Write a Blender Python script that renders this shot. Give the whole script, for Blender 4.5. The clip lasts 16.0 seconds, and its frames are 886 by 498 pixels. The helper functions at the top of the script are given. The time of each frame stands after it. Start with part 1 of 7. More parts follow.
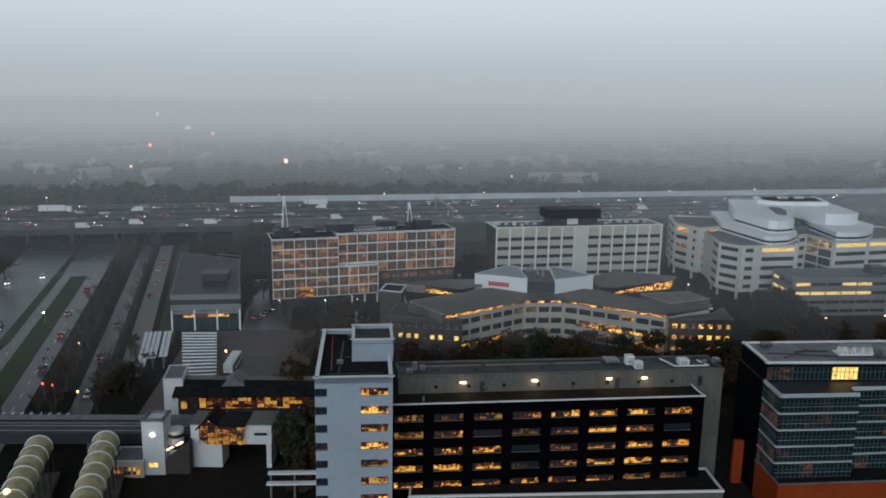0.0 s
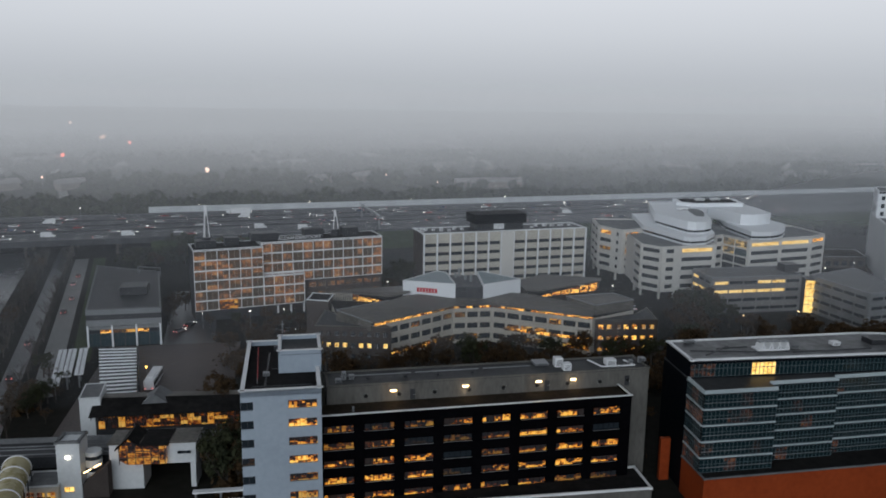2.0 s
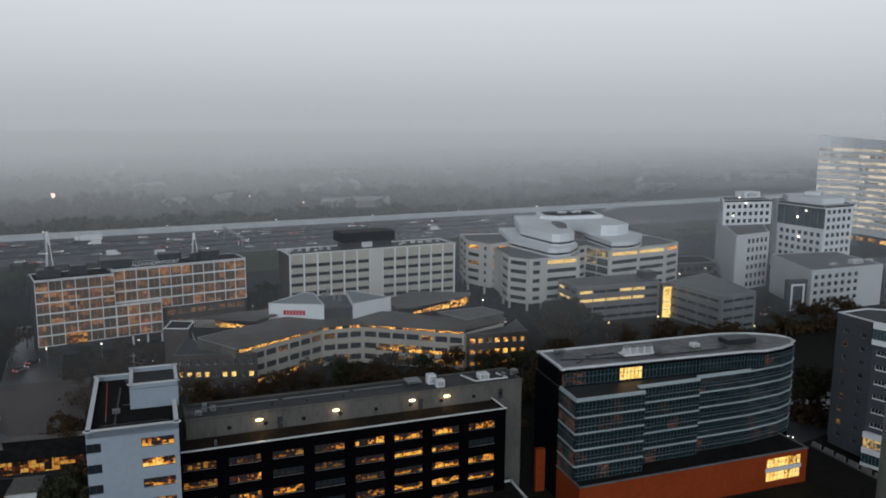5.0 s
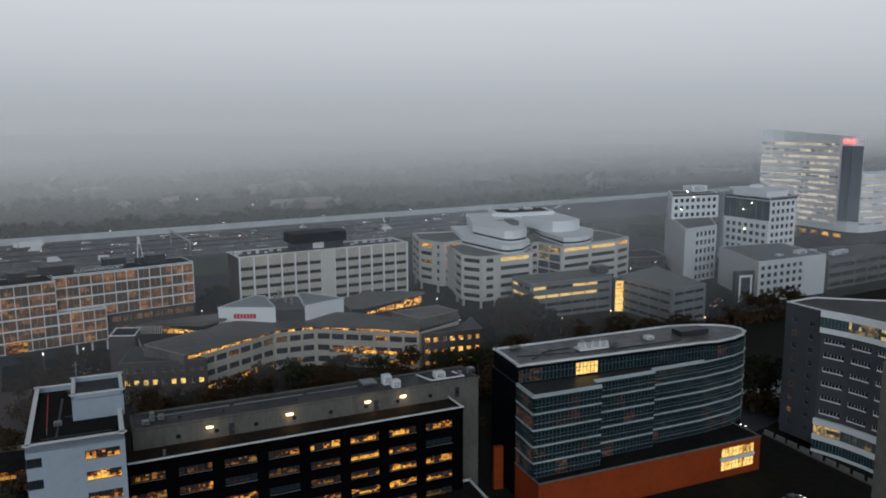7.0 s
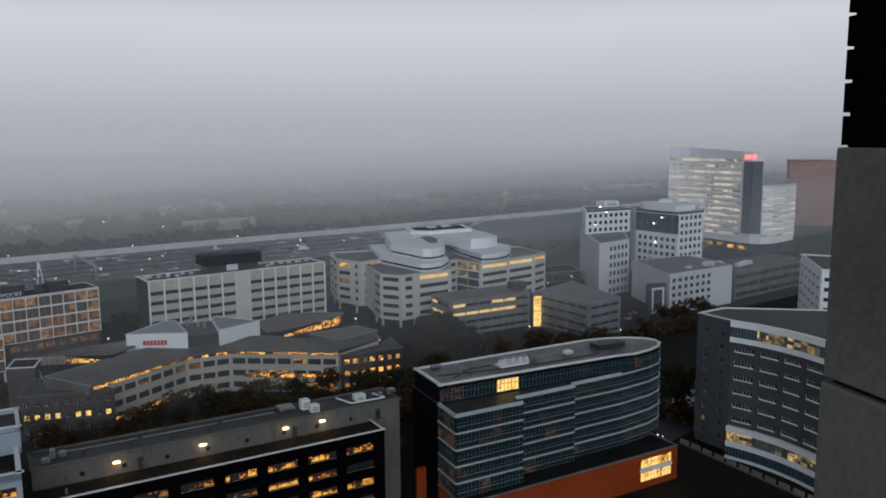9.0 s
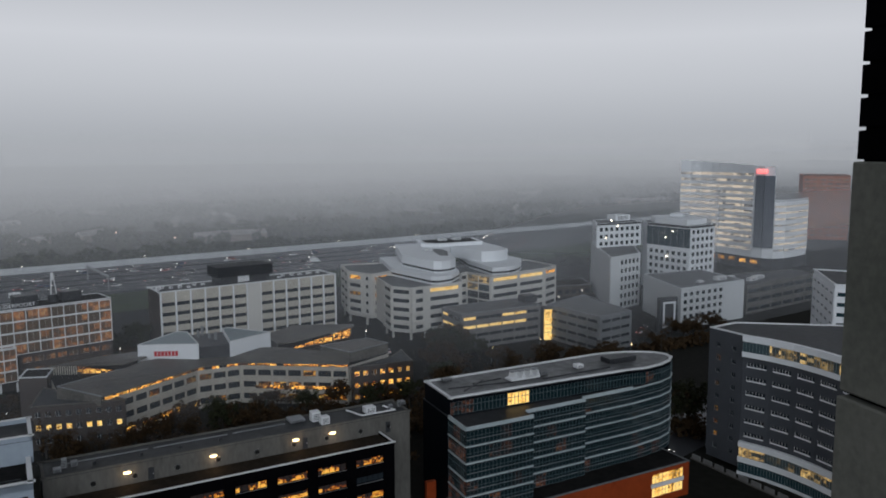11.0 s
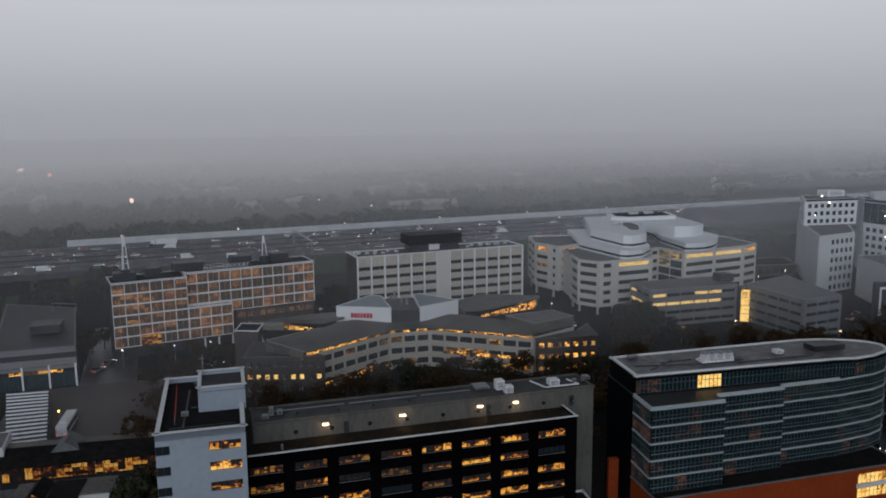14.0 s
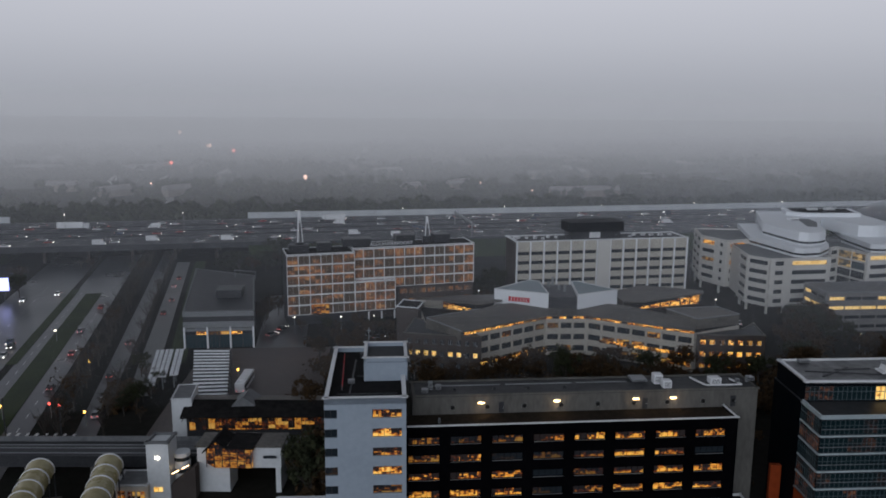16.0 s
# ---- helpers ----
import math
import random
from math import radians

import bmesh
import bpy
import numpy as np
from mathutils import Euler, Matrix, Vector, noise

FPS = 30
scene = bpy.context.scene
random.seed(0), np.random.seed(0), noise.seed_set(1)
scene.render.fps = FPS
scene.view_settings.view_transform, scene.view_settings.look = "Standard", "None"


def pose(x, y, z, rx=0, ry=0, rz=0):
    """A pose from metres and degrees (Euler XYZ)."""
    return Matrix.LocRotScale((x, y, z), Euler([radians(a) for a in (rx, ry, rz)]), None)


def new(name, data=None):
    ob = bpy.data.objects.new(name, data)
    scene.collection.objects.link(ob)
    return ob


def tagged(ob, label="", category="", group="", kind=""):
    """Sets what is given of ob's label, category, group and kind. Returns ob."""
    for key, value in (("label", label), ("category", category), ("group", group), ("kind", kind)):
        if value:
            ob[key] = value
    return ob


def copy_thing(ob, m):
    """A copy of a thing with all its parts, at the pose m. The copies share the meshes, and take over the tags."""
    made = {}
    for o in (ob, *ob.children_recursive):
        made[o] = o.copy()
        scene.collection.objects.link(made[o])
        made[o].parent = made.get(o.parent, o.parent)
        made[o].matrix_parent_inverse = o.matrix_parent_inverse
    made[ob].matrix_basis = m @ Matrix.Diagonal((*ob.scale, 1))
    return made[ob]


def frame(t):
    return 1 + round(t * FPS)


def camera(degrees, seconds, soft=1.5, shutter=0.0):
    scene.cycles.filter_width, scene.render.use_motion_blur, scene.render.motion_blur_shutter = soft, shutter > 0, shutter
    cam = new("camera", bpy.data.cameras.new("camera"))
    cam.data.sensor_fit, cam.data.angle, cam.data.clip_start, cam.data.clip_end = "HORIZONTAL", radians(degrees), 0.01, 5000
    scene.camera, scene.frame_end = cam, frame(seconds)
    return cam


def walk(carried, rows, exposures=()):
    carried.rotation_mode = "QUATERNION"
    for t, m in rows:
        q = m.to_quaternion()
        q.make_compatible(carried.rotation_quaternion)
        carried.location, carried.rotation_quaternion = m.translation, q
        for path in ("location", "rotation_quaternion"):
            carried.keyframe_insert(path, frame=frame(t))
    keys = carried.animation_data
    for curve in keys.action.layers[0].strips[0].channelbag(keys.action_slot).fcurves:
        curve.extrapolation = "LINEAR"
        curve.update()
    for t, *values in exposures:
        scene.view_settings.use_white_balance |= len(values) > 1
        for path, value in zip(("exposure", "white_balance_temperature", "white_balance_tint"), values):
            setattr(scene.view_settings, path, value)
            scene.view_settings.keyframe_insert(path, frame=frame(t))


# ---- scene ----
cam = camera(58.08, 16.0, soft=1.8)
# seconds, place, heading, pitch, lean
ROWS = [
    (0.0, -1.99, -8.13, 78.60, -0.63, -11.45, 1.01),
    (0.5, -2.30, -8.55, 78.78, -1.99, -11.51, 1.66),
    (1.0, -2.24, -8.05, 78.73, -3.41, -11.54, 1.89),
    (1.5, -2.06, -7.42, 78.47, -4.55, -11.35, 1.71),
    (2.0, -1.88, -6.78, 78.22, -5.92, -10.88, 0.82),
    (2.5, -1.51, -5.62, 77.88, -8.82, -10.32, -0.06),
    (3.0, -1.30, -5.28, 77.81, -10.12, -9.98, 0.43),
    (3.5, -0.99, -4.21, 77.29, -11.19, -9.78, 0.08),
    (4.0, -0.79, -3.39, 77.02, -12.57, -9.62, 0.41),
    (6.5, -0.22, -1.05, 76.05, -18.21, -9.33, -0.32),
    (7.0, -0.07, -0.34, 75.90, -18.82, -9.36, -0.20),
    (7.5, 0.21, 0.42, 75.77, -20.43, -9.05, -0.19),
    (8.0, 0.46, 0.85, 75.75, -22.24, -8.56, -0.12),
    (8.5, 0.67, 1.24, 75.72, -23.68, -8.28, -0.17),
    (9.0, 0.69, 1.33, 75.73, -24.73, -8.09, -0.45),
    (11.5, 0.39, 1.15, 75.72, -23.34, -7.03, 0.14),
    (12.0, 0.34, 1.06, 75.65, -20.30, -8.76, 0.71),
    (12.5, 0.46, 1.29, 75.68, -19.37, -9.24, 0.21),
    (13.0, 0.49, 1.35, 75.65, -16.70, -9.67, 0.04),
    (13.5, 0.37, 1.33, 75.79, -13.55, -9.77, 0.08),
    (14.0, 0.35, 1.10, 76.01, -10.44, -9.17, -0.53),
    (14.5, -0.47, 1.15, 76.12, -6.31, -9.08, 0.82),
    (15.0, -0.61, 0.04, 76.40, -3.43, -9.53, 0.39),
    (15.5, -0.69, -0.10, 76.44, -2.28, -9.88, 0.47),
    (16.0, -0.90, -1.00, 76.64, 0.95, -10.31, 0.39),
]
walk(cam, [(t, pose(x, y, z, 90 + pitch, 0, yaw) @ pose(0, 0, 0, 0, 0, lean)) for t, x, y, z, yaw, pitch, lean in ROWS],
     exposures=[(0.0, 0.13, 6420, 8), (3.0, 0.12, 6600, 13), (4.0, 0.1, 6600, 12), (7.0, -0.06, 6500, 10), (9.0, -0.07, 6520, 12), (11.5, -0.12, 6620, 13), (12.5, -0.2, 6680, 15), (14.5, -0.26, 6550, 15), (16.0, -0.24, 6450, 16)])

# ---- world and light: an overcast dusk with low cloud ----
world = bpy.data.worlds.new("overcast")
scene.world = world
world.use_nodes = True
wn, wl = world.node_tree.nodes, world.node_tree.links
wn.clear()
w_out = wn.new("ShaderNodeOutputWorld")
w_bg = wn.new("ShaderNodeBackground")
w_sky = wn.new("ShaderNodeTexSky")
w_sky.sky_type = "NISHITA"
w_sky.sun_disc = False
w_sky.sun_elevation, w_sky.sun_rotation = radians(24), radians(200)
w_sky.dust_density = 6.0
w_hsv = wn.new("ShaderNodeHueSaturation")
w_hsv.inputs["Saturation"].default_value = 0.2
w_hsv.inputs["Value"].default_value = 0.1
w_tc = wn.new("ShaderNodeTexCoord")
w_sep = wn.new("ShaderNodeSeparateXYZ")
w_ramp = wn.new("ShaderNodeValToRGB")
SKY = ((0.0, (0.46, 0.498, 0.54)), (0.033, (0.53, 0.572, 0.618)), (0.075, (0.62, 0.665, 0.715)), (0.13, (0.71, 0.755, 0.81)), (0.28, (0.38, 0.415, 0.46)), (0.5, (0.14, 0.155, 0.178)), (1.0, (0.06, 0.067, 0.078)))
ramp_e = w_ramp.color_ramp.elements
for i, (at, c) in enumerate(SKY):
    e = ramp_e[i] if i < 2 else ramp_e.new(at)
    e.position, e.color = at, (*c, 1)
w_mix = wn.new("ShaderNodeMixRGB")
w_mix.inputs[0].default_value = 0.9
wl.new(w_tc.outputs["Generated"], w_sep.inputs[0])
wl.new(w_sep.outputs["Z"], w_ramp.inputs[0])
wl.new(w_sky.outputs[0], w_hsv.inputs["Color"])
wl.new(w_hsv.outputs[0], w_mix.inputs[1])
wl.new(w_ramp.outputs[0], w_mix.inputs[2])
wl.new(w_mix.outputs[0], w_bg.inputs["Color"])
wl.new(w_bg.outputs[0], w_out.inputs["Surface"])
w_bg.inputs["Strength"].default_value = 0.95

sun_data = bpy.data.lights.new("sun", "SUN")
sun_data.energy, sun_data.angle, sun_data.color = 0.9, radians(50), (0.83, 0.97, 1.08)
sun = new("sun", sun_data)
sun.matrix_world = pose(0, 0, 300, 64, 0, -14)


# ---- materials ----
def nodes_of(name):
    m = bpy.data.materials.new(name)
    m.use_nodes = True
    return m, m.node_tree.nodes, m.node_tree.links


def surface(name, low, high, rough=0.75, metal=0.0, fine=3.0, coarse=0.12, bump=0.15, stretch=(1, 1, 1), spread=0.0, spec=0.2):
    """A worn surface: colour varies at two scales, with fine relief. spread: how far single pieces differ."""
    m, n, l = nodes_of(name)
    b = n["Principled BSDF"]
    geo = n.new("ShaderNodeNewGeometry")
    mp = n.new("ShaderNodeMapping")
    mp.inputs["Scale"].default_value = stretch
    l.new(geo.outputs["Position"], mp.inputs[0])
    t1, t2 = n.new("ShaderNodeTexNoise"), n.new("ShaderNodeTexNoise")
    t1.inputs["Scale"].default_value, t1.inputs["Detail"].default_value = fine, 4
    t2.inputs["Scale"].default_value, t2.inputs["Detail"].default_value = coarse, 6
    l.new(mp.outputs[0], t1.inputs["Vector"])
    l.new(mp.outputs[0], t2.inputs["Vector"])
    add = n.new("ShaderNodeMath")
    add.operation = "MULTIPLY_ADD"
    l.new(t1.outputs["Fac"], add.inputs[0])
    add.inputs[1].default_value = 0.45
    mul = n.new("ShaderNodeMath")
    mul.operation = "MULTIPLY"
    mul.inputs[1].default_value = 0.6
    l.new(t2.outputs["Fac"], mul.inputs[0])
    l.new(mul.outputs[0], add.inputs[2])
    last = add.outputs[0]
    if spread:
        oi = n.new("ShaderNodeObjectInfo")
        sp = n.new("ShaderNodeMath")
        sp.operation = "MULTIPLY_ADD"
        l.new(oi.outputs["Random"], sp.inputs[0])
        sp.inputs[1].default_value = spread
        l.new(last, sp.inputs[2])
        last = sp.outputs[0]
    r = n.new("ShaderNodeValToRGB")
    r.color_ramp.elements[0].position, r.color_ramp.elements[0].color = 0.32, (*low, 1)
    r.color_ramp.elements[1].position, r.color_ramp.elements[1].color = 0.72 + spread, (*high, 1)
    l.new(last, r.inputs[0])
    l.new(r.outputs[0], b.inputs["Base Color"])
    rr = n.new("ShaderNodeMapRange")
    rr.inputs["To Min"].default_value, rr.inputs["To Max"].default_value = max(0.05, rough - 0.15), min(1.0, rough + 0.1)
    l.new(t2.outputs["Fac"], rr.inputs["Value"])
    l.new(rr.outputs[0], b.inputs["Roughness"])
    b.inputs["Metallic"].default_value = metal
    b.inputs["Specular IOR Level"].default_value = spec
    if bump:
        bp = n.new("ShaderNodeBump")
        bp.inputs["Strength"].default_value, bp.inputs["Distance"].default_value = bump, 0.05
        l.new(t1.outputs["Fac"], bp.inputs["Height"])
        l.new(bp.outputs[0], b.inputs["Normal"])
    return m


def window_glass(name, lit, strength, warm=((0.22, 0.045, 0.004), (0.95, 0.38, 0.04), (1.0, 0.6, 0.13)), scale=0.9, tint=(0.02, 0.026, 0.032), low=0.42, fall=0.0, mix=(0.36, 0.5, 0.16)):
    """Glass before a room. A share of the panes, told by each pane's own random number, has its lamps on."""
    m, n, l = nodes_of(name)
    b = n["Principled BSDF"]
    b.inputs["Base Color"].default_value = (*tint, 1)
    b.inputs["Roughness"].default_value = 0.08
    b.inputs["Specular IOR Level"].default_value = 0.6
    if not lit:
        return m
    oi = n.new("ShaderNodeObjectInfo")
    on = n.new("ShaderNodeMapRange")
    on.inputs["From Min"].default_value, on.inputs["From Max"].default_value = 1 - lit, min(1.0, 1 - lit * 0.45)
    l.new(oi.outputs["Random"], on.inputs["Value"])
    geo = n.new("ShaderNodeNewGeometry")
    vals = []
    for cell in ((0.4 / scale, 0.4 / scale, 0.3 / scale), (1.5 / scale, 1.5 / scale, 0.8 / scale)):
        sn = n.new("ShaderNodeVectorMath")
        sn.operation = "SNAP"
        sn.inputs[1].default_value = cell
        l.new(geo.outputs["Position"], sn.inputs[0])
        wnz = n.new("ShaderNodeTexWhiteNoise")
        l.new(sn.outputs[0], wnz.inputs["Vector"])
        vals.append(wnz.outputs["Value"])
    t = n.new("ShaderNodeTexNoise")
    t.inputs["Scale"].default_value, t.inputs["Detail"].default_value = 1.6 * scale, 3
    l.new(geo.outputs["Position"], t.inputs["Vector"])
    m1, m2, mixn = n.new("ShaderNodeMath"), n.new("ShaderNodeMath"), n.new("ShaderNodeMath")
    for mm, k in ((m1, mix[0]), (m2, mix[1]), (mixn, mix[2])):
        mm.operation = "MULTIPLY_ADD"
        mm.inputs[1].default_value = k
    l.new(vals[0], m1.inputs[0])
    m1.inputs[2].default_value = 0.0
    l.new(vals[1], m2.inputs[0])
    l.new(m1.outputs[0], m2.inputs[2])
    l.new(t.outputs["Fac"], mixn.inputs[0])
    l.new(m2.outputs[0], mixn.inputs[2])
    tco, spo, low_ = n.new("ShaderNodeTexCoord"), n.new("ShaderNodeSeparateXYZ"), n.new("ShaderNodeMath")
    l.new(tco.outputs["Object"], spo.inputs[0])
    low_.operation = "MULTIPLY_ADD"
    low_.inputs[1].default_value = fall
    l.new(spo.outputs["Z"], low_.inputs[0])
    l.new(mixn.outputs[0], low_.inputs[2])
    mixn = low_
    r = n.new("ShaderNodeValToRGB")
    el = r.color_ramp.elements
    el[0].position, el[0].color = low, (0.01, 0.004, 0.001, 1)
    el[1].position, el[1].color = low + 0.1, (*warm[0], 1)
    e = el.new(low + 0.2)
    e.color = (*warm[1], 1)
    e = el.new(low + 0.34)
    e.color = (*warm[2], 1)
    l.new(mixn.outputs[0], r.inputs[0])
    l.new(r.outputs[0], b.inputs["Emission Color"])
    st = n.new("ShaderNodeMath")
    st.operation = "MULTIPLY"
    l.new(on.outputs[0], st.inputs[0])
    st.inputs[1].default_value = strength
    l.new(st.outputs[0], b.inputs["Emission Strength"])
    return m


def lamp_glow(name, colour, strength):
    m, n, l = nodes_of(name)
    b = n["Principled BSDF"]
    b.inputs["Base Color"].default_value = (0.8, 0.8, 0.8, 1)
    b.inputs["Emission Color"].default_value = (*colour, 1)
    b.inputs["Emission Strength"].default_value = strength
    return m


M = {}
M["ground"] = surface("ground_mix", (0.006, 0.007, 0.005), (0.022, 0.021, 0.018), 0.95, fine=0.5, coarse=0.02, bump=0.3, spec=0.1)
M["asphalt"] = surface("wet_asphalt", (0.026, 0.028, 0.032), (0.066, 0.07, 0.077), 0.34, fine=2.0, coarse=0.05, spec=0.5)
M["motorway"] = surface("motorway_asphalt", (0.034, 0.037, 0.041), (0.06, 0.064, 0.07), 0.62, fine=1.0, coarse=0.03, spec=0.3)
M["paving"] = surface("paving", (0.055, 0.048, 0.046), (0.14, 0.115, 0.105), 0.5, fine=1.5, coarse=0.06)
M["concrete_road"] = surface("pale_roadway", (0.12, 0.12, 0.12), (0.22, 0.22, 0.215), 0.5, fine=1.0, coarse=0.08)
M["grass"] = surface("grass", (0.02, 0.032, 0.014), (0.05, 0.066, 0.028), 0.95, fine=4.0, coarse=0.1, bump=0.4)
M["paint"] = surface("road_paint", (0.45, 0.45, 0.44), (0.75, 0.75, 0.73), 0.6)
M["white"] = surface("white_cladding", (0.7, 0.725, 0.75), (0.83, 0.85, 0.87), 0.5, fine=1.2, coarse=0.07, bump=0.05, spread=0.05)
M["tower"] = surface("pale_blue_panels", (0.28, 0.33, 0.385), (0.36, 0.415, 0.475), 0.45, fine=1.0, coarse=0.08, bump=0.04)
M["cream"] = surface("cream_panels", (0.5, 0.485, 0.455), (0.68, 0.665, 0.63), 0.6, fine=1.3, coarse=0.06, bump=0.06)
M["beige"] = surface("beige_concrete", (0.38, 0.352, 0.305), (0.55, 0.515, 0.45), 0.75, fine=1.3, coarse=0.08)
M["pale"] = surface("pale_grey_render", (0.52, 0.54, 0.55), (0.66, 0.68, 0.69), 0.7, fine=1.3, coarse=0.06, bump=0.06)
M["concrete"] = surface("grey_concrete", (0.075, 0.072, 0.066), (0.15, 0.144, 0.132), 0.85, fine=1.6, coarse=0.15, stretch=(1, 1, 0.35))
M["black"] = surface("black_cladding", (0.0015, 0.0015, 0.002), (0.004, 0.004, 0.005), 0.8, fine=1.0, bump=0.03, spec=0.0)
M["dark"] = surface("dark_grey_brick", (0.045, 0.05, 0.058), (0.085, 0.092, 0.105), 0.7, fine=4.0, coarse=0.1)
M["navy"] = surface("dark_blue_metal", (0.002, 0.003, 0.0045), (0.006, 0.008, 0.011), 0.5, fine=1.0, bump=0.03, spec=0.02)
M["brick"] = surface("brown_brick", (0.04, 0.033, 0.031), (0.10, 0.083, 0.075), 0.85, fine=5.0, coarse=0.1)
M["panel"] = surface("dark_panel_concrete", (0.10, 0.105, 0.09), (0.19, 0.19, 0.165), 0.85, fine=5.0, coarse=0.35, bump=0.3)
M["redbrick"] = surface("red_brick", (0.29, 0.095, 0.055), (0.41, 0.15, 0.09), 0.85, fine=2.0, coarse=0.1)
M["orange"] = surface("orange_cladding", (0.2, 0.032, 0.008), (0.3, 0.052, 0.013), 0.5, fine=1.0, coarse=0.1, bump=0.04)
M["roof"] = surface("bitumen_roof", (0.013, 0.0142, 0.016), (0.055, 0.058, 0.062), 0.55, fine=0.9, coarse=0.12, spec=0.25)
M["roof_grey"] = surface("grey_roof", (0.09, 0.095, 0.10), (0.19, 0.195, 0.20), 0.6, fine=0.8, coarse=0.1, spec=0.25)
M["roof_dark"] = surface("dark_roof", (0.004, 0.0042, 0.0045), (0.022, 0.0205, 0.02), 0.8, fine=0.9, coarse=0.35, spec=0.08)
M["roof_brown"] = surface("mossy_gravel_roof", (0.01, 0.008, 0.006), (0.04, 0.031, 0.023), 0.9, fine=1.4, coarse=0.5, spec=0.1)
M["roof_wet"] = surface("puddled_roof", (0.03, 0.032, 0.034), (0.2, 0.205, 0.21), 0.45, fine=0.6, coarse=0.3, spec=0.3)
M["zinc"] = surface("zinc_roof", (0.045, 0.042, 0.037), (0.16, 0.148, 0.13), 0.5, fine=1.0, coarse=0.1, stretch=(1, 1, 1))
M["trim"] = surface("white_trim", (0.6, 0.61, 0.62), (0.8, 0.81, 0.82), 0.4, bump=0.02)
M["steel"] = surface("grey_steel", (0.18, 0.19, 0.2), (0.32, 0.33, 0.34), 0.4, metal=0.4, bump=0.05)
M["dim_metal"] = surface("dark_metal", (0.03, 0.032, 0.036), (0.07, 0.072, 0.078), 0.45, metal=0.3, bump=0.05)
M["mullion"] = surface("pale_mullions", (0.045, 0.066, 0.074), (0.085, 0.112, 0.122), 0.4, bump=0.02)
M["band"] = surface("pale_teal_band", (0.34, 0.4, 0.42), (0.48, 0.54, 0.56), 0.4, bump=0.02)
M["teal"] = surface("teal_panel", (0.13, 0.18, 0.19), (0.22, 0.28, 0.295), 0.35, bump=0.02)
M["vault"] = surface("vault_glazing", (0.26, 0.22, 0.1), (0.42, 0.37, 0.2), 0.3, fine=0.8, coarse=0.2)
M["bark"] = surface("bark", (0.035, 0.03, 0.026), (0.08, 0.07, 0.062), 0.9)
M["leaf_green"] = surface("leaves_dull_green", (0.012, 0.016, 0.008), (0.042, 0.045, 0.02), 0.85, fine=1.5, coarse=0.3, bump=0)
M["leaf_brown"] = surface("leaves_autumn", (0.02, 0.013, 0.007), (0.075, 0.043, 0.018), 0.85, fine=1.5, coarse=0.3, bump=0)
M["woods"] = surface("far_woods", (0.018, 0.024, 0.014), (0.055, 0.06, 0.036), 0.95, fine=0.3, coarse=0.012, bump=0)
M["rubber"] = surface("rubber", (0.01, 0.01, 0.01), (0.02, 0.02, 0.02), 0.8)
M["red_sign"] = surface("red_lettering", (0.45, 0.02, 0.03), (0.6, 0.04, 0.05), 0.5)
M["glass"] = window_glass("dark_glass", 0, 0)
M["glass_tint"] = window_glass("tinted_glass", 0, 0, tint=(0.02, 0.045, 0.055))
M["lit_black"] = window_glass("office_glass_warm", 0.95, 0.95, warm=((0.2, 0.04, 0.003), (0.95, 0.36, 0.03), (1.0, 0.56, 0.09)), low=0.5, scale=0.9, fall=-0.25)
M["lit_tower"] = window_glass("stair_glass_warm", 1.0, 1.1, low=0.42, fall=-0.22)
M["lit_alex"] = window_glass("office_glass_orange", 0.85, 0.26, warm=((0.14, 0.05, 0.02), (0.7, 0.24, 0.07), (1.0, 0.58, 0.22)), scale=0.45, tint=(0.11, 0.085, 0.065), low=0.42, mix=(0.2, 0.3, 0.5))
M["lit_few"] = window_glass("office_glass_few", 0.22, 0.5)
M["lit_part"] = window_glass("atrium_glass", 0.9, 0.7, warm=((0.25, 0.15, 0.05), (0.8, 0.52, 0.16), (1.0, 0.74, 0.34)), scale=0.9, tint=(0.06, 0.09, 0.1), low=0.4, mix=(0.12, 0.35, 0.5))
M["lit_zad"] = window_glass("school_glass", 0.95, 1.5, scale=1.2, low=0.36, mix=(0.3, 0.45, 0.25))
M["lit_strip"] = window_glass("strip_glass", 2.5, 0.9, warm=((0.6, 0.33, 0.06), (0.95, 0.6, 0.16), (1.0, 0.72, 0.28)), scale=0.8, low=0.2, mix=(0.2, 0.3, 0.5))
M["lit_blue"] = window_glass("office_glass_cool", 0.16, 0.16, warm=((0.12, 0.03, 0.015), (0.4, 0.12, 0.05), (0.7, 0.3, 0.12)), tint=(0.009, 0.022, 0.026), low=0.4, mix=(0.3, 0.3, 0.3))
M["lit_abb"] = window_glass("tower_glass_pale", 1.3, 0.6, warm=((0.4, 0.33, 0.24), (0.85, 0.68, 0.46), (1.0, 0.82, 0.58)), scale=0.2, tint=(0.3, 0.31, 0.32), low=0.3)
M["lit_strong"] = window_glass("hall_glass_bright", 1.6, 1.25, warm=((0.5, 0.24, 0.03), (1.0, 0.55, 0.1), (1.0, 0.7, 0.22)), scale=0.9, low=0.2, mix=(0.25, 0.35, 0.4))
M["lit_hall"] = window_glass("concourse_glass", 2.2, 0.5, scale=1.0, low=0.42, mix=(0.12, 0.5, 0.4))
M["lit_oriel"] = window_glass("oriel_glass", 2.2, 0.45, scale=1.0, low=0.42, mix=(0.15, 0.35, 0.5))
M["glow_far"] = lamp_glow("lamp_far", (1.0, 0.6, 0.42), 1.6)
M["glow_far_red"] = lamp_glow("lamp_far_red", (1.0, 0.15, 0.08), 2.0)
M["glow_warm"] = lamp_glow("lamp_warm", (1.0, 0.62, 0.25), 8)
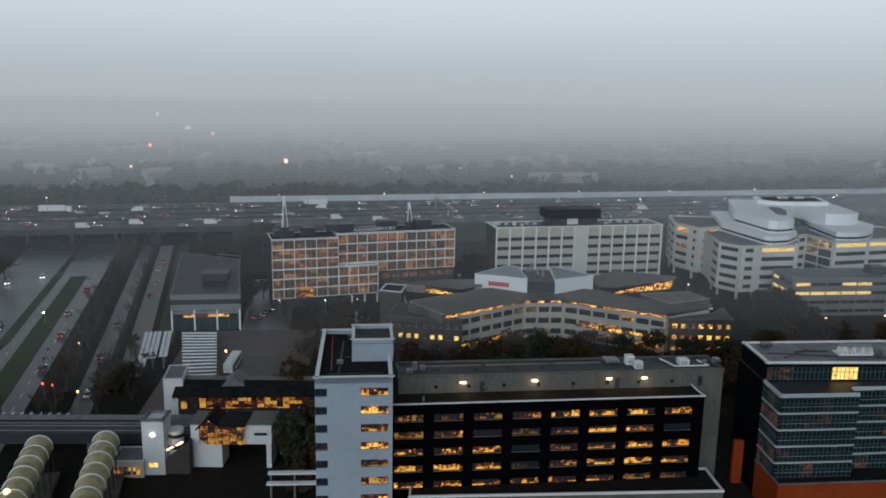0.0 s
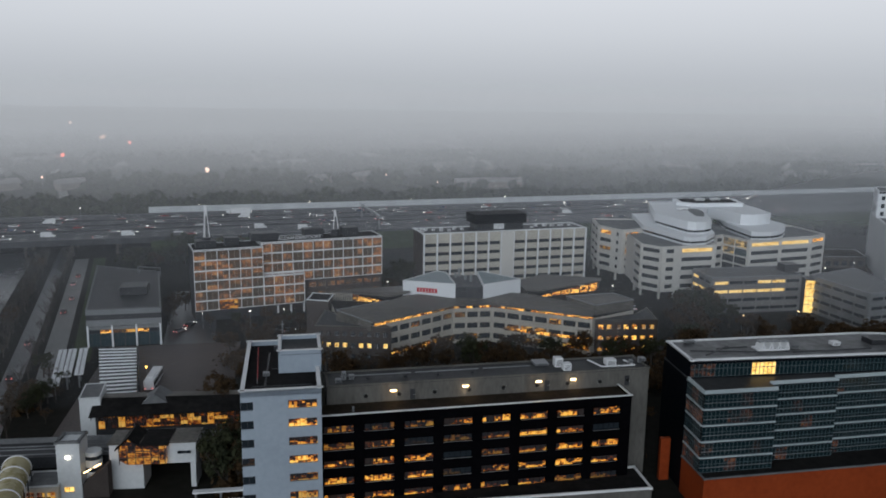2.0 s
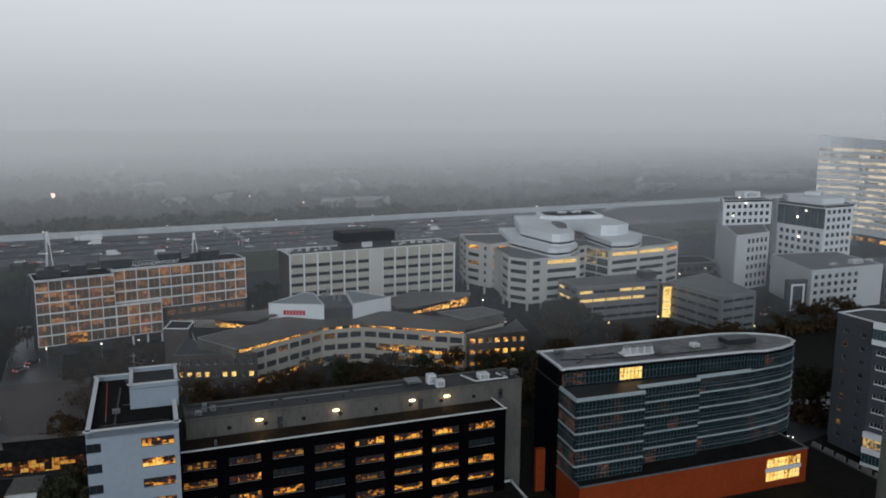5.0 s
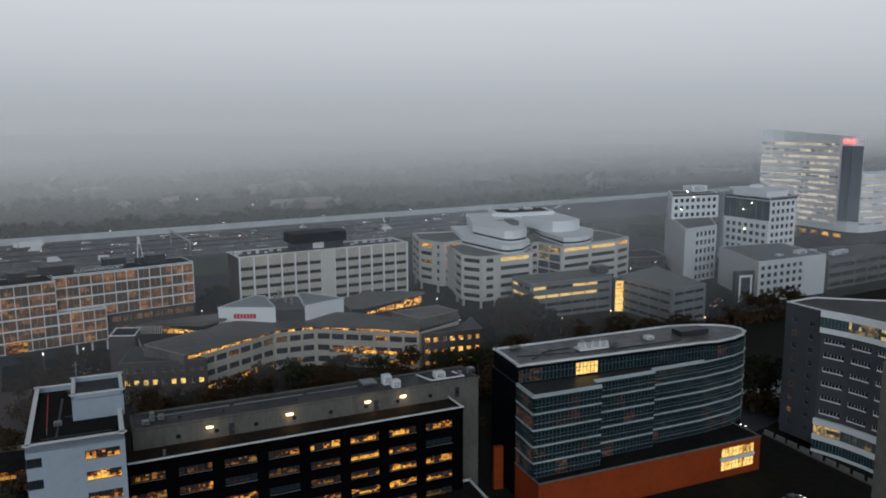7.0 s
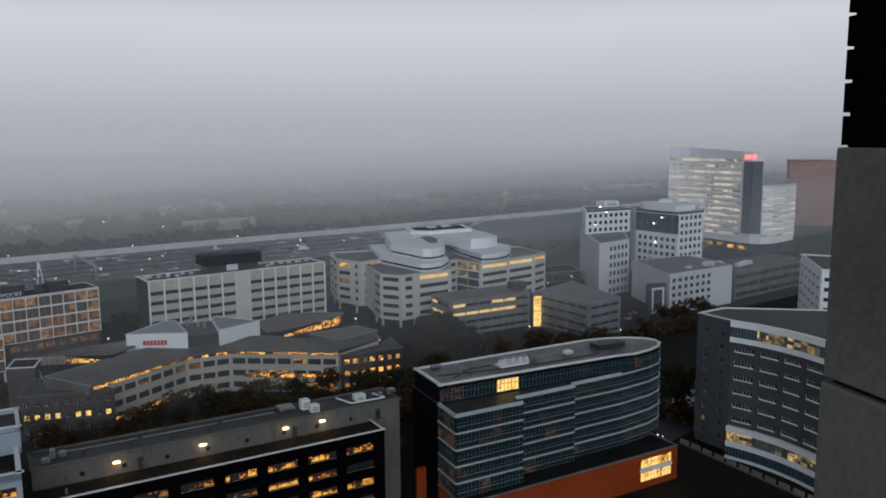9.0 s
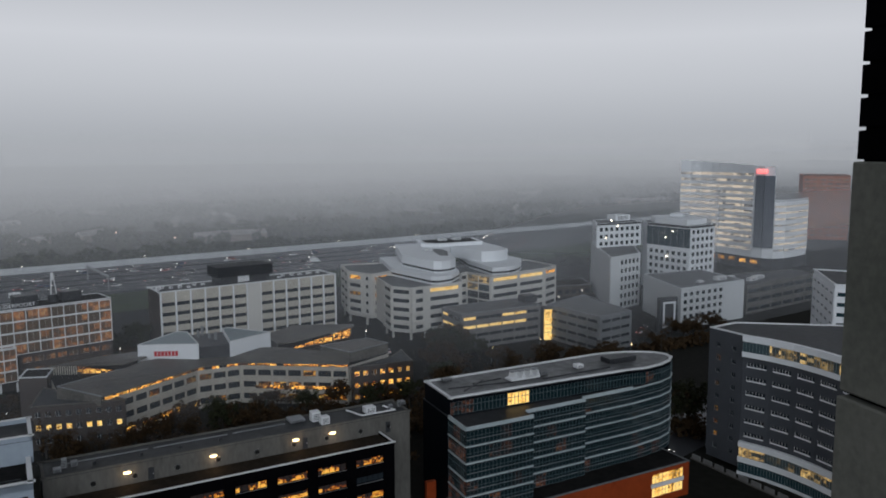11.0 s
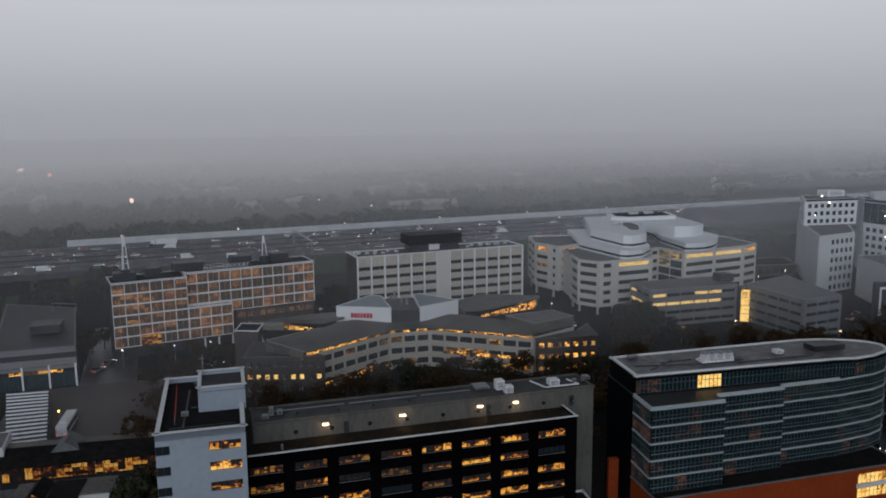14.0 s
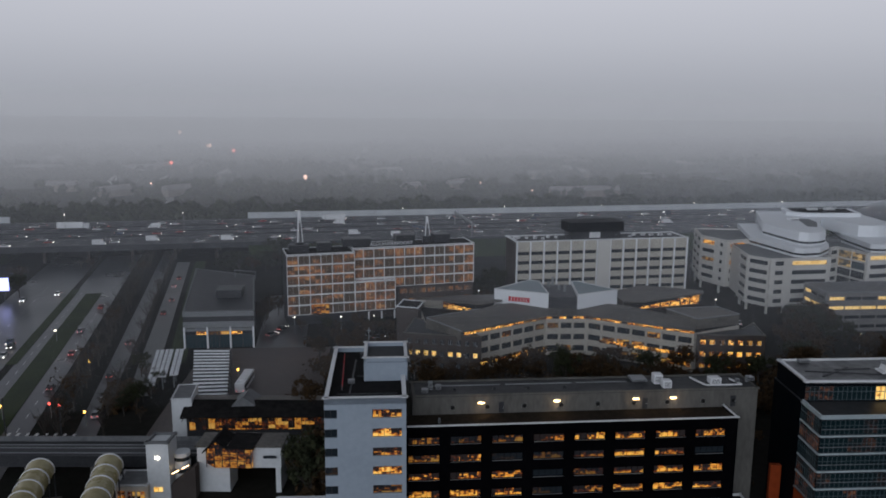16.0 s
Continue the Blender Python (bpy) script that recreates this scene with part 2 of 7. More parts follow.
M["glow_white"] = lamp_glow("lamp_white", (1.0, 0.9, 0.72), 7)
M["headlamp"] = lamp_glow("car_headlamp", (1.0, 0.95, 0.85), 6.0)
M["taillamp"] = lamp_glow("car_taillamp", (1.0, 0.08, 0.04), 1.2)
M["glow_red"] = lamp_glow("lamp_red", (1.0, 0.06, 0.03), 5)
M["glow_sign"] = lamp_glow("lit_sign_red", (1.0, 0.08, 0.06), 1.6)
M["glow_amber"] = lamp_glow("lamp_amber", (1.0, 0.5, 0.06), 8)
M["glow_blue"] = lamp_glow("screen_blue", (0.4, 0.45, 1.0), 2.5)


# ---- builders ----
def thing(name, at, label="", category="", group="", kind=""):
    ob = new(name)
    ob.location = at
    ob.empty_display_size = 0.1
    return tagged(ob, label, category, group, kind)


def origin_of(ob):
    return Vector(ob.location) if ob.parent is None else Vector((0, 0, 0))


def part(name, bm, material, parent=None, label="", smooth=False):
    """Links a bmesh, drawn in the world's places, as one mesh under its thing."""
    bmesh.ops.recalc_face_normals(bm, faces=bm.faces)
    me = bpy.data.meshes.new(name)
    bm.to_mesh(me)
    bm.free()
    for mm in material if isinstance(material, (list, tuple)) else [material]:
        me.materials.append(mm)
    if smooth:
        for f in me.polygons:
            f.use_smooth = True
    ob = new(name, me)
    if parent is not None:
        ob.parent = parent
        ob.matrix_parent_inverse = Matrix.Translation(-origin_of(parent))
    return tagged(ob, label)


def piece(name, me, parent, m, label=""):
    ob = new(name, me)
    ob.parent = parent
    ob.matrix_parent_inverse = Matrix.Translation(-origin_of(parent))
    ob.matrix_basis = m
    return tagged(ob, label)


def box(bm, m, sx, sy, sz, slot=0):
    """A block of that size, its base's middle at the pose m."""
    v = [bm.verts.new(m @ Vector((x * sx / 2, y * sy / 2, z * sz))) for z in (0, 1) for x, y in ((-1, -1), (1, -1), (1, 1), (-1, 1))]
    for q in ((3, 2, 1, 0), (4, 5, 6, 7), (0, 1, 5, 4), (1, 2, 6, 5), (2, 3, 7, 6), (3, 0, 4, 7)):
        f = bm.faces.new([v[i] for i in q])
        f.material_index = slot


def at(x, y, z=0.0, turn=0.0):
    return Matrix.Translation((x, y, z)) @ Matrix.Rotation(radians(turn), 4, "Z")


def prism(bm, pts, z0, z1, slot=0, top=None):
    lo = [bm.verts.new((x, y, z0)) for x, y in pts]
    hi = [bm.verts.new((x, y, z1)) for x, y in pts]
    n = len(pts)
    for i in range(n):
        f = bm.faces.new((lo[i], lo[(i + 1) % n], hi[(i + 1) % n], hi[i]))
        f.material_index = slot
    f = bm.faces.new(hi)
    f.material_index = slot if top is None else top
    f = bm.faces.new(list(reversed(lo)))
    f.material_index = slot


def wallbox(bm, a, b, z0, z1, thick, out=0.0, slot=0):
    """A block along the line a-b, standing out by thick to the right of the way from a to b."""
    a, b = Vector(a), Vector(b)
    u = (b - a).normalized()
    n = Vector((u.y, -u.x))
    p = [a + n * out, b + n * out, b + n * (out + thick), a + n * (out + thick)]
    prism(bm, [(q.x, q.y) for q in reversed(p)], z0, z1, slot)


def edge_trim(bm, pts, z, h=0.35, w=0.45, closed=True):
    """A coping round a roof."""
    n = len(pts)
    for i in range(n if closed else n - 1):
        a, b = Vector(pts[i]), Vector(pts[(i + 1) % n])
        u = (b - a).normalized()
        wallbox(bm, a - u * w * 0.5, b + u * w * 0.5, z, z + h, w, out=-w + 0.06)


WINDOWS = {}


def window_mesh(w, h, frame, glass, mullions=1, transom=False, bar=0.08, sill=False):
    """A window of frame bars and a pane, facing -y, its middle at the origin."""
    key = (round(w, 2), round(h, 2), frame.name, glass.name, mullions, transom, bar, sill)
    if key in WINDOWS:
        return WINDOWS[key]
    bm = bmesh.new()
    xs = np.linspace(-w / 2, w / 2, mullions + 2)
    zs = [-h / 2, h * 0.12, h / 2] if transom else [-h / 2, h / 2]
    g = [[bm.verts.new((x, -0.1, z)) for x in xs] for z in zs]
    if sill:
        g.insert(0, [bm.verts.new((x, -0.1, -h / 2 - 0.16)) for x in xs])
        zs = [-h / 2 - 0.16, *zs]
    panes = [bm.faces.new((g[i][k], g[i][k + 1], g[i + 1][k + 1], g[i + 1][k])) for i in range(len(zs) - 1) for k in range(len(xs) - 1)]
    if sill:
        ledge_faces, panes = panes[:len(xs) - 1], panes[len(xs) - 1:]
        lo_edge = bmesh.ops.extrude_face_region(bm, geom=ledge_faces)
        bmesh.ops.translate(bm, verts=[v for v in lo_edge["geom"] if isinstance(v, bmesh.types.BMVert)], vec=(0, -0.2, 0))
    bm.normal_update()
    bmesh.ops.inset_individual(bm, faces=panes, thickness=bar * 0.6, depth=-0.06)
    for f in panes:
        f.material_index = 1
    me = bpy.data.meshes.new("window")
    bm.to_mesh(me)
    bm.free()
    me.materials.append(frame)
    me.materials.append(glass)
    WINDOWS[key] = me
    return me


def facade(parent, a, b, z0, rows, storey, sill, head, bays, pier, wall, frame, glass, deep=0.3, margin=0.5, mullions=1,
           skip=(), top=0.0, transom=False, wall_name="wall", window_name="window", glass_of=None, wall_label="", bar=0.08, sills=False):
    """A wall with rows of openings set back in it: one wall mesh, and each window a piece of its own."""
    a, b = Vector(a), Vector(b)
    u = (b - a).normalized()
    n = Vector((u.y, -u.x))
    length = (b - a).length
    bay = (length - 2 * margin) / bays
    turn = math.degrees(math.atan2(u.y, u.x))
    bm = bmesh.new()
    z = z0
    for i in range(rows):
        lo, hi = z0 + i * storey + sill, z0 + i * storey + head
        wallbox(bm, a, b, z, lo, deep)
        edges = [0.0]
        for k in range(bays):
            if (i, k) in skip or (-1, k) in skip:
                continue
            s = margin + k * bay + pier / 2
            edges += [s, s + bay - pier]
        edges.append(length)
        for s0, s1 in zip(edges[::2], edges[1::2]):
            if s1 - s0 > 0.02:
                wallbox(bm, a + u * s0, a + u * s1, lo, hi, deep)
        z = hi
    wallbox(bm, a, b, z, z0 + rows * storey + top, deep)
    part(wall_name, bm, wall, parent, wall_label)
    for i in range(rows):
        for k in range(bays):
            if (i, k) in skip or (-1, k) in skip:
                continue
            g = glass_of(i, k) if glass_of else glass
            me = window_mesh(bay - pier - 0.02, head - sill - 0.02, frame, g, mullions, transom, bar, sills)
            c = a + u * (margin + (k + 0.5) * bay) + n * 0.02
            piece(window_name, me, parent, at(c.x, c.y, z0 + i * storey + (sill + head) / 2, turn))


def block(name, pts, z0, z1, wall, label, category="building", group=""):
    """A building: its solid core and roof with a coping. Points run anticlockwise seen from above."""
    c = sum((Vector(p) for p in pts), Vector((0, 0))) / len(pts)
    ob = thing(name, (c.x, c.y, 0), label, category, group)
    bm = bmesh.new()
    prism(bm, pts, z0, z1)
    part("core", bm, wall, ob)
    return ob


def roof_of(ob, pts, z, material, trim, h=0.5, w=0.5, label=""):
    bm = bmesh.new()
    prism(bm, pts, z - 0.1, z + 0.08)
    part("roof", bm, material, ob, label)
    bm = bmesh.new()
    edge_trim(bm, pts, z, h, w)
    part("coping", bm, trim, ob)


def quad_pts(a, b, depth):
    """The four corners, anticlockwise, of a block whose front runs from a to b, facing right of that way."""
    a, b = Vector(a), Vector(b)
    u = (b - a).normalized()
    n = Vector((u.y, -u.x))
    return [tuple(a), tuple(b), tuple(b - n * depth), tuple(a - n * depth)]


def along(a, b, s, out=0.0):
    a, b = Vector(a), Vector(b)
    u = (b - a).normalized()
    return a + u * s + Vector((u.y, -u.x)) * out


def vent_box(x, y, z, sx, sy, sz, turn, material, name="roof_unit", label="grey metal ventilation unit on the flat roof"):
    ob = thing(name, (x, y, z), label, "ventilation unit", "roof units")
    bm = bmesh.new()
    box(bm, at(x, y, z + 0.15, turn), sx, sy, sz)
    bmesh.ops.bevel(bm, geom=list(bm.edges), offset=0.06, segments=1, affect="EDGES")
    part("casing", bm, material, ob)
    for k in (-1, 1):
        bm = bmesh.new()
        box(bm, at(x, y, z, turn) @ Matrix.Translation((k * sx * 0.35, 0, 0)), 0.12, sy * 0.9, 0.16)
        part("foot", bm, M["dim_metal"], ob)
    bm = bmesh.new()
    for k in range(4):
        box(bm, at(x, y, z + 0.15 + sz * (0.2 + 0.17 * k), turn) @ Matrix.Translation((0, -sy / 2 - 0.02, 0)), sx * 0.7, 0.04, sz * 0.06)
    part("grille", bm, M["dim_metal"], ob)
    return ob


# ---- ground and roads ----
bm = bmesh.new()
vs = [bm.verts.new(c) for c in ((-4000, -600, 0), (4000, -600, 0), (4000, 4300, 0), (-4000, 4300, 0))]
bm.faces.new(vs)
tagged(part("ground", bm, M["ground"]), "dark wet ground between the buildings", "ground", kind="structure")


def strip(name, o, d, s0, s1, l0, l1, z, material, label, thick=0.0):
    """A flat strip beside the line from o along d: lengthwise s0 to s1, sideways l0 to l1 to its right."""
    o, d = Vector(o), Vector(d).normalized()
    r = Vector((d.y, -d.x))
    q = [o + d * s0 + r * l0, o + d * s0 + r * l1, o + d * s1 + r * l1, o + d * s1 + r * l0]
    bm = bmesh.new()
    prism(bm, [(p.x, p.y) for p in q], max(z - 0.12, -0.05), z)
    return tagged(part(name, bm, material), label, "road", kind="structure")


BO, BD = (-100, 200), (-0.262, 0.965)
strip("road_boulevard", BO, BD, -60, 205, -24, -7.4, 0.03, M["asphalt"], "wet asphalt boulevard with two carriageways")
strip("road_far_lane", BO, BD, -60, 205, -48, -26.5, 0.03, M["asphalt"], "wet asphalt side road along the boulevard")
strip("verge_median", BO, BD, -60, 120, -19.6, -13.4, 0.16, M["grass"], "raised grass strip between the carriageways")
strip("verge_side", BO, BD, 30, 130, -26.5, -23.4, 0.16, M["grass"], "raised grass strip beside the boulevard")
strip("road_service", BO, BD, -40, 215, 3, 8, 0.03, M["asphalt"], "wet service road under bare trees")
strip("road_pale", BO, BD, -6, 180, 11.5, 17.4, 0.03, M["concrete_road"], "pale wet roadway beside the grass strip")
strip("verge_pavilion", BO, BD, 20, 180, 19.6, 24.8, 0.14, M["grass"], "grass strip beside the low office pavilion")
strip("pavement_station", (-75, 165), (-0.1, 1), 0, 75, 3, 42, 0.05, M["paving"], "reddish paved square before the station")
strip("road_office", (-40, 165), (-0.16, 1), 20, 150, -12, 4, 0.03, M["asphalt"], "wet asphalt access road")
strip("road_right", (95, 150), (1, 0.35), 0, 150, -8, 12, 0.03, M["asphalt"], "wet street between the office blocks")
strip("road_cross", (-140, 168), (1, 0.03), 0, 90, -3, 8, 0.02, M["asphalt"], "wet crossing before the station")
strip("forecourt", (120, 122), (1, 0.1), -12, 60, -8, 30, 0.02, M["ground"], "dark wet forecourt")

# dashed lane lines of the boulevard
bm = bmesh.new()
d, o = Vector(BD).normalized(), Vector(BO)
r = Vector((d.y, -d.x))
for lat in (-21.6, -10.4, -37):
    for s in range(-50, 200, 9):
        p = o + d * s + r * lat
        box(bm, at(p.x, p.y, 0.032, math.degrees(math.atan2(d.y, d.x))), 3.0, 0.16, 0.006)
for k in range(14):
    p = Vector((-118 + k * 2.2, 172))
    box(bm, at(p.x, p.y, 0.034, 100), 3.2, 0.7, 0.006)
tagged(part("lane_lines", bm, M["paint"]), "white dashed lane lines and a zebra crossing", "road marking", kind="structure")

# ---- motorway on its embankment ----
MO, MT = Vector((-139, 380)), 12.2
md = Vector((math.cos(radians(MT)), math.sin(radians(MT))))
mn = Vector((-md.y, md.x))
MZ = 8.0


def mw(s, t):
    return MO + md * s + mn * t


def mstrip(bm, s0, s1, t0, t1, z0, z1):
    q = [mw(s0, t0), mw(s1, t0), mw(s1, t1), mw(s0, t1)]
    prism(bm, [(p.x, p.y) for p in q], z0, z1)


bm = bmesh.new()
mstrip(bm, -700, 1500, 0, 88, MZ - 1.6, MZ)
tagged(part("road_motorway", bm, M["motorway"]), "wet grey motorway of many lanes on an embankment", "motorway", kind="structure")
for nm, s0, s1 in (("embankment_west", -700, -78), ("embankment_east", 36, 1500)):
    bm = bmesh.new()
    pr = [(-12, 0.0), (-1, MZ - 1.0), (89, MZ - 1.0), (100, 0.0)]
    lo = [bm.verts.new((*mw(s0, t), z)) for t, z in pr]
    hi = [bm.verts.new((*mw(s1, t), z)) for t, z in pr]
    for i in range(4):
        bm.faces.new((lo[i], lo[(i + 1) % 4], hi[(i + 1) % 4], hi[i]))
    bm.faces.new(lo)
    bm.faces.new(hi)
    tagged(part(nm, bm, M["grass"]), "grassy motorway embankment", "embankment", kind="structure")
bm = bmesh.new()
for s in (-60, -40, -20, 0, 20):
    for t in (6, 26, 46, 66, 82):
        p = mw(s, t)
        box(bm, at(p.x, p.y, 0, MT), 1.2, 3.0, MZ - 1.6)
tagged(part("viaduct_piers", bm, M["brick"]), "concrete piers under the motorway bridge", "bridge pier", kind="structure")
bm = bmesh.new()
mstrip(bm, -90, 48, -0.5, 0.1, MZ - 2.0, MZ + 0.9)
tagged(part("bridge_edge", bm, M["dim_metal"]), "grey concrete edge beam of the motorway bridge", "bridge", kind="structure")
bm = bmesh.new()
for t, h in ((28, 0.8), (44, 0.8), (62, 0.8)):
    mstrip(bm, -700, 1500, t, t + 0.4, MZ, MZ + h)
tagged(part("guard_rails", bm, M["dim_metal"]), "low steel guard rails between the carriageways", "guard rail", kind="structure")
bm = bmesh.new()
for t in (4, 8, 12, 16, 20, 24, 32, 36, 40, 48, 52, 56, 60, 66, 70, 74, 78, 84):
    for s in range(-300, 560, 12):
        mstrip(bm, s, s + (4 if t not in (4, 24, 60, 84) else 12), t, t + 0.2, MZ + 0.004, MZ + 0.012)
tagged(part("motorway_lines", bm, M["paint"]), "white lane lines on the motorway", "road marking", kind="structure")
noise_wall = thing("noise_barrier", (*mw(100, 88), MZ), "pale grey panelled noise barrier along the motorway", "noise barrier", kind="structure")
bm = bmesh.new()
mstrip(bm, 0, 5.95, 0, 0.3, 0, 3.6)
panel_me = bpy.data.meshes.new("panel")
bmesh.ops.translate(bm, verts=bm.verts, vec=(-MO.x, -MO.y, 0))
bm.to_mesh(panel_me)
bm.free()
panel_me.materials.append(surface("barrier_panels", (0.42, 0.44, 0.45), (0.6, 0.62, 0.63), 0.6, spread=0.12))
for s in list(range(-220, -100, 6)) + list(range(32, 760, 6)):
    p = mw(s, 88)
    piece("panel", panel_me, noise_wall, at(p.x, p.y, MZ))

# ---- pale blue stair tower and black office slab ----
TFL, TFR = (-22.9, 126.4), (-9.1, 127.6)
tp = quad_pts(TFL, TFR, 29.0)
TZ = 27.6
stair_tower = block("stair_tower", tp, 0, TZ - 1.0, M["tower"], "pale blue panelled stair tower with lit strip windows")
# front: a narrow column of windows at the corner and a wide one
tl = (Vector(TFR) - Vector(TFL)).length


def tower_panel(a, b, z0, z1, name="wall_panel"):
    bm = bmesh.new()
    wallbox(bm, a, b, z0, z1, 0.35)
    part(name, bm, M["tower"], stair_tower)


for i in range(9):
    zt = TZ - 1.9 - i * 3.45
    zl = zt - 1.55
    nxt = TZ - 1.9 - (i + 1) * 3.45
    for s0, s1 in ((2.15, 8.1), (13.1, tl)):
        tower_panel(along(TFL, TFR, s0), along(TFL, TFR, s1), zl, zt)
    tower_panel(TFL, TFR, max(nxt, 0), zl)
    if nxt < 0:
        break
tower_panel(TFL, TFR, TZ - 1.9, TZ)
t_turn = math.degrees(math.atan2(TFR[1] - TFL[1], TFR[0] - TFL[0]))
for i in range(8):
    zc = TZ - 1.9 - i * 3.45 - 0.77
    for s, w in ((1.08, 2.1), (10.6, 4.95)):
        p = along(TFL, TFR, s, 0.03)
        piece("window", window_mesh(w, 1.5, M["dim_metal"], M["lit_few"] if w < 3 else M["lit_tower"], 1 if w < 3 else 4), stair_tower, at(p.x, p.y, zc, t_turn))
bm = bmesh.new()
prism(bm, tp, TZ - 1.1, TZ - 0.95)
part("roof", bm, M["roof_dark"], stair_tower)
bm = bmesh.new()
for i in range(4):
    a, b = Vector(tp[i]), Vector(tp[(i + 1) % 4])
    wallbox(bm, a, b, TZ - 1.0, TZ, 0.35, out=-0.35 if i else 0.0)
part("parapet", bm, M["tower"], stair_tower)
bm = bmesh.new()
edge_trim(bm, tp, TZ, 0.12, 0.75)
part("coping", bm, M["trim"], stair_tower)
# plant room on the roof
pb = quad_pts((-17.5, 138.0), (-9.6, 138.7), 10.0)
plant_room = block("plant_room", pb, TZ - 1.0, 30.2, M["tower"], "pale blue rooftop plant room with an open top")
bm = bmesh.new()
for i in range(4):
    wallbox(bm, pb[i], pb[(i + 1) % 4], 30.2, 31.0, 0.4, out=-0.4)
part("parapet", bm, M["tower"], plant_room)
bm = bmesh.new()
edge_trim(bm, pb, 31.0, 0.12, 0.6)
part("coping", bm, M["trim"], plant_room)
bm = bmesh.new()
prism(bm, [(x * 0.98 - 13.5 * -0.02 - 0.0, y) for x, y in pb], 30.2, 30.26)
part("roof", bm, M["roof"], plant_room)
rail = thing("roof_rail", (-21, 140, TZ - 1), "thin red and grey steel rails on the tower roof", "railing")
for k in range(9):
    bm = bmesh.new()
    box(bm, at(-20.8 - k * 0.25, 133 + k * 2.2, TZ - 0.95), 0.08, 0.08, 1.1)
    part("post", bm, M["steel"], rail)
bm = bmesh.new()
wallbox(bm, (-20.8, 133), (-22.8, 150.6), TZ + 0.1, TZ + 0.18, 0.08)
wallbox(bm, (-20.8, 133), (-22.8, 150.6), TZ - 0.4, TZ - 0.32, 0.08)
part("rail", bm, M["red_sign"], rail)
vent_box(-19.6, 136.5, TZ - 0.95, 1.2, 0.9, 0.7, 5, M["steel"], label="small grey ventilation box on the tower roof")
vent_box(-19.0, 151.5, TZ - 0.95, 1.6, 1.2, 0.9, 5, M["dim_metal"], label="small dark ventilation box on the tower roof")
cable_tray = thing("cable_tray", (-15, 131, TZ - 0.95), "dark cable trays on the tower roof", "cable tray")
for a, b in (((-21.4, 131.0), (-11.0, 131.8)), ((-19.4, 131.2), (-20.6, 150.0)), ((-19.0, 140.5), (-17.6, 140.6))):
    bm = bmesh.new()
    wallbox(bm, a, b, TZ - 0.95, TZ - 0.8, 0.3)
    part("tray", bm, M["dim_metal"], cable_tray)
mast = thing("roof_mast", (-17.6, 148, 30), "thin grey antenna mast on the tower roof", "antenna")
bm = bmesh.new()
box(bm, at(-17.6, 147.5, 31.1), 0.12, 0.12, 3.0)
part("pole", bm, M["steel"], mast)
bm = bmesh.new()
box(bm, at(-17.6, 147.5, 33.4), 0.9, 0.1, 0.1)
part("aerial", bm, M["steel"], mast)

BL, BR, BZ = (-9.1, 132.4), (51.3, 138.9), 20.3
black_slab = block("office_slab", quad_pts(BL, BR, 4.9), 0, BZ - 0.5, M["black"], "black-clad office slab with rows of warm lit windows")
facade(black_slab, along(BL, BR, -0.95), along(BL, BR, 59.4), 2.4, 5, 3.42, 0.85, 2.15, 8, 2.0, M["black"], M["black"], M["lit_black"], deep=0.25, margin=0.0, mullions=4, top=0.8)
bm = bmesh.new()
wallbox(bm, along(BL, BR, 59.4), BR, 0, BZ, 0.25)
part("corner_wall", bm, M["black"], black_slab)
for i in range(5):
    for k in range(8):
        p = along(BL, BR, -0.95 + (k + 0.5) * 7.54, 0.22)
        bm = bmesh.new()
        box(bm, at(p.x, p.y, 2.4 + i * 3.42 + 0.76, 6.1), 5.5, 0.3, 0.06)
        part("window_sill", bm, M["steel"], black_slab)
sp = quad_pts(BL, BR, 6.0)
bm = bmesh.new()
prism(bm, sp, BZ - 0.6, BZ - 0.35)
part("roof", bm, M["roof_brown"], black_slab)
bm = bmesh.new()
wallbox(bm, along(BL, BR, -0.2), along(BL, BR, 60.95), BZ, BZ + 0.14, 0.5, out=-0.1)
wallbox(bm, BR, sp[2], BZ, BZ + 0.14, 0.4, out=-0.35)
part("coping", bm, M["trim"], black_slab)
bm = bmesh.new()
wallbox(bm, BL, BR, BZ - 0.6, BZ, 0.3)
wallbox(bm, BR, sp[2], BZ - 0.6, BZ, 0.35, out=-0.35)
part("parapet", bm, M["black"], black_slab)

CL, CR = (-8.6, 138.6), (57.2, 145.6)
cp = quad_pts(CL, CR, 8.0)
CZ = 23.4
rear_block = block("rear_block", cp, 0, CZ - 0.1, M["concrete"], "grey concrete upper block behind the black office slab")
roof_of(rear_block, cp, CZ, M["roof"], M["concrete"], 0.3, 0.5)
r_turn = math.degrees(math.atan2(CR[1] - CL[1], CR[0] - CL[0]))
for s in (4, 10.5, 17.5, 24.5, 31.5, 38.5, 45.0, 52, 58.0):
    p = along(CL, CR, s + 3.4, 0.05)
    ring = thing("round_vent", (p.x, p.y, 21.4), "round dark vent opening in the concrete wall", "vent", "round vents")
    bm = bmesh.new()
    bmesh.ops.create_cone(bm, cap_ends=True, segments=16, radius1=0.42, radius2=0.38, depth=0.18, matrix=at(p.x, p.y, 21.2, r_turn) @ Matrix.Rotation(radians(90), 4, "X"))
    part("sleeve", bm, M["rubber"], ring)
    bm = bmesh.new()
    bmesh.ops.create_cone(bm, cap_ends=False, segments=16, radius1=0.52, radius2=0.5, depth=0.1, matrix=at(p.x, p.y, 21.2, r_turn) @ Matrix.Rotation(radians(90), 4, "X"))
    part("rim", bm, M["steel"], ring)
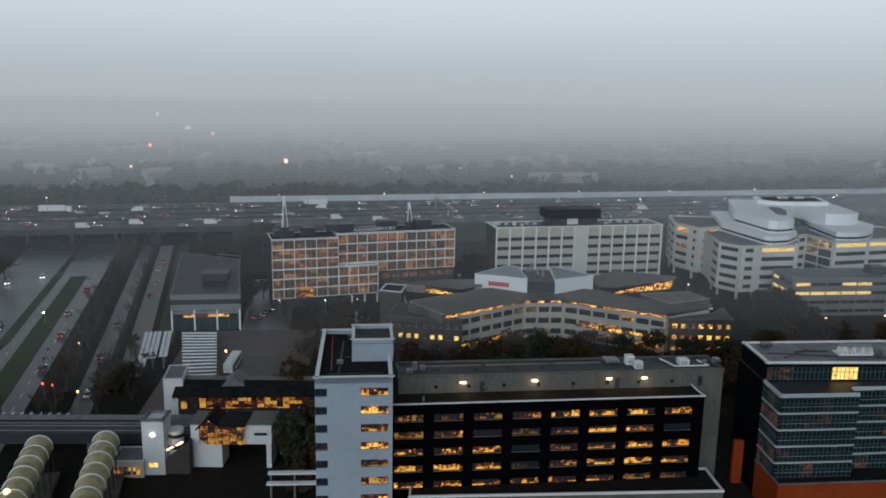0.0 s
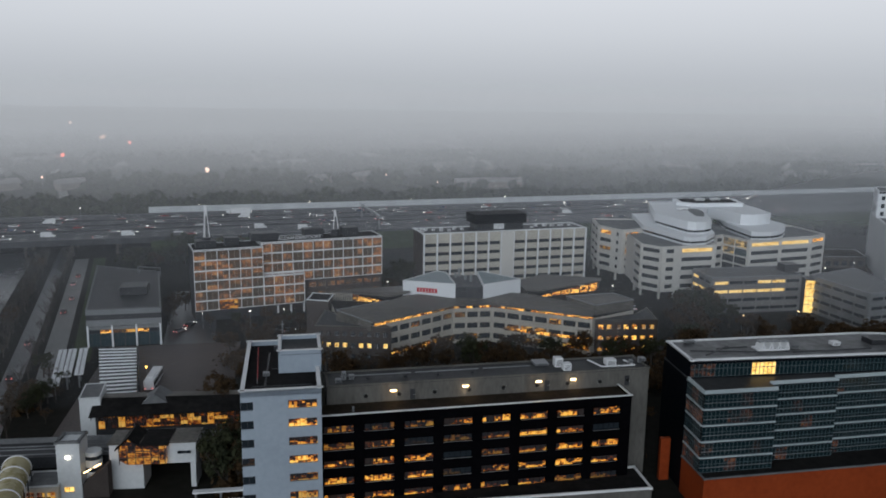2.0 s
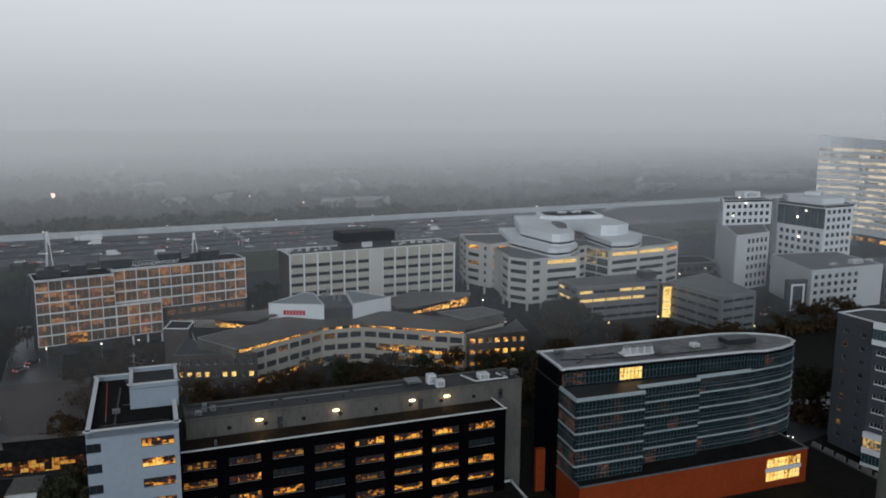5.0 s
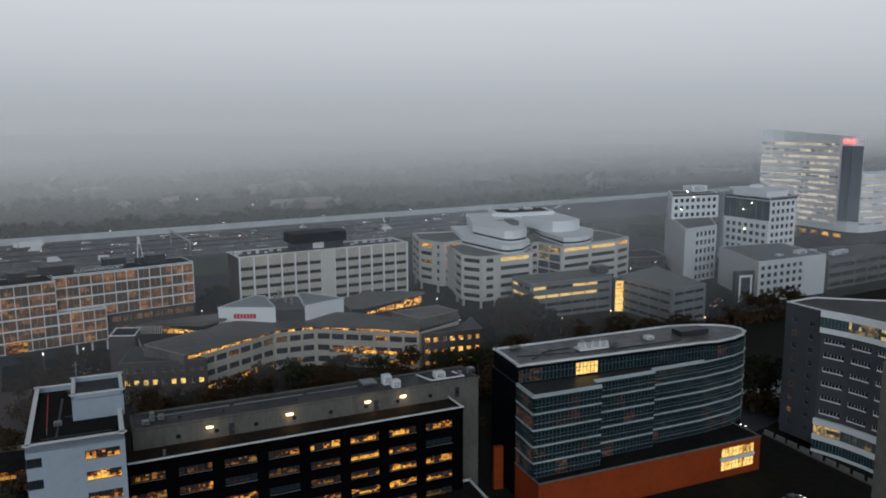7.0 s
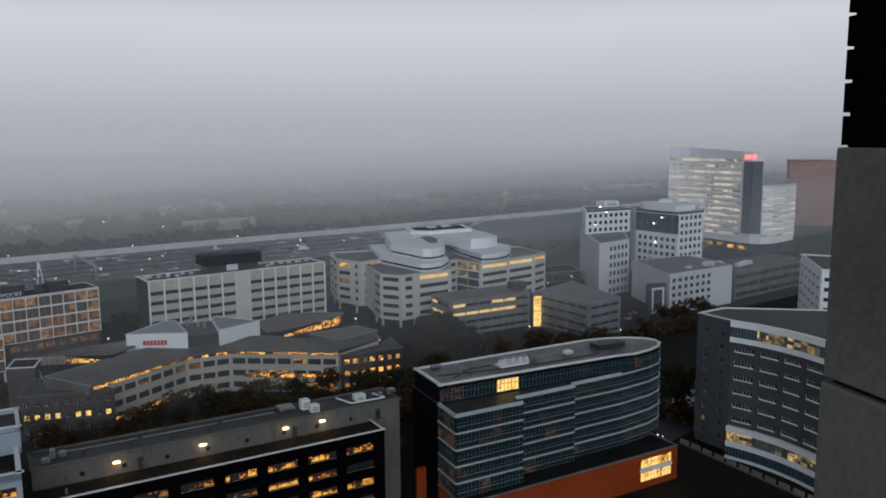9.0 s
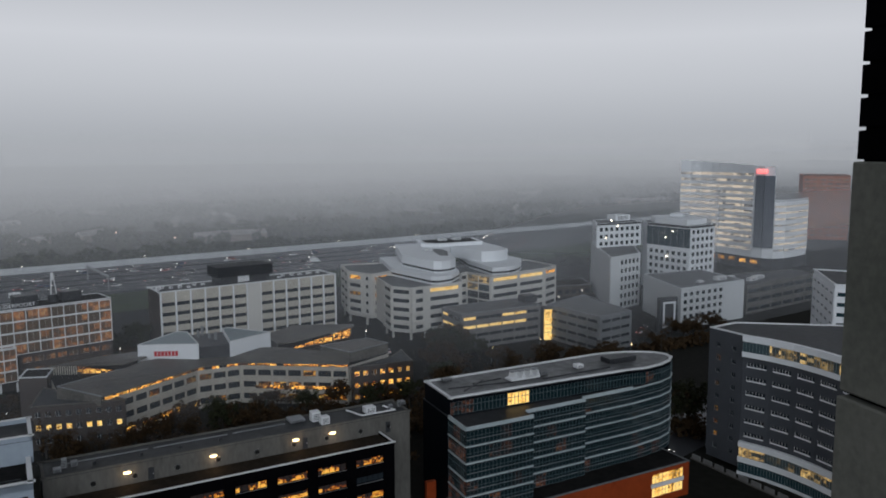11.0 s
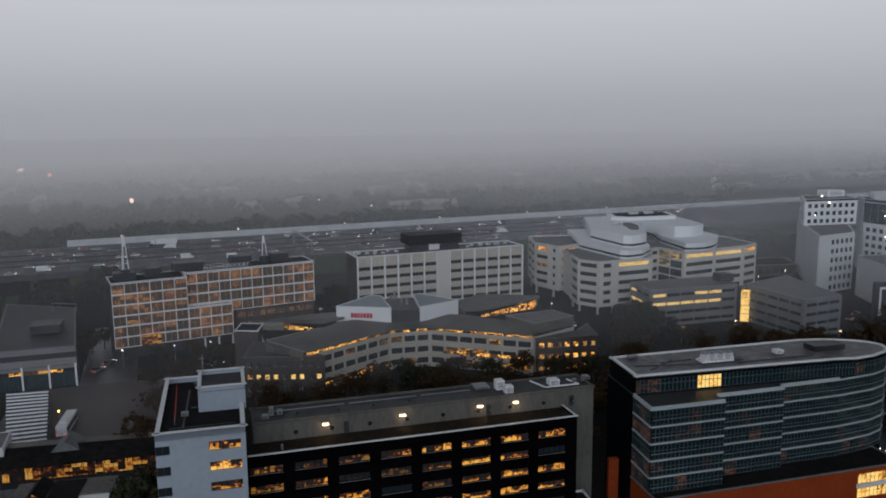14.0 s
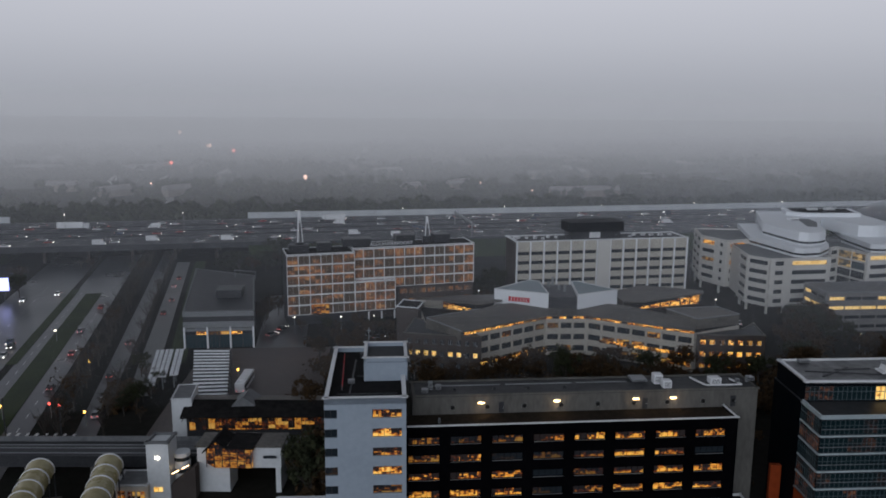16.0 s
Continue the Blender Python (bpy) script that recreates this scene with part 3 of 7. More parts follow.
for s in (11.7, 26.0, 41.2, 48.5):
    p = along(CL, CR, s + 1.0, 0.2)
    lamp = thing("wall_lamp", (p.x, p.y, 22.2), "bright warm flood lamp on the concrete wall", "lamp", "wall lamps")
    bm = bmesh.new()
    box(bm, at(p.x, p.y, 22.25, r_turn), 1.0, 0.35, 0.28)
    part("housing", bm, M["steel"], lamp)
    bm = bmesh.new()
    bmesh.ops.create_uvsphere(bm, u_segments=10, v_segments=6, radius=0.5, matrix=at(p.x, p.y, 22.1, r_turn) @ Matrix.Diagonal((1.3, 0.35, 0.5, 1)))
    part("bulb", bm, M["glow_warm"], lamp)
    ld = bpy.data.lights.new("wall_lamp_light", "POINT")
    ld.energy, ld.color, ld.shadow_soft_size = 70, (1.0, 0.7, 0.38), 0.3
    q = along(CL, CR, s + 1.0, 0.9)
    lo_ = new("lamp_light", ld)
    lo_.location = (q.x, q.y, 22.0)
    lo_.parent = lamp
    lo_.matrix_parent_inverse = Matrix.Translation(-origin_of(lamp))
for s in (10.5, 38.0, 55.3):
    bm = bmesh.new()
    p = along(CL, CR, s + 6, 0.06)
    box(bm, at(p.x, p.y, 20.05, r_turn), 1.0, 0.1, 2.1)
    door = part("door", bm, M["dim_metal"], rear_block, "dark metal roof door")
    bm = bmesh.new()
    q = along(CL, CR, s + 6.35, 0.16)
    box(bm, at(q.x, q.y, 21.0, r_turn), 0.12, 0.06, 0.06)
    part("door_handle", bm, M["trim"], door, "pale metal handle")
# things on the slab's roofs
vent_box(38.4, 147.8, CZ, 1.7, 1.7, 1.9, 5, M["trim"], label="white metal ventilation box on the flat roof")
vent_box(39.6, 145.4, CZ, 1.7, 1.5, 1.5, 5, M["trim"], label="white metal ventilation box on the flat roof")
vent_box(49.6, 148.2, CZ, 2.2, 1.8, 1.2, 6, M["trim"], label="white metal ventilation box on the flat roof")
for x, y, sx, sz in ((54.0, 148.0, 0.7, 1.0), (56.2, 149.0, 0.6, 1.2), (57.2, 150.2, 1.4, 0.7), (-5.5, 142.5, 0.8, 1.6), (-4.0, 142.7, 1.0, 0.9), (-6.5, 141.0, 1.2, 0.7), (35.0, 149.5, 3.0, 0.5)):
    vent_box(x, y, CZ, sx, sx, sz, 6, M["steel"])
vent_box(-3.6, 134.6, BZ - 0.35, 0.4, 0.4, 1.0, 6, M["steel"], label="slim steel vent pipe on the roof strip")
frame_ob = thing("roof_frame", (47.5, 147, CZ), "white steel pipe frame lying on the roof", "pipe frame")
bm = bmesh.new()
wallbox(bm, (45.6, 150.5), (47.4, 146.2), CZ + 0.3, CZ + 0.55, 0.25)
wallbox(bm, (47.4, 146.2), (54.5, 146.8), CZ + 0.3, CZ + 0.55, 0.25)
wallbox(bm, (53.2, 150.0), (54.5, 146.8), CZ + 0.3, CZ + 0.55, 0.25)
part("pipe", bm, M["trim"], frame_ob)
bm = bmesh.new()
for x, y in ((45.8, 150.2), (47.5, 146.3), (54.3, 146.9)):
    box(bm, at(x, y, CZ), 0.2, 0.2, 0.4)
part("feet", bm, M["dim_metal"], frame_ob)
roof_rail = thing("roof_cable", (10, 146, CZ), "thin grey cable duct along the flat roof", "cable duct")
for s0, s1 in ((3, 17), (18, 31), (32, 42)):
    bm = bmesh.new()
    wallbox(bm, along(CL, CR, s0, -5.4), along(CL, CR, s1, -5.4), CZ + 0.08, CZ + 0.22, 0.22)
    part("duct", bm, M["steel"], roof_rail)
for s in (8, 15.5, 22, 29.0):
    q = along(CL, CR, s, -2.6)
    vent_box(q.x, q.y, CZ + 0.08, 0.5, 0.5, 0.45, 6, M["dim_metal"], label="small dark roof outlet on the flat roof")
# podium
pp = [(-6.0, 128.9), (54.3, 132.6), (54.0, 142.0), (-6.0, 136.0)]
podium = block("podium", pp, 0, 3.2, M["concrete"], "low dark podium with a white edge before the black slab")
roof_of(podium, pp, 3.2, M["roof_dark"], M["trim"], 0.45, 0.35)
ledge = thing("canopy_ledge", (-28, 128, 0), "pale horizontal canopy fins beside the tower", "canopy")
for k, z in enumerate((6.0, 4.6)):
    bm = bmesh.new()
    wallbox(bm, (-33, 133.0 - k * 1.5), (-23.2, 133.6 - k * 1.5), z, z + 0.3, 1.2)
    part("fin", bm, M["trim"], ledge)
for x in (-32.5, -28, -23.8):
    bm = bmesh.new()
    box(bm, at(x, 132.6, 0), 0.3, 0.3, 6.0)
    part("post", bm, M["steel"], ledge)

# ---- glazed office block on an orange base ----
GF = 62.6
levels = [(62.4, 130.2), (77.6, 131.4), (77.6, 134.4), (92.6, 135.8), (92.6, 137.0), (106.6, 138.4), (106.6, 139.2)]
tip = [(106.6 + 16.2 * math.sin(a), 146.6 - 7.6 * math.cos(a)) for a in np.linspace(0.25, math.pi - 0.1, 9)]
low_pts = [*levels[:1], levels[1], levels[2], levels[3], levels[4], levels[5], *tip, (62.4, 151.0)]
top_pts = [(62.6, 137.8), (106.6, 139.7), *tip, (62.6, 150.4)]
UZ0, UZ1, UZ2 = 7.6, 24.0, 27.5
glazed = block("glazed_office", low_pts, 0, UZ1 - 0.4, M["navy"], "dark glazed office block with white floor bands and a rounded end")
bm = bmesh.new()
prism(bm, top_pts, UZ1 - 0.3, UZ2 - 0.2)
part("top_storey", bm, M["navy"], glazed)
bm = bmesh.new()
prism(bm, low_pts, UZ1 - 0.35, UZ1 - 0.12)
part("terrace", bm, M["roof"], glazed)
bm = bmesh.new()
prism(bm, top_pts, UZ2 - 0.2, UZ2 + 0.02)
part("roof", bm, M["roof_wet"], glazed)
bm = bmesh.new()
edge_trim(bm, top_pts, UZ2, 0.3, 0.6)
part("coping", bm, M["trim"], glazed)
front_runs = [(levels[0], levels[1]), (levels[2], levels[3]), (levels[4], levels[5])]
curve_runs = list(zip([levels[5], *tip[:6]], tip[:7]))
ST = 3.28
for i in range(5):
    z = UZ1 - ST * (i + 1)
    bm = bmesh.new()
    for k, (a, b) in enumerate(front_runs + curve_runs + [((62.4, 138.0), levels[0])]):
        drop = 0.0
        wallbox(bm, a, b, z + ST - 0.42 - drop, z + ST - 0.14 - drop, 0.28, out=-0.05)
    part("floor_band", bm, M["band"], glazed)
    for k, (a, b) in enumerate(front_runs + curve_runs + [((62.4, 138.0), levels[0])]):
        length = (Vector(b) - Vector(a)).length
        cnt = max(1, round(length / 2.5))
        turn = math.degrees(math.atan2(b[1] - a[1], b[0] - a[0]))
        for j in range(cnt):
            w = length / cnt
            p = along(a, b, (j + 0.5) * w, 0.03)
            piece("window", window_mesh(w - 0.02, ST - 0.6, M["mullion"], M["lit_blue"], 2, True, 0.15), glazed, at(p.x, p.y, z + (ST - 0.6) / 2 - 0.02, turn))
    bm = bmesh.new()
    for a, b in front_runs + curve_runs:
        wallbox(bm, a, b, z + 1.0, z + 1.1, 0.08, out=0.2)
    part("hand_rail", bm, M["steel"], glazed)
for a, b, skip in ((top_pts[0], top_pts[1], ()), (top_pts[1], tip[0], ()), *[(p, q, ()) for p, q in curve_runs[1:6]]):
    length = (Vector(b) - Vector(a)).length
    cnt = max(1, round(length / 2.6))
    turn = math.degrees(math.atan2(b[1] - a[1], b[0] - a[0]))
    for j in range(cnt):
        w = length / cnt
        p = along(a, b, (j + 0.5) * w, 0.03)
        g = M["lit_strong"] if length > 30 and j in (5, 6) else M["lit_blue"]
        piece("window", window_mesh(w - 0.02, 2.6, M["mullion"], g, 2, True, 0.15), glazed, at(p.x, p.y, UZ1 + 1.5, turn))
bm = bmesh.new()
wallbox(bm, levels[0], levels[1], UZ1 - 0.1, UZ1 + 0.25, 0.3, out=-0.2)
wallbox(bm, levels[2], levels[3], UZ1 - 0.1, UZ1 + 0.25, 0.3, out=-0.2)
wallbox(bm, levels[4], levels[5], UZ1 - 0.1, UZ1 + 0.25, 0.3, out=-0.2)
wallbox(bm, (62.4, 138.0), levels[0], UZ1 - 0.1, UZ1 + 0.25, 0.3, out=-0.2)
part("terrace_edge", bm, M["band"], glazed)
ob_pts = [(62.3, 127.4), (117.8, 132.6), (117.2, 141.0), (62.0, 137.5)]
base = block("orange_annex", ob_pts, 0, 7.5, M["orange"], "orange clad base storey with a lit corner window")
roof_of(base, ob_pts, 7.5, M["roof_dark"], M["roof_grey"], 0.25, 0.35)
o_turn = math.degrees(math.atan2(5.2, 55.5))
for j in range(3):
    for i, z in enumerate((5.6, 2.6)):
        p = along(ob_pts[0], ob_pts[1], 46.3 + 3.0 * j, 0.05)
        piece("window", window_mesh(2.95, 2.0, M["steel"], M["lit_strong"], 2, True), base, at(p.x, p.y, z, o_turn))
bm = bmesh.new()
wallbox(bm, along(ob_pts[0], ob_pts[1], 44.6), along(ob_pts[0], ob_pts[1], 54.0), 3.7, 4.55, 0.2)
part("band", bm, M["trim"], base)
gate = thing("orange_fin", (61.4, 144, 0), "narrow orange wall fin beside the glazed block", "wall fin")
bm = bmesh.new()
wallbox(bm, (59.6, 143.5), (61.6, 143.5), 0, 9.2, 1.0)
part("panel", bm, M["orange"], gate)
# chiller and clutter on the roof
chiller = thing("roof_chiller", (82, 143, UZ2), "pale grey rooftop chiller with sloped coils and fans", "chiller")
bm = bmesh.new()
box(bm, at(82, 143.6, UZ2 + 0.3, 3), 7.0, 2.6, 0.35)
part("tray", bm, M["trim"], chiller)
for k in range(4):
    for dx, lean in ((79.4, 22), (80.2, -22)):
        bm = bmesh.new()
        box(bm, at(dx + k * 1.75, 143.6, UZ2 + 0.6, 3) @ Matrix.Rotation(radians(lean), 4, "Y"), 0.25, 2.4, 1.4)
        part("coil", bm, M["trim"], chiller)
for k in range(4):
    bm = bmesh.new()
    bmesh.ops.create_cone(bm, cap_ends=True, segments=14, radius1=0.7, radius2=0.7, depth=0.25, matrix=at(79.8 + k * 1.75, 143.7, UZ2 + 1.95))
    part("fan", bm, M["steel"], chiller)
for x in (79, 82, 85):
    bm = bmesh.new()
    box(bm, at(x, 143.6, UZ2), 0.3, 2.4, 0.32)
    part("foot", bm, M["dim_metal"], chiller)
vent_box(87.5, 144.5, UZ2, 2.0, 1.6, 0.9, 3, M["roof_grey"])
vent_box(97.5, 146.0, UZ2, 1.8, 1.6, 0.8, 3, M["trim"])
vent_box(109.0, 147.0, UZ2, 7.5, 3.5, 1.1, 3, M["dim_metal"], label="dark louvred roof well on the flat roof")
vent_box(67.0, 149.2, UZ2, 2.2, 1.2, 0.5, 3, M["steel"])
pipes = thing("roof_pipes", (75, 142, UZ2), "dark cable trays across the flat roof", "cable tray")
bm = bmesh.new()
for a, b in (((65, 144), (79, 142.6)), ((67, 141), (74, 146.5)), ((86, 142), (104, 143.5)), ((71, 145.0), (78, 146.0))):
    wallbox(bm, a, b, UZ2 + 0.02, UZ2 + 0.2, 0.3)
part("tray", bm, M["dim_metal"], pipes)

# ---- white-gridded office (long, stepped) ----
AL, AM = (-59.2, 267.2), (-36.6, 274.5)
AW = along(AL, AM, 38.5)
alex = block("gridded_office", quad_pts(AL, AM, 13), 0, 24.6, M["dim_metal"], "long office with a white grid facade and warm lit rooms")
AKW = dict(sill=0.2, head=3.3, pier=0.22, wall=M["trim"], frame=M["beige"], glass=M["lit_alex"], deep=0.35, margin=0.1, mullions=1)
facade(alex, AL, AM, 3.6, 6, 3.55, bays=6, **AKW)
facade(alex, AM, AW, 3.6, 3, 3.55, bays=4, **AKW)
mb = along(AL, AM, 23.6, -3.0)
me_ = along(AL, AM, 23.6 + 45.6, -3.0)
facade(alex, mb, me_, 11.2, 4, 3.6, bays=12, **AKW)
bm = bmesh.new()
prism(bm, quad_pts(AM, AW, 13), 3.2, 14.0)
prism(bm, quad_pts(mb, me_, 12), 10.5, 25.6)
part("core", bm, M["dim_metal"], alex)
bm = bmesh.new()
prism(bm, quad_pts(along(AL, AM, 8, -3.0), along(AL, AM, 69, -3.0), 10), 0, 10.8)
part("ground_storey", bm, M["brick"], alex)
facade(alex, along(AL, AM, 40, -3.0), along(AL, AM, 69, -3.0), 0.2, 3, 3.55, 1.0, 2.7, 8, 0.8, M["brick"], M["beige"], M["lit_alex"], margin=0.4)
for s in np.linspace(0.3, 38.2, 9):
    bm = bmesh.new()
    p = along(AL, AM, s, -0.4)
    box(bm, at(p.x, p.y, 0, 17.5), 0.5, 0.5, 3.7)
    part("column", bm, M["trim"], alex)
roof_of(alex, quad_pts(AL, AM, 13), 25.0, M["roof_dark"], M["trim"], 0.25, 0.4)
bm = bmesh.new()
prism(bm, quad_pts(mb, me_, 12), 25.6, 25.9)
part("roof", bm, M["roof_dark"], alex)
bm = bmesh.new()
edge_trim(bm, quad_pts(mb, me_, 12), 25.7, 0.3, 0.4)
edge_trim(bm, quad_pts(AM, AW, 3.0), 14.3, 0.25, 0.4)
part("coping", bm, M["trim"], alex)
p = along(AL, AM, 10.5, 0.3)
bm = bmesh.new()
wallbox(bm, along(AL, AM, 8.2, 0.1), along(AL, AM, 14.4, 0.1), 3.7, 7.2, 0.5)
part("entrance_box", bm, M["lit_oriel"], alex, "bright lit entrance box")
# plant rooms and masts
for s, w, d_, h, z, back in ((26, 10, 6, 2.6, 25.9, 9.0), (44, 7, 5, 3.2, 25.9, 9.0), (5, 7, 5, 2.4, 25.0, 6.0), (14, 5, 4, 2.8, 25.0, 7.0), (58, 6, 5, 3.0, 25.9, 9.0)):
    q = along(AL, AM, s, -back)
    vent_box(q.x, q.y, z, w, d_, h, 17.5, M["dim_metal"], "plant_room", "dark flat plant room on the office roof")
for s, h, back in ((5.5, 12.0, 6), (53.0, 8.0, 9)):
    q = along(AL, AM, s, -back - 1)
    lat = thing("lattice_mast", (q.x, q.y, 27), "white lattice antenna mast on a dark plinth", "antenna", "roof masts")
    bm = bmesh.new()
    for k in range(3):
        ang = k * 2.094
        p0 = Vector((q.x + 1.3 * math.cos(ang), q.y + 1.3 * math.sin(ang), 27.0))
        p1 = Vector((q.x + 0.3 * math.cos(ang), q.y + 0.3 * math.sin(ang), 27.0 + h))
        m = (p1 - p0).to_track_quat("Z", "Y").to_matrix().to_4x4()
        box(bm, Matrix.Translation(p0) @ m, 0.25, 0.25, (p1 - p0).length)
    part("leg", bm, M["trim"], lat)
    bm = bmesh.new()
    bmesh.ops.create_cone(bm, cap_ends=True, segments=12, radius1=1.8, radius2=1.6, depth=3.0, matrix=at(q.x, q.y, 26.8))
    part("plinth", bm, M["dim_metal"], lat)
    bm = bmesh.new()
    box(bm, at(q.x, q.y, 27 + h * 0.75), 0.8, 0.8, h * 0.3)
    part("aerial", bm, M["trim"], lat)
fc = bpy.data.curves.new("roof_lettering", "FONT")
fc.body, fc.size, fc.extrude, fc.align_x = "ALEXANDERPOORT", 1.75, 0.08, "CENTER"
fc.materials.append(M["trim"])
sign = new("roof_lettering", fc)
q = along(AL, AM, 38.0, -3.8)
sign.matrix_world = at(q.x, q.y, 26.3, 17.5) @ Matrix.Rotation(radians(90), 4, "X")
tagged(sign, "white letters on the office roof edge", "sign")

# ---- white ribbed office ----
WL, WR = (22.0, 299.5), (91.4, 314.3)
wt = math.degrees(math.atan2(WR[1] - WL[1], WR[0] - WL[0]))
ribbed = block("ribbed_office", quad_pts(WL, WR, 14), 0, 24.6, M["brick"], "white office with tall ribs and ribbon windows")
facade(ribbed, WL, WR, 0.3, 6, 3.6, 1.4, 2.75, 13, 0.7, M["beige"], M["dim_metal"], M["glass"], deep=0.25, margin=0.3, mullions=2, top=2.9, skip=[(i, k) for i in range(6) for k in (6,)], wall_label="pale beige spandrels")
for k in range(14):
    bm = bmesh.new()
    p = along(WL, WR, 0.3 + k * (70.95 - 0.6) / 13, 0.45)
    box(bm, at(p.x, p.y, 3.4, wt), 0.5, 0.7, 21.4)
    part("rib", bm, M["white"], ribbed)
bm = bmesh.new()
wallbox(bm, along(WL, WR, 0.3 + 6 * 5.41), along(WL, WR, 0.3 + 7 * 5.41), 3.4, 24.8, 0.8)
part("stair_front", bm, M["cream"], ribbed)
roof_of(ribbed, quad_pts(WL, WR, 14), 24.8, M["roof"], M["trim"], 0.35, 0.9)
pt = [along(WL, WR, s, -b) for s, b in ((24, 4), (44, 4), (44, 13), (24, 13))]
dark_pent = block("penthouse", [tuple(p) for p in pt], 24.8, 27.6, M["dim_metal"], "dark two-step penthouse on the white office")
bm = bmesh.new()
prism(bm, [tuple(along(WL, WR, s, -b)) for s, b in ((22.5, 3), (45, 3), (45, 13.5), (22.5, 13.5))], 27.6, 31.4)
part("upper_storey", bm, M["navy"], dark_pent)
bm = bmesh.new()
wallbox(bm, along(WL, WR, 31, -3.9), along(WL, WR, 35.5, -3.9), 25.2, 27.6, 0.2)
part("door_panel", bm, M["trim"], dark_pent)
for s in (1, 3, 6, 9, 12, 15, 18, 48, 51, 55, 58, 62, 66):
    q = along(WL, WR, s, -4 - (s % 4))
    vent_box(q.x, q.y, 24.9, 1.2 + (s % 3) * 0.5, 1.2, 0.7 + (s % 2) * 0.5, wt, M["trim"])

# ---- school with angled wings ----
def ribbon(parent, pts, z0, rows, storey, sill, head, bay_w, pier, wall, frame, glass, deep=0.3, mullions=2, top=0.0, closed=False, margin=0.3, skip_last=0):
    n = len(pts)
    for i in range(n if closed else n - 1):
        a, b = pts[i], pts[(i + 1) % n]
        bays = max(1, round(((Vector(b) - Vector(a)).length - 2 * margin) / bay_w))
        facade(parent, a, b, z0, rows, storey, sill, head, bays, pier, wall, frame, glass, deep=deep, margin=margin, mullions=mullions, top=top)


def shed_roof(parent, pts, zs, thick, material, name="roof"):
    bm = bmesh.new()
    hi = [bm.verts.new((x, y, z)) for (x, y), z in zip(pts, zs)]
    lo = [bm.verts.new((x, y, z - thick)) for (x, y), z in zip(pts, zs)]
    bm.faces.new(hi)
    bm.faces.new(list(reversed(lo)))
    for i in range(len(pts)):
        j = (i + 1) % len(pts)
        bm.faces.new((lo[i], lo[j], hi[j], hi[i]))
    return part(name, bm, material, parent)


Z1, Z2, Z3, Z4 = (1.6, 219.2), (26.9, 238.0), (39.8, 238.8), (68.4, 223.2)
lw = [Z1, Z2, (27, 262), (12, 258), (-0.8, 256), (-12.5, 251), (-9, 226)]
cw = [Z2, Z3, (40, 262), (27, 262)]
rw = [Z3, Z4, (84.5, 232.5), (82.5, 262), (63.5, 271.7), (53, 264), (40, 262)]
school = block("school_building", lw, 0, 11.8, M["beige"], "beige school with angled wings, zinc roofs and lit ribbon windows")
bm = bmesh.new()
prism(bm, cw, 0, 11.8)
prism(bm, rw, 0, 11.8)
part("core", bm, M["beige"], school)
for pts in (lw, cw, rw):
    bm = bmesh.new()
    prism(bm, [(x, y + 0.2) for x, y in pts], 11.8, 11.95)
    part("flat_roof", bm, M["roof_dark"], school, "dark flat valley roof")
ribbon(school, [Z1, Z2, Z3, Z4], 0.2, 3, 3.6, 1.2, 3.0, 4.4, 0.7, M["beige"], M["dim_metal"], M["lit_few"], deep=0.35, mullions=3, top=0.6)
for a, b in ((Z1, Z2), (Z2, Z3), (Z3, Z4)):
    length = (Vector(b) - Vector(a)).length
    turn = math.degrees(math.atan2(b[1] - a[1], b[0] - a[0]))
    cnt = round(length / 2.2)
    for k in range(cnt):
        p = along(a, b, (k + 0.5) * length / cnt, 0.1)
        piece("window", window_mesh(length / cnt - 0.1, 1.3, M["dim_metal"], M["lit_zad"], 1), school, at(p.x, p.y, 12.1, turn))
        if not (a == Z2):
            p = along(a, b, (k + 0.5) * length / cnt, 0.45)
            if (a == Z1 and 1) or (a == Z3 and k > 1):
                piece("window", window_mesh(length / cnt - 0.1, 1.0, M["dim_metal"], M["lit_zad"], 1), school, at(p.x, p.y, 5.2 if a == Z3 else 2.0, turn))
# front roofs rise from the lit eaves to a ridge; the ends show upright zinc walls
shed_roof(school, [(1.0, 217.8), (27.4, 237.0), (27, 252), (12, 246), (6.5, 239.0), (-9.5, 226.4)], [13.0, 12.9, 13.9, 14.0, 14.1, 14.6], 0.4, M["zinc"])
shed_roof(school, [(27.4, 237.0), (39.4, 237.8), (40, 252), (27, 252)], [12.9, 12.9, 13.9, 13.9], 0.4, M["zinc"])
shed_roof(school, [(39.4, 237.8), (68.0, 222.0), (71.0, 228.5), (53.7, 246.0), (40, 252)], [12.9, 12.9, 14.2, 14.0, 13.9], 0.4, M["zinc"])
shed_roof(school, [(27, 252), (40, 252), (40, 263), (27, 263)], [13.9, 13.9, 13.0, 13.0], 0.4, M["zinc"])
bm = bmesh.new()
wallbox(bm, (-9.5, 226.4), (1.0, 217.8), 10.6, 13.0, 0.3)
lo = [bm.verts.new(q) for q in ((-9.5, 226.1, 13.0), (1.0, 217.5, 13.0), (-9.5, 226.1, 14.6))]
bm.faces.new(lo)
wallbox(bm, (12, 246.4), (6.5, 239.4), 11.9, 13.6, 0.3)
wallbox(bm, (6.5, 239.4), (-9.5, 226.8), 11.9, 13.7, 0.3)
part("end_wall", bm, M["zinc"], school)
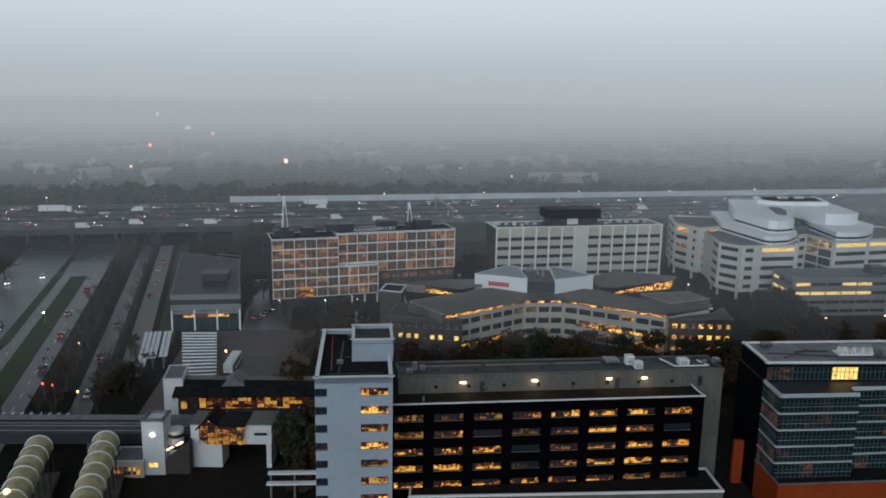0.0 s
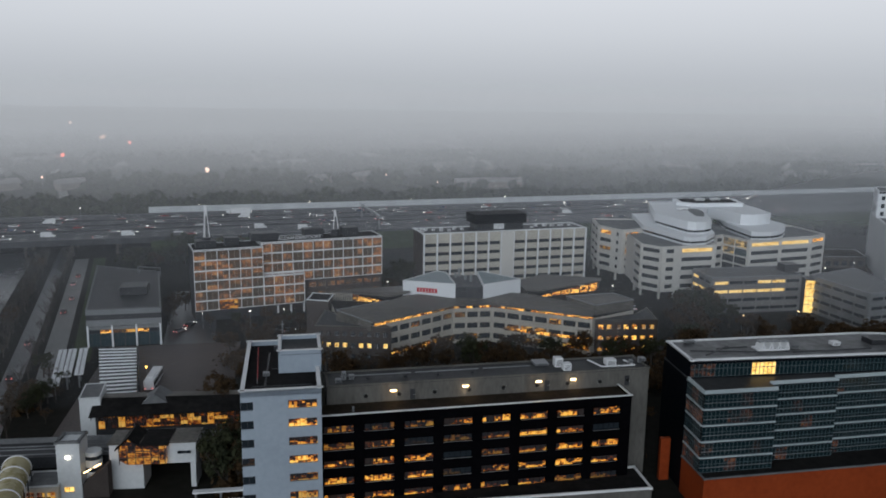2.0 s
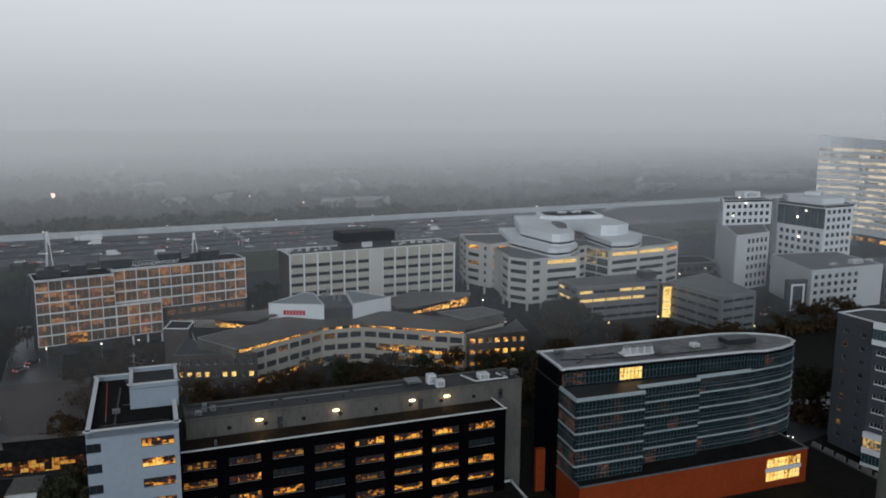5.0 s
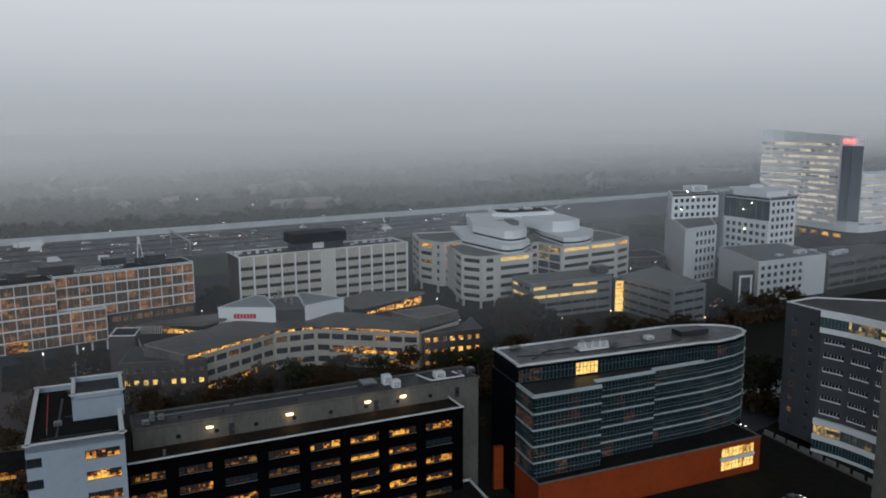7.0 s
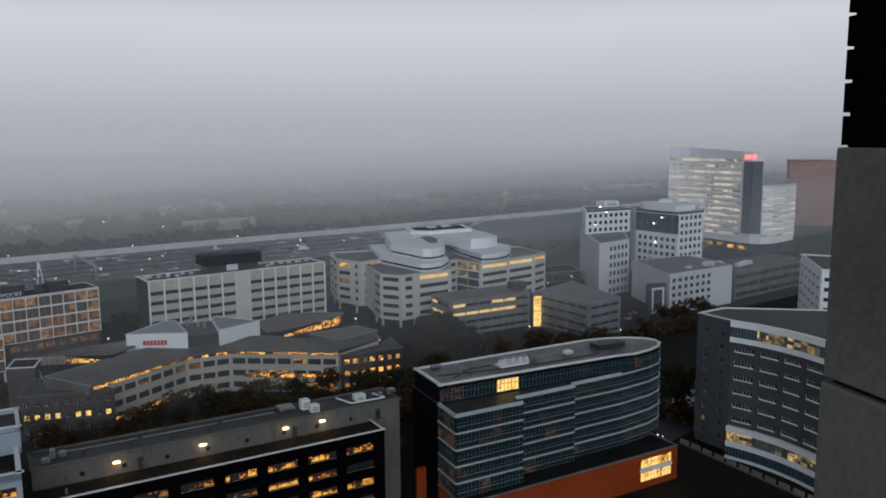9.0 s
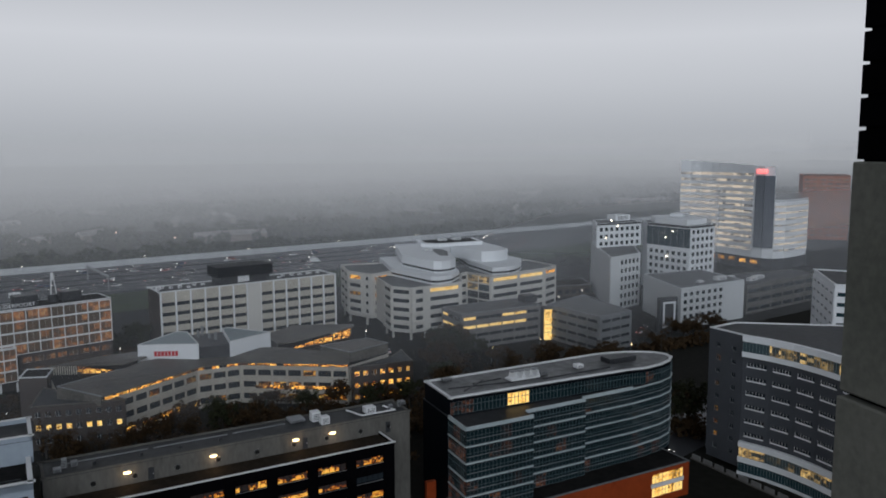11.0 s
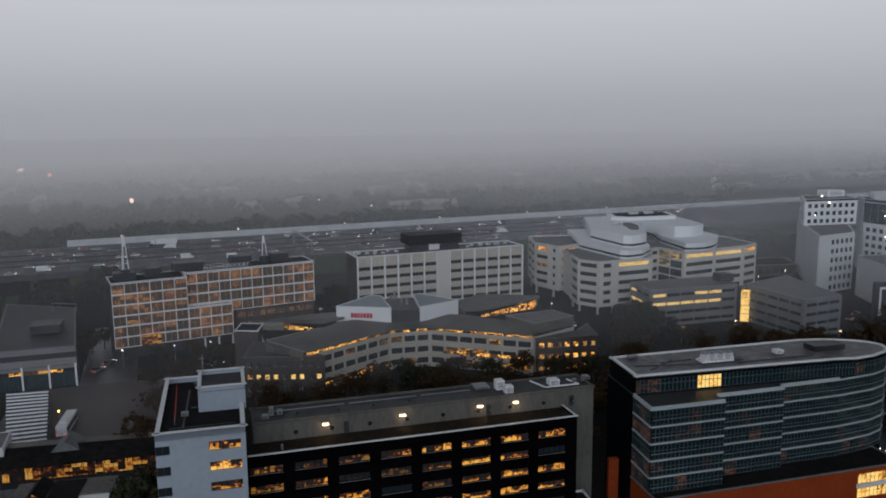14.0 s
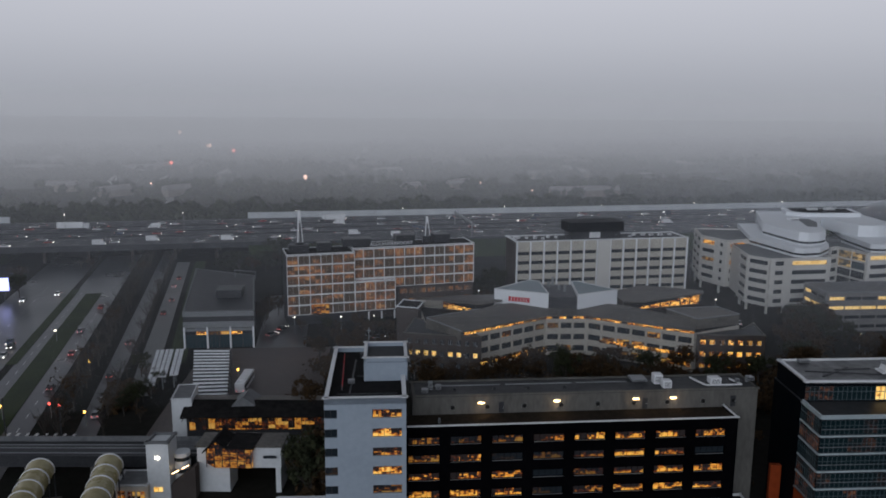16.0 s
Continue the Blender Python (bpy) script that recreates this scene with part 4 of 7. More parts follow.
for a, b in (((-9.5, 226.4), (1.0, 217.8)), ((-9.5, 226.6), (6.5, 239.2))):
    bm = bmesh.new()
    p0, p1 = Vector((*a, 14.65)), Vector((*b, 13.1 if b[1] < 230 else 14.15))
    limb_dir = (p1 - p0)
    turn_m = limb_dir.to_track_quat("Z", "Y").to_matrix().to_4x4()
    box(bm, Matrix.Translation(p0) @ turn_m, 0.3, 0.3, limb_dir.length)
    part("ridge_cap", bm, M["steel"], school)
# boxy zinc end of the right wing
bm = bmesh.new()
prism(bm, [(70.0, 226.6), (84.5, 233.0), (80.5, 242), (64, 238.5)], 10.6, 15.0)
part("end_box", bm, M["zinc"], school)
bm = bmesh.new()
edge_trim(bm, [(70.0, 226.6), (84.5, 233.0), (80.5, 242), (64, 238.5)], 15.0, 0.2, 0.3)
part("coping", bm, M["steel"], school)
# rear roofs
shed_roof(school, [(-12.3, 249.6), (-5.0, 247.5), (7.0, 244.0), (14, 248), (13, 259), (-0.8, 256.4)], [14.6, 14.6, 14.4, 14.8, 14.2, 14.2], 0.35, M["zinc"])
shed_roof(school, [(53.0, 250.0), (58.0, 249.5), (81.5, 258.5), (82.8, 263.5), (63.5, 272.4), (52, 264)], [14.4, 14.4, 15.4, 15.2, 14.8, 14.2], 0.35, M["zinc"])
bm = bmesh.new()
wallbox(bm, (81.8, 262.8), (78.8, 258.0), 11.8, 15.0, 0.3, out=-0.3)
wallbox(bm, (52.6, 264), (53.2, 250.2), 11.8, 14.0, 0.3, out=-0.3)
part("end_wall", bm, M["zinc"], school)
for k in range(13):
    p = Vector((-12.2, 249.4)).lerp(Vector((-5.2, 247.4)), k / 12)
    bm = bmesh.new()
    box(bm, at(p.x, p.y, 11.9, -16), 0.22, 0.3, 2.5)
    part("slat", bm, M["beige"], school)
# lit glazing under the rear roofs, tapering to a point
for a, b, z0_, z1_, zt_ in (((-5.0, 247.3), (4.5, 244.6), 12.0, 14.2, 12.7), ((58.5, 249.6), (80.0, 257.8), 12.0, 12.6, 15.0)):
    sky = thing("skylight", (*a, 12), "tapering lit glass strip under the zinc roof", "skylight", "skylights")
    n_ = 6
    for k in range(n_):
        p0, p1 = Vector(a).lerp(Vector(b), (k + 0.06) / n_), Vector(a).lerp(Vector(b), (k + 0.94) / n_)
        h0, h1 = z1_ + (zt_ - z1_) * k / n_, z1_ + (zt_ - z1_) * (k + 1) / n_
        bm = bmesh.new()
        bm.faces.new([bm.verts.new(q) for q in ((*p0, z0_), (*p1, z0_), (*p1, h1), (*p0, h0))])
        part("pane", bm, M["lit_zad"], sky)
    bm = bmesh.new()
    wallbox(bm, a, b, z0_ - 0.1, z0_ + 0.12, 0.2)
    part("kerb", bm, M["zinc"], sky)
# roof boxes with the red name and dark lantern
bxA = [(11.6, 250.0), (28.4, 244.0), (27.2, 262.0), (24, 264)]
bxB = [(37.4, 243.2), (51.2, 250.4), (40, 263), (38, 262)]
for pts, nm in ((bxA, "a"), (bxB, "b")):
    rb = block("roof_screen", pts, 12.8, 18.0, M["white"], "white wedge-shaped roof screen on the school", "roof screen", "roof screens")
    bm = bmesh.new()
    prism(bm, pts, 18.0, 18.05)
    part("top", bm, M["teal"], rb)
    bm = bmesh.new()
    edge_trim(bm, pts, 18.0, 0.2, 0.3)
    part("coping", bm, M["trim"], rb)
lant = block("roof_lantern", [(28.3, 244.6), (37.6, 243.8), (38, 262), (27.4, 262)], 12.6, 17.0, M["dim_metal"], "dark glazed roof lantern between white screens", "lantern")
bm = bmesh.new()
for x, y, h in ((30, 258, 2.0), (33, 255, 1.4), (34.5, 252, 2.4), (31.5, 260, 3.0)):
    box(bm, at(x, y, 17.0), 0.8, 0.8, h)
part("flue", bm, M["steel"], lant)
name_bar = thing("name_plate", (20, 246, 15), "red name lettering as plain bars on the white screen", "sign")
nt = math.degrees(math.atan2(-6.0, 16.8))
for k in range(7):
    bm = bmesh.new()
    p = along(bxA[0], bxA[1], 5.2 + k * 1.02, 0.06)
    box(bm, at(p.x, p.y, 14.6, nt), 0.82, 0.12, 1.5)
    part("bar", bm, M["red_sign"], name_bar)
# dark brick annexes
for pts, nb, lab in (([(-15.7, 221.2), (6.6, 217.6), (4.0, 221.8), (-13.5, 238)], 9, "left"), ([(69.0, 222.6), (88.4, 221.8), (90, 236), (84, 229)], 7, "right")):
    ax = block("brick_annex", pts, 0, 11.3, M["brick"], "dark brick school annex with small lit windows", "building", "brick annexes")
    facade(ax, pts[0], pts[1], 0.6, 3, 3.5, 1.1, 2.5, nb, 1.15, M["brick"], M["trim"], M["lit_zad"] if lab == "right" else M["glass"], deep=0.25, margin=0.5, mullions=1,
           glass_of=(lambda i, k: M["lit_strong"] if i == 1 and k not in (4, 7) else M["glass"]) if lab == "left" else None)
    roof_of(ax, pts, 11.4, M["roof"], M["zinc"], 0.3, 0.4)
bk = block("brick_stair", [(-19.5, 243), (-12.5, 241.0), (-11, 250), (-18, 252)], 0, 13.6, M["brick"], "dark brick stair block beside the school")
roof_of(bk, [(-19.5, 243), (-12.5, 241.0), (-11, 250), (-18, 252)], 13.6, M["roof_dark"], M["white"], 0.25, 0.4)

# ---- low pavilion office ----
pv = [(-86.4, 240.0), (-64.6, 242.8), (-77.5, 294.5), (-103.5, 306.0)]
pav = block("pavilion_office", pv, 0, 11.6, M["dim_metal"], "low grey pavilion office with white frame and flat roof")
roof_of(pav, pv, 11.8, M["roof"], M["roof_grey"], 0.25, 0.5)
PF, PR = pv[0], pv[1]
pturn = math.degrees(math.atan2(PR[1] - PF[1], PR[0] - PF[0]))
facade(pav, PF, PR, 5.6, 1, 3.0, 0.9, 2.7, 5, 0.5, M["steel"], M["dim_metal"], M["glass"], deep=0.3, mullions=2)
bm = bmesh.new()
wallbox(bm, PF, PR, 10.4, 11.8, 0.6)
wallbox(bm, PF, PR, 6.8, 8.3, 0.8)
part("band", bm, M["steel"], pav)
for k in range(4):
    bm = bmesh.new()
    p = along(PF, PR, 0.3 + k * 7.1, 0.6)
    box(bm, at(p.x, p.y, 0, pturn), 0.5, 0.5, 7.0)
    part("column", bm, M["white"], pav)
for k in range(6):
    p = along(PF, PR, 2.0 + k * 3.6, 0.05)
    piece("window", window_mesh(3.4, 1.0, M["dim_metal"], M["lit_zad"] if k < 5 else M["glass"], 2), pav, at(p.x, p.y, 4.9, pturn))
    piece("window", window_mesh(3.4, 4.2, M["dim_metal"], M["glass_tint"], 2, True), pav, at(p.x, p.y, 2.2, pturn))
vent_box(-77.5, 262, 12.0, 8.5, 8.0, 2.6, 8, M["dim_metal"], "plant_room", "dark boxy plant room on the pavilion roof")
fr = thing("roof_portal", (-77, 289, 11), "white steel portal frame at the pavilion roof", "frame")
bm = bmesh.new()
for x, y in ((-84, 291), (-75.5, 288)):
    box(bm, at(x, y, 11.6), 0.3, 0.3, 3.2)
wallbox(bm, (-84, 291), (-75.5, 288), 14.6, 14.9, 0.3)
part("frame", bm, M["roof_grey"], fr)

# ---- cream terraced office ----
cB = [(110.5, 308), (109.6, 297), (115.2, 290.2), (139.2, 294.6), (149, 316.5), (131, 335), (112, 326)]
cream = block("cream_office", cB, 3.2, 20.6, M["cream"], "cream terraced office with ribbon windows and white upper storeys")
CK = dict(rows=5, storey=3.55, sill=1.15, head=2.75, wall=M["cream"], frame=M["dim_metal"], glass=M["glass"], deep=0.35)
cA = [(103, 334), (109.5, 321.0), (128, 330), (128, 352), (106, 354)]
cC = [(139.5, 297), (148.8, 316), (153, 318), (158, 304.4), (190, 313), (199.6, 318.7), (197, 341), (150, 352), (130, 346)]
bm = bmesh.new()
prism(bm, cA, 3.4, 22.2)
prism(bm, cC, 0, 20.6)
part("core", bm, M["cream"], cream)
# front wing: dark wrap-round windows at the corner, long ribbons on the front
facade(cream, cB[0], cB[1], 3.2, bays=1, pier=1.6, mullions=3, top=0.1, **CK)
facade(cream, cB[1], cB[2], 3.2, bays=1, pier=0.5, mullions=3, top=0.1, **CK)
facade(cream, cB[2], along(cB[2], cB[3], 7.4), 3.2, bays=1, pier=3.0, mullions=2, top=0.1, **CK)
facade(cream, along(cB[2], cB[3], 7.4), cB[3], 3.2, bays=1, pier=2.0, mullions=8, top=0.1, glass_of=lambda i, k: M["lit_strip"] if i == 4 else M["glass"], **CK)
facade(cream, cB[3], cB[4], 3.2, bays=2, pier=2.6, mullions=4, top=0.1, **CK)
# rear wing, with lit corner rooms
facade(cream, cA[4], cA[0], 4.4, bays=2, pier=2.4, mullions=3, top=0.05, **CK)
facade(cream, cA[0], along(cA[0], cA[1], 9.0), 4.4, bays=1, pier=1.2, mullions=3, top=0.05, glass_of=lambda i, k: M["lit_zad"] if i in (2, 4) else M["glass"], **CK)
facade(cream, along(cA[0], cA[1], 9.0), cA[1], 4.4, bays=1, pier=3.0, mullions=2, top=0.05, **CK)
facade(cream, cA[1], cA[2], 4.4, bays=2, pier=2.2, mullions=3, top=0.05, glass_of=lambda i, k: M["lit_zad"] if i == 4 or (i == 2 and k == 0) else M["glass"], **CK)
# east wing behind a glazed atrium
facade(cream, cC[3], cC[4], 2.9, bays=2, pier=1.6, mullions=10, top=0.0, glass_of=lambda i, k: M["lit_strip"] if i == 4 else M["glass"], **CK)
facade(cream, cC[4], cC[5], 2.9, bays=1, pier=1.2, mullions=4, top=0.0, glass_of=lambda i, k: M["lit_zad"] if i == 4 else M["glass"], **CK)
facade(cream, cC[1], cC[2], 2.9, bays=1, pier=0.4, mullions=3, top=0.0, **CK)
facade(cream, cC[2], cC[3], 2.9, bays=2, pier=0.3, mullions=4, top=0.0, transom=True, glass_of=lambda i, k: M["lit_part"] if i > 2 else M["glass"], rows=5, storey=3.55, sill=0.35, head=3.2, wall=M["cream"], frame=M["steel"], glass=M["glass"], deep=0.35)
for i in range(5):
    for a, b in ((cB[0], cB[1]), (cB[1], cB[2]), (cB[2], along(cB[2], cB[3], 5.6)), (cA[0], along(cA[0], cA[1], 8.4))):
        z = (3.2 if a[0] > 108 else 4.4) + i * 3.55
        bm = bmesh.new()
        wallbox(bm, a, b, z - 0.1, z + 1.1, 0.7)
        part("balcony_front", bm, M["cream"], cream)
for pts, z, mat_ in ((cB, 20.8, M["roof_grey"]), (cA, 22.3, M["roof_grey"]), (cC, 20.8, M["roof_grey"])):
    bm = bmesh.new()
    prism(bm, pts, z - 0.2, z)
    part("roof", bm, mat_, cream)
    bm = bmesh.new()
    edge_trim(bm, pts, z, 0.45, 0.4)
    part("coping", bm, M["cream"], cream)
for x, y in ((104, 335), (108.5, 325), (110.6, 306), (110.4, 298), (115.4, 291.2), (122, 292.4), (105.5, 348), (116, 325)):
    bm = bmesh.new()
    box(bm, at(x, y, 0), 0.8, 0.8, 4.4)
    part("column", bm, M["cream"], cream)


def terrace(name, pts, z0, z1, gap):
    """A white upper storey with a dark shadow gap between its two bands."""
    c_ = sum((Vector(p) for p in pts), Vector((0, 0))) / len(pts)
    bm = bmesh.new()
    prism(bm, pts, z0, z0 + gap)
    part(name, bm, M["white"], cream)
    bm = bmesh.new()
    prism(bm, [tuple(c_ + (Vector(p) - c_) * 0.985) for p in pts], z0 + gap, z0 + gap + 0.9)
    part("shadow_gap", bm, M["glass"], cream)
    bm = bmesh.new()
    prism(bm, pts, z0 + gap + 0.9, z1)
    part(name, bm, M["white"], cream)


terrace("upper_terrace", [(126.5, 359), (119.5, 324), (126.2, 296.0), (129.0, 294.2), (136, 296.5), (143.2, 305.2), (150, 330), (150, 359)], 20.9, 24.3, 0.7)
bend = [(159.6 + 26 * (k / 6), 306.2 - 2.2 * math.sin(math.pi * k / 6) + 20.5 * (k / 6) ** 2.2) for k in range(7)]
terrace("upper_terrace", [(160, 330), *bend, (184, 345), (165, 352)], 20.9, 24.3, 0.7)
terrace("upper_storey", [(137, 366), (126.0, 328), (130.6, 303.4), (133.5, 301.6), (138.5, 303.5), (142.4, 307.0), (149, 328), (158, 346), (160, 366)], 24.3, 29.2, 0.5)
bend = [(163.5 + 16.1 * (k / 6), 324.4 - 1.6 * math.sin(math.pi * k / 6) + 4.5 * (k / 6) ** 2) for k in range(7)]
bm = bmesh.new()
prism(bm, [(158, 346), *bend, (181, 343), (181, 366), (160, 366)], 24.3, 29.0)
part("upper_storey", bm, M["white"], cream)
bm = bmesh.new()
prism(bm, [(150, 331), (160, 331), (158, 346), (150, 359)], 20.9, 22.2)
part("atrium_roof", bm, M["roof_grey"], cream)
bm = bmesh.new()
deck = [(145, 352), (152, 346), (176, 348), (179, 364), (148, 365)]
prism(bm, deck, 29.1, 30.8)
part("plant_deck", bm, M["white"], cream)
bm = bmesh.new()
prism(bm, [(148, 353), (153, 348.5), (174, 350), (176, 362.5), (150, 363)], 30.8, 30.9)
part("roof", bm, M["roof_dark"], cream)
bm = bmesh.new()
prism(bm, [(140.0, 318), (143.5, 317), (149, 330), (150, 340), (145, 341)], 29.2, 29.26)
part("roof", bm, M["roof_grey"], cream)
for x, y in ((158, 356), (166, 357), (141, 335)):
    vent_box(x, y, 30.9 if y > 350 else 29.3, 4.0, 2.6, 0.9, 10, M["trim"])

# ---- grey office pair with a lit stair ----
gA = [(126.0, 266.9), (162.7, 270.9), (163.3, 287.2), (125.5, 283.1)]
gB = [(170.5, 241.4), (187.9, 245.7), (190.5, 281.6), (165.5, 270.0)]
for pts, edges in ((gA, ((0, 1, 6), (3, 0, 3))), (gB, ((0, 1, 3), (3, 0, 5)))):
    go = block("grey_office", pts, 0, 13.6, M["dark"], "grey banded office block with a dark flat roof", "building", "grey offices")
    for i, j, nb in edges:
        facade(go, pts[i], pts[j], 0.3, 4, 3.3, 1.1, 2.3, nb, 0.4, surface("grey_bands", (0.15, 0.145, 0.145), (0.24, 0.235, 0.23), 0.7) if (i, j) == (0, 1) and pts is gA else M["steel"], M["dim_metal"], M["glass"],
               deep=0.3, margin=0.8, mullions=3, top=0.3, glass_of=(lambda i_, k_: M["lit_strip"] if (i_ == 2 and k_ < 5) or (i_ == 3 and k_ in (0, 3, 4)) else M["glass"]) if pts is gA else None)
    roof_of(go, pts, 13.8, M["roof_grey"], M["steel"], 0.3, 0.4)
stair = block("lit_stair", [(162.8, 268.2), (166.2, 267.0), (167.5, 272), (163.5, 273.5)], 0, 13.0, M["dim_metal"], "brightly lit glazed stair between the grey offices", "stair")
for i in range(4):
    for a, b in (((162.8, 268.2), (166.2, 267.0)),):
        p = along(a, b, 1.8, 0.05)
        piece("window", window_mesh(3.4, 3.0, M["dim_metal"], M["lit_strong"], 1), stair, at(p.x, p.y, 1.7 + i * 3.1, -19))
vent_box(161, 278, 14.0, 6, 5, 2.8, 5, M["dim_metal"], "plant_room", "dark plant room on the grey office roof")

# ---- pale punched-window towers ----
def punched(name, pts, z0, z1, faces, label, rows, nb_w=3.2, wall=None, skips=None):
    ob = block(name, pts, z0, z1 - 0.3, wall or M["white"], label)
    st = (z1 - z0 - 1.2) / rows
    for i, j in faces:
        length = (Vector(pts[j]) - Vector(pts[i])).length
        facade(ob, pts[i], pts[j], z0, rows, st, st * 0.27, st * 0.8, max(1, round(length / nb_w)), nb_w * 0.38, wall or M["white"], M["dim_metal"], M["glass"], deep=0.3, margin=0.8, mullions=1, top=1.2, skip=(skips or {}).get((i, j), ()))
    roof_of(ob, pts, z1, M["roof_grey"], wall or M["white"], 0.3, 0.5)
    return ob


TN, TR, TL = (268.4, 306.4), (288.0, 311.0), (263.7, 332.4)
tower = punched("punched_tower", [TN, TR, (300, 342), (270, 345), TL], 3.2, 37.4, ((4, 0), (0, 1)), "white office tower with square punched windows", 9, 3.75,
                skips={(4, 0): [(i, k) for i in (6, 7, 8) for k in range(7)]})
tower_turn = math.degrees(math.atan2(TN[1] - TL[1], TN[0] - TL[0]))
for k in range(7):
    p = along(TL, TN, 1.6 + 3.9 * k, 0.32)
    piece("window", window_mesh(3.8, 9.4, M["dim_metal"], M["glass_tint"], 1, True), tower, at(p.x, p.y, 31.4, tower_turn))
bm = bmesh.new()
wallbox(bm, TL, TN, 36.6, 37.6, 0.6)
wallbox(bm, TN, TR, 36.6, 37.6, 0.6)
part("roof_edge", bm, M["dim_metal"], tower, "dark overhanging roof edge")
bm = bmesh.new()
prism(bm, [(270.5, 311), (286, 314.5), (296, 340), (273, 342), (267, 331)], 37.4, 40.2)
part("penthouse", bm, M["white"], tower)
wing_pts = [(235.3, 336.9), (263.0, 337.4), (268.5, 356.5), (246.5, 356.5)]
wing_tower = punched("punched_wing", wing_pts, 25.4, 37.4, ((0, 1), (3, 0)), "white office wing with punched windows", 3, 3.6)
bm = bmesh.new()
wallbox(bm, wing_pts[0], wing_pts[1], 36.8, 37.6, 0.6)
part("roof_edge", bm, M["dim_metal"], wing_tower, "dark overhanging roof edge")
punched("punched_block", [(220.6, 304.4), (243.0, 311.9), (272, 358), (247, 358.5)], 0, 25.2, ((0, 1), (3, 0)), "pale grey lower office block with square windows", 6, 3.2, M["pale"],
        skips={(0, 1): [(i, k) for i in range(6) for k in (0, 1)], (3, 0): [(i, k) for i in range(6) for k in range(30)]})
p3 = [(225.3, 261.6), (253.0, 265.8), (265.8, 267.6), (270, 300), (236, 300)]
low_off = punched("punched_annex", p3, 0, 17.0, ((0, 1),), "pale office annex with square windows", 5, 4.3, M["pale"])
bm = bmesh.new()
wallbox(bm, p3[1], p3[2], 0, 17.0, 0.3)
part("end_wall", bm, M["pale"], low_off)
vent_box(256, 272, 17.1, 5.5, 3.0, 1.6, 8, M["trim"])
vent_box(243, 270, 17.1, 2.6, 2.0, 0.9, 8, M["trim"])
low_pts_b = [(213, 346), (237.5, 344), (243.5, 362), (216, 366)]
brick_low = block("brick_pavilion", low_pts_b, 0, 5.4, M["brick"], "low dark brick building beside the punched block")
facade(brick_low, low_pts_b[0], low_pts_b[1], 0, 1, 4.6, 1.0, 3.4, 6, 1.2, M["brick"], M["steel"], M["lit_few"], margin=0.6, top=0.8)
roof_of(brick_low, low_pts_b, 5.4, M["roof_brown"], M["steel"], 0.25, 0.4)
portal = thing("dark_portal", (217, 258, 0), "dark portal frame with a pale inner edge", "portal")
bm = bmesh.new()
wallbox(bm, (212.5, 259.0), (221.3, 258.6), 0, 14.5, 2.0, out=-2.0)
part("frame", bm, M["dim_metal"], portal)
bm = bmesh.new()
for a, b, z0, z1 in (((214.0, 258.9), (214.7, 258.9), 2.0, 12.6), ((219.3, 258.7), (220, 258.6), 2.0, 12.6), ((214.0, 258.9), (220, 258.6), 12.0, 12.8), ((214.0, 258.9), (220, 258.6), 2.0, 2.8)):
    wallbox(bm, a, b, z0, z1, 0.3)
part("edge", bm, M["white"], portal)
vent_box(282, 330, 40.2, 9, 7, 1.6, 30, M["white"], "plant_room", "pale plant room on the punched tower")
vent_box(258, 350, 37.5, 10, 7, 3.0, 5, M["white"], "plant_room", "pale plant room on the punched wing")
for x, y, z in ((249, 337.6, 36.0), (245, 337.6, 39.0), (266.6, 316, 34.5), (266.0, 321, 31.0), (266.2, 320, 21.5), (242, 337.6, 30.2)):
    lp = thing("facade_lamp", (x, y, z), "bright lamp on the tower facade", "lamp", "facade lamps")
    bm = bmesh.new()
    bmesh.ops.create_uvsphere(bm, u_segments=8, v_segments=6, radius=0.34, matrix=at(x - 1.2, y - 0.8, z))
    part("bulb", bm, M["glow_white"], lp)
skybridge = block("link_building", [(272, 272), (330, 285), (330, 300), (272, 300)], 0, 13.0, M["concrete"], "low grey link building with dark openings")
facade(skybridge, (272, 272), (330, 285), 0, 3, 4.2, 1.0, 3.0, 6, 1.0, M["concrete"], M["dim_metal"], M["glass"], mullions=3)
roof_of(skybridge, [(272, 272), (330, 285), (330, 300), (272, 300)], 13.1, M["roof"], M["concrete"])
for x, y, sx in ((285, 282, 5), (292, 285, 7), (280, 290, 3)):
    vent_box(x, y, 13.2, sx, 2.5, 1.6, 12, M["trim"])

# ---- curved white tower ----
arc = []
for k in range(13):
    az = radians(40.5 + k * (48.55 - 40.5) / 12)
    rr = 560 - 32 * math.sin(math.pi * (k / 12) ** 2.1)
    arc.append((rr * math.sin(az), rr * math.cos(az)))
back = [(x * 1.05, y * 1.05) for x, y in reversed(arc)]
curved = block("curved_tower", arc[:10] + [(x * 1.05, y * 1.05) for x, y in reversed(arc[:10])], 7.6, 63.6, M["white"], "tall curved white office tower with a dark end panel")
bm = bmesh.new()
tops = [67.6 - 0.42 * k for k in range(10)]
for k in range(9):
    q0, q1 = Vector(arc[k]), Vector(arc[k + 1])
    for z_, thick_ in ((61.0, 0.3),):
        u_ = (q1 - q0).normalized()
        n_ = Vector((u_.y, -u_.x)) * thick_
        loop = [bm.verts.new((*v, z)) for v, z in ((q0, z_), (q1, z_), (q1, tops[k + 1]), (q0, tops[k]), (q0 + n_, z_), (q1 + n_, z_), (q1 + n_, tops[k + 1]), (q0 + n_, tops[k]))]
        for f_ in ((0, 1, 2, 3), (4, 5, 6, 7), (0, 1, 5, 4), (3, 2, 6, 7), (0, 3, 7, 4), (1, 2, 6, 5)):
            bm.faces.new([loop[i] for i in f_])
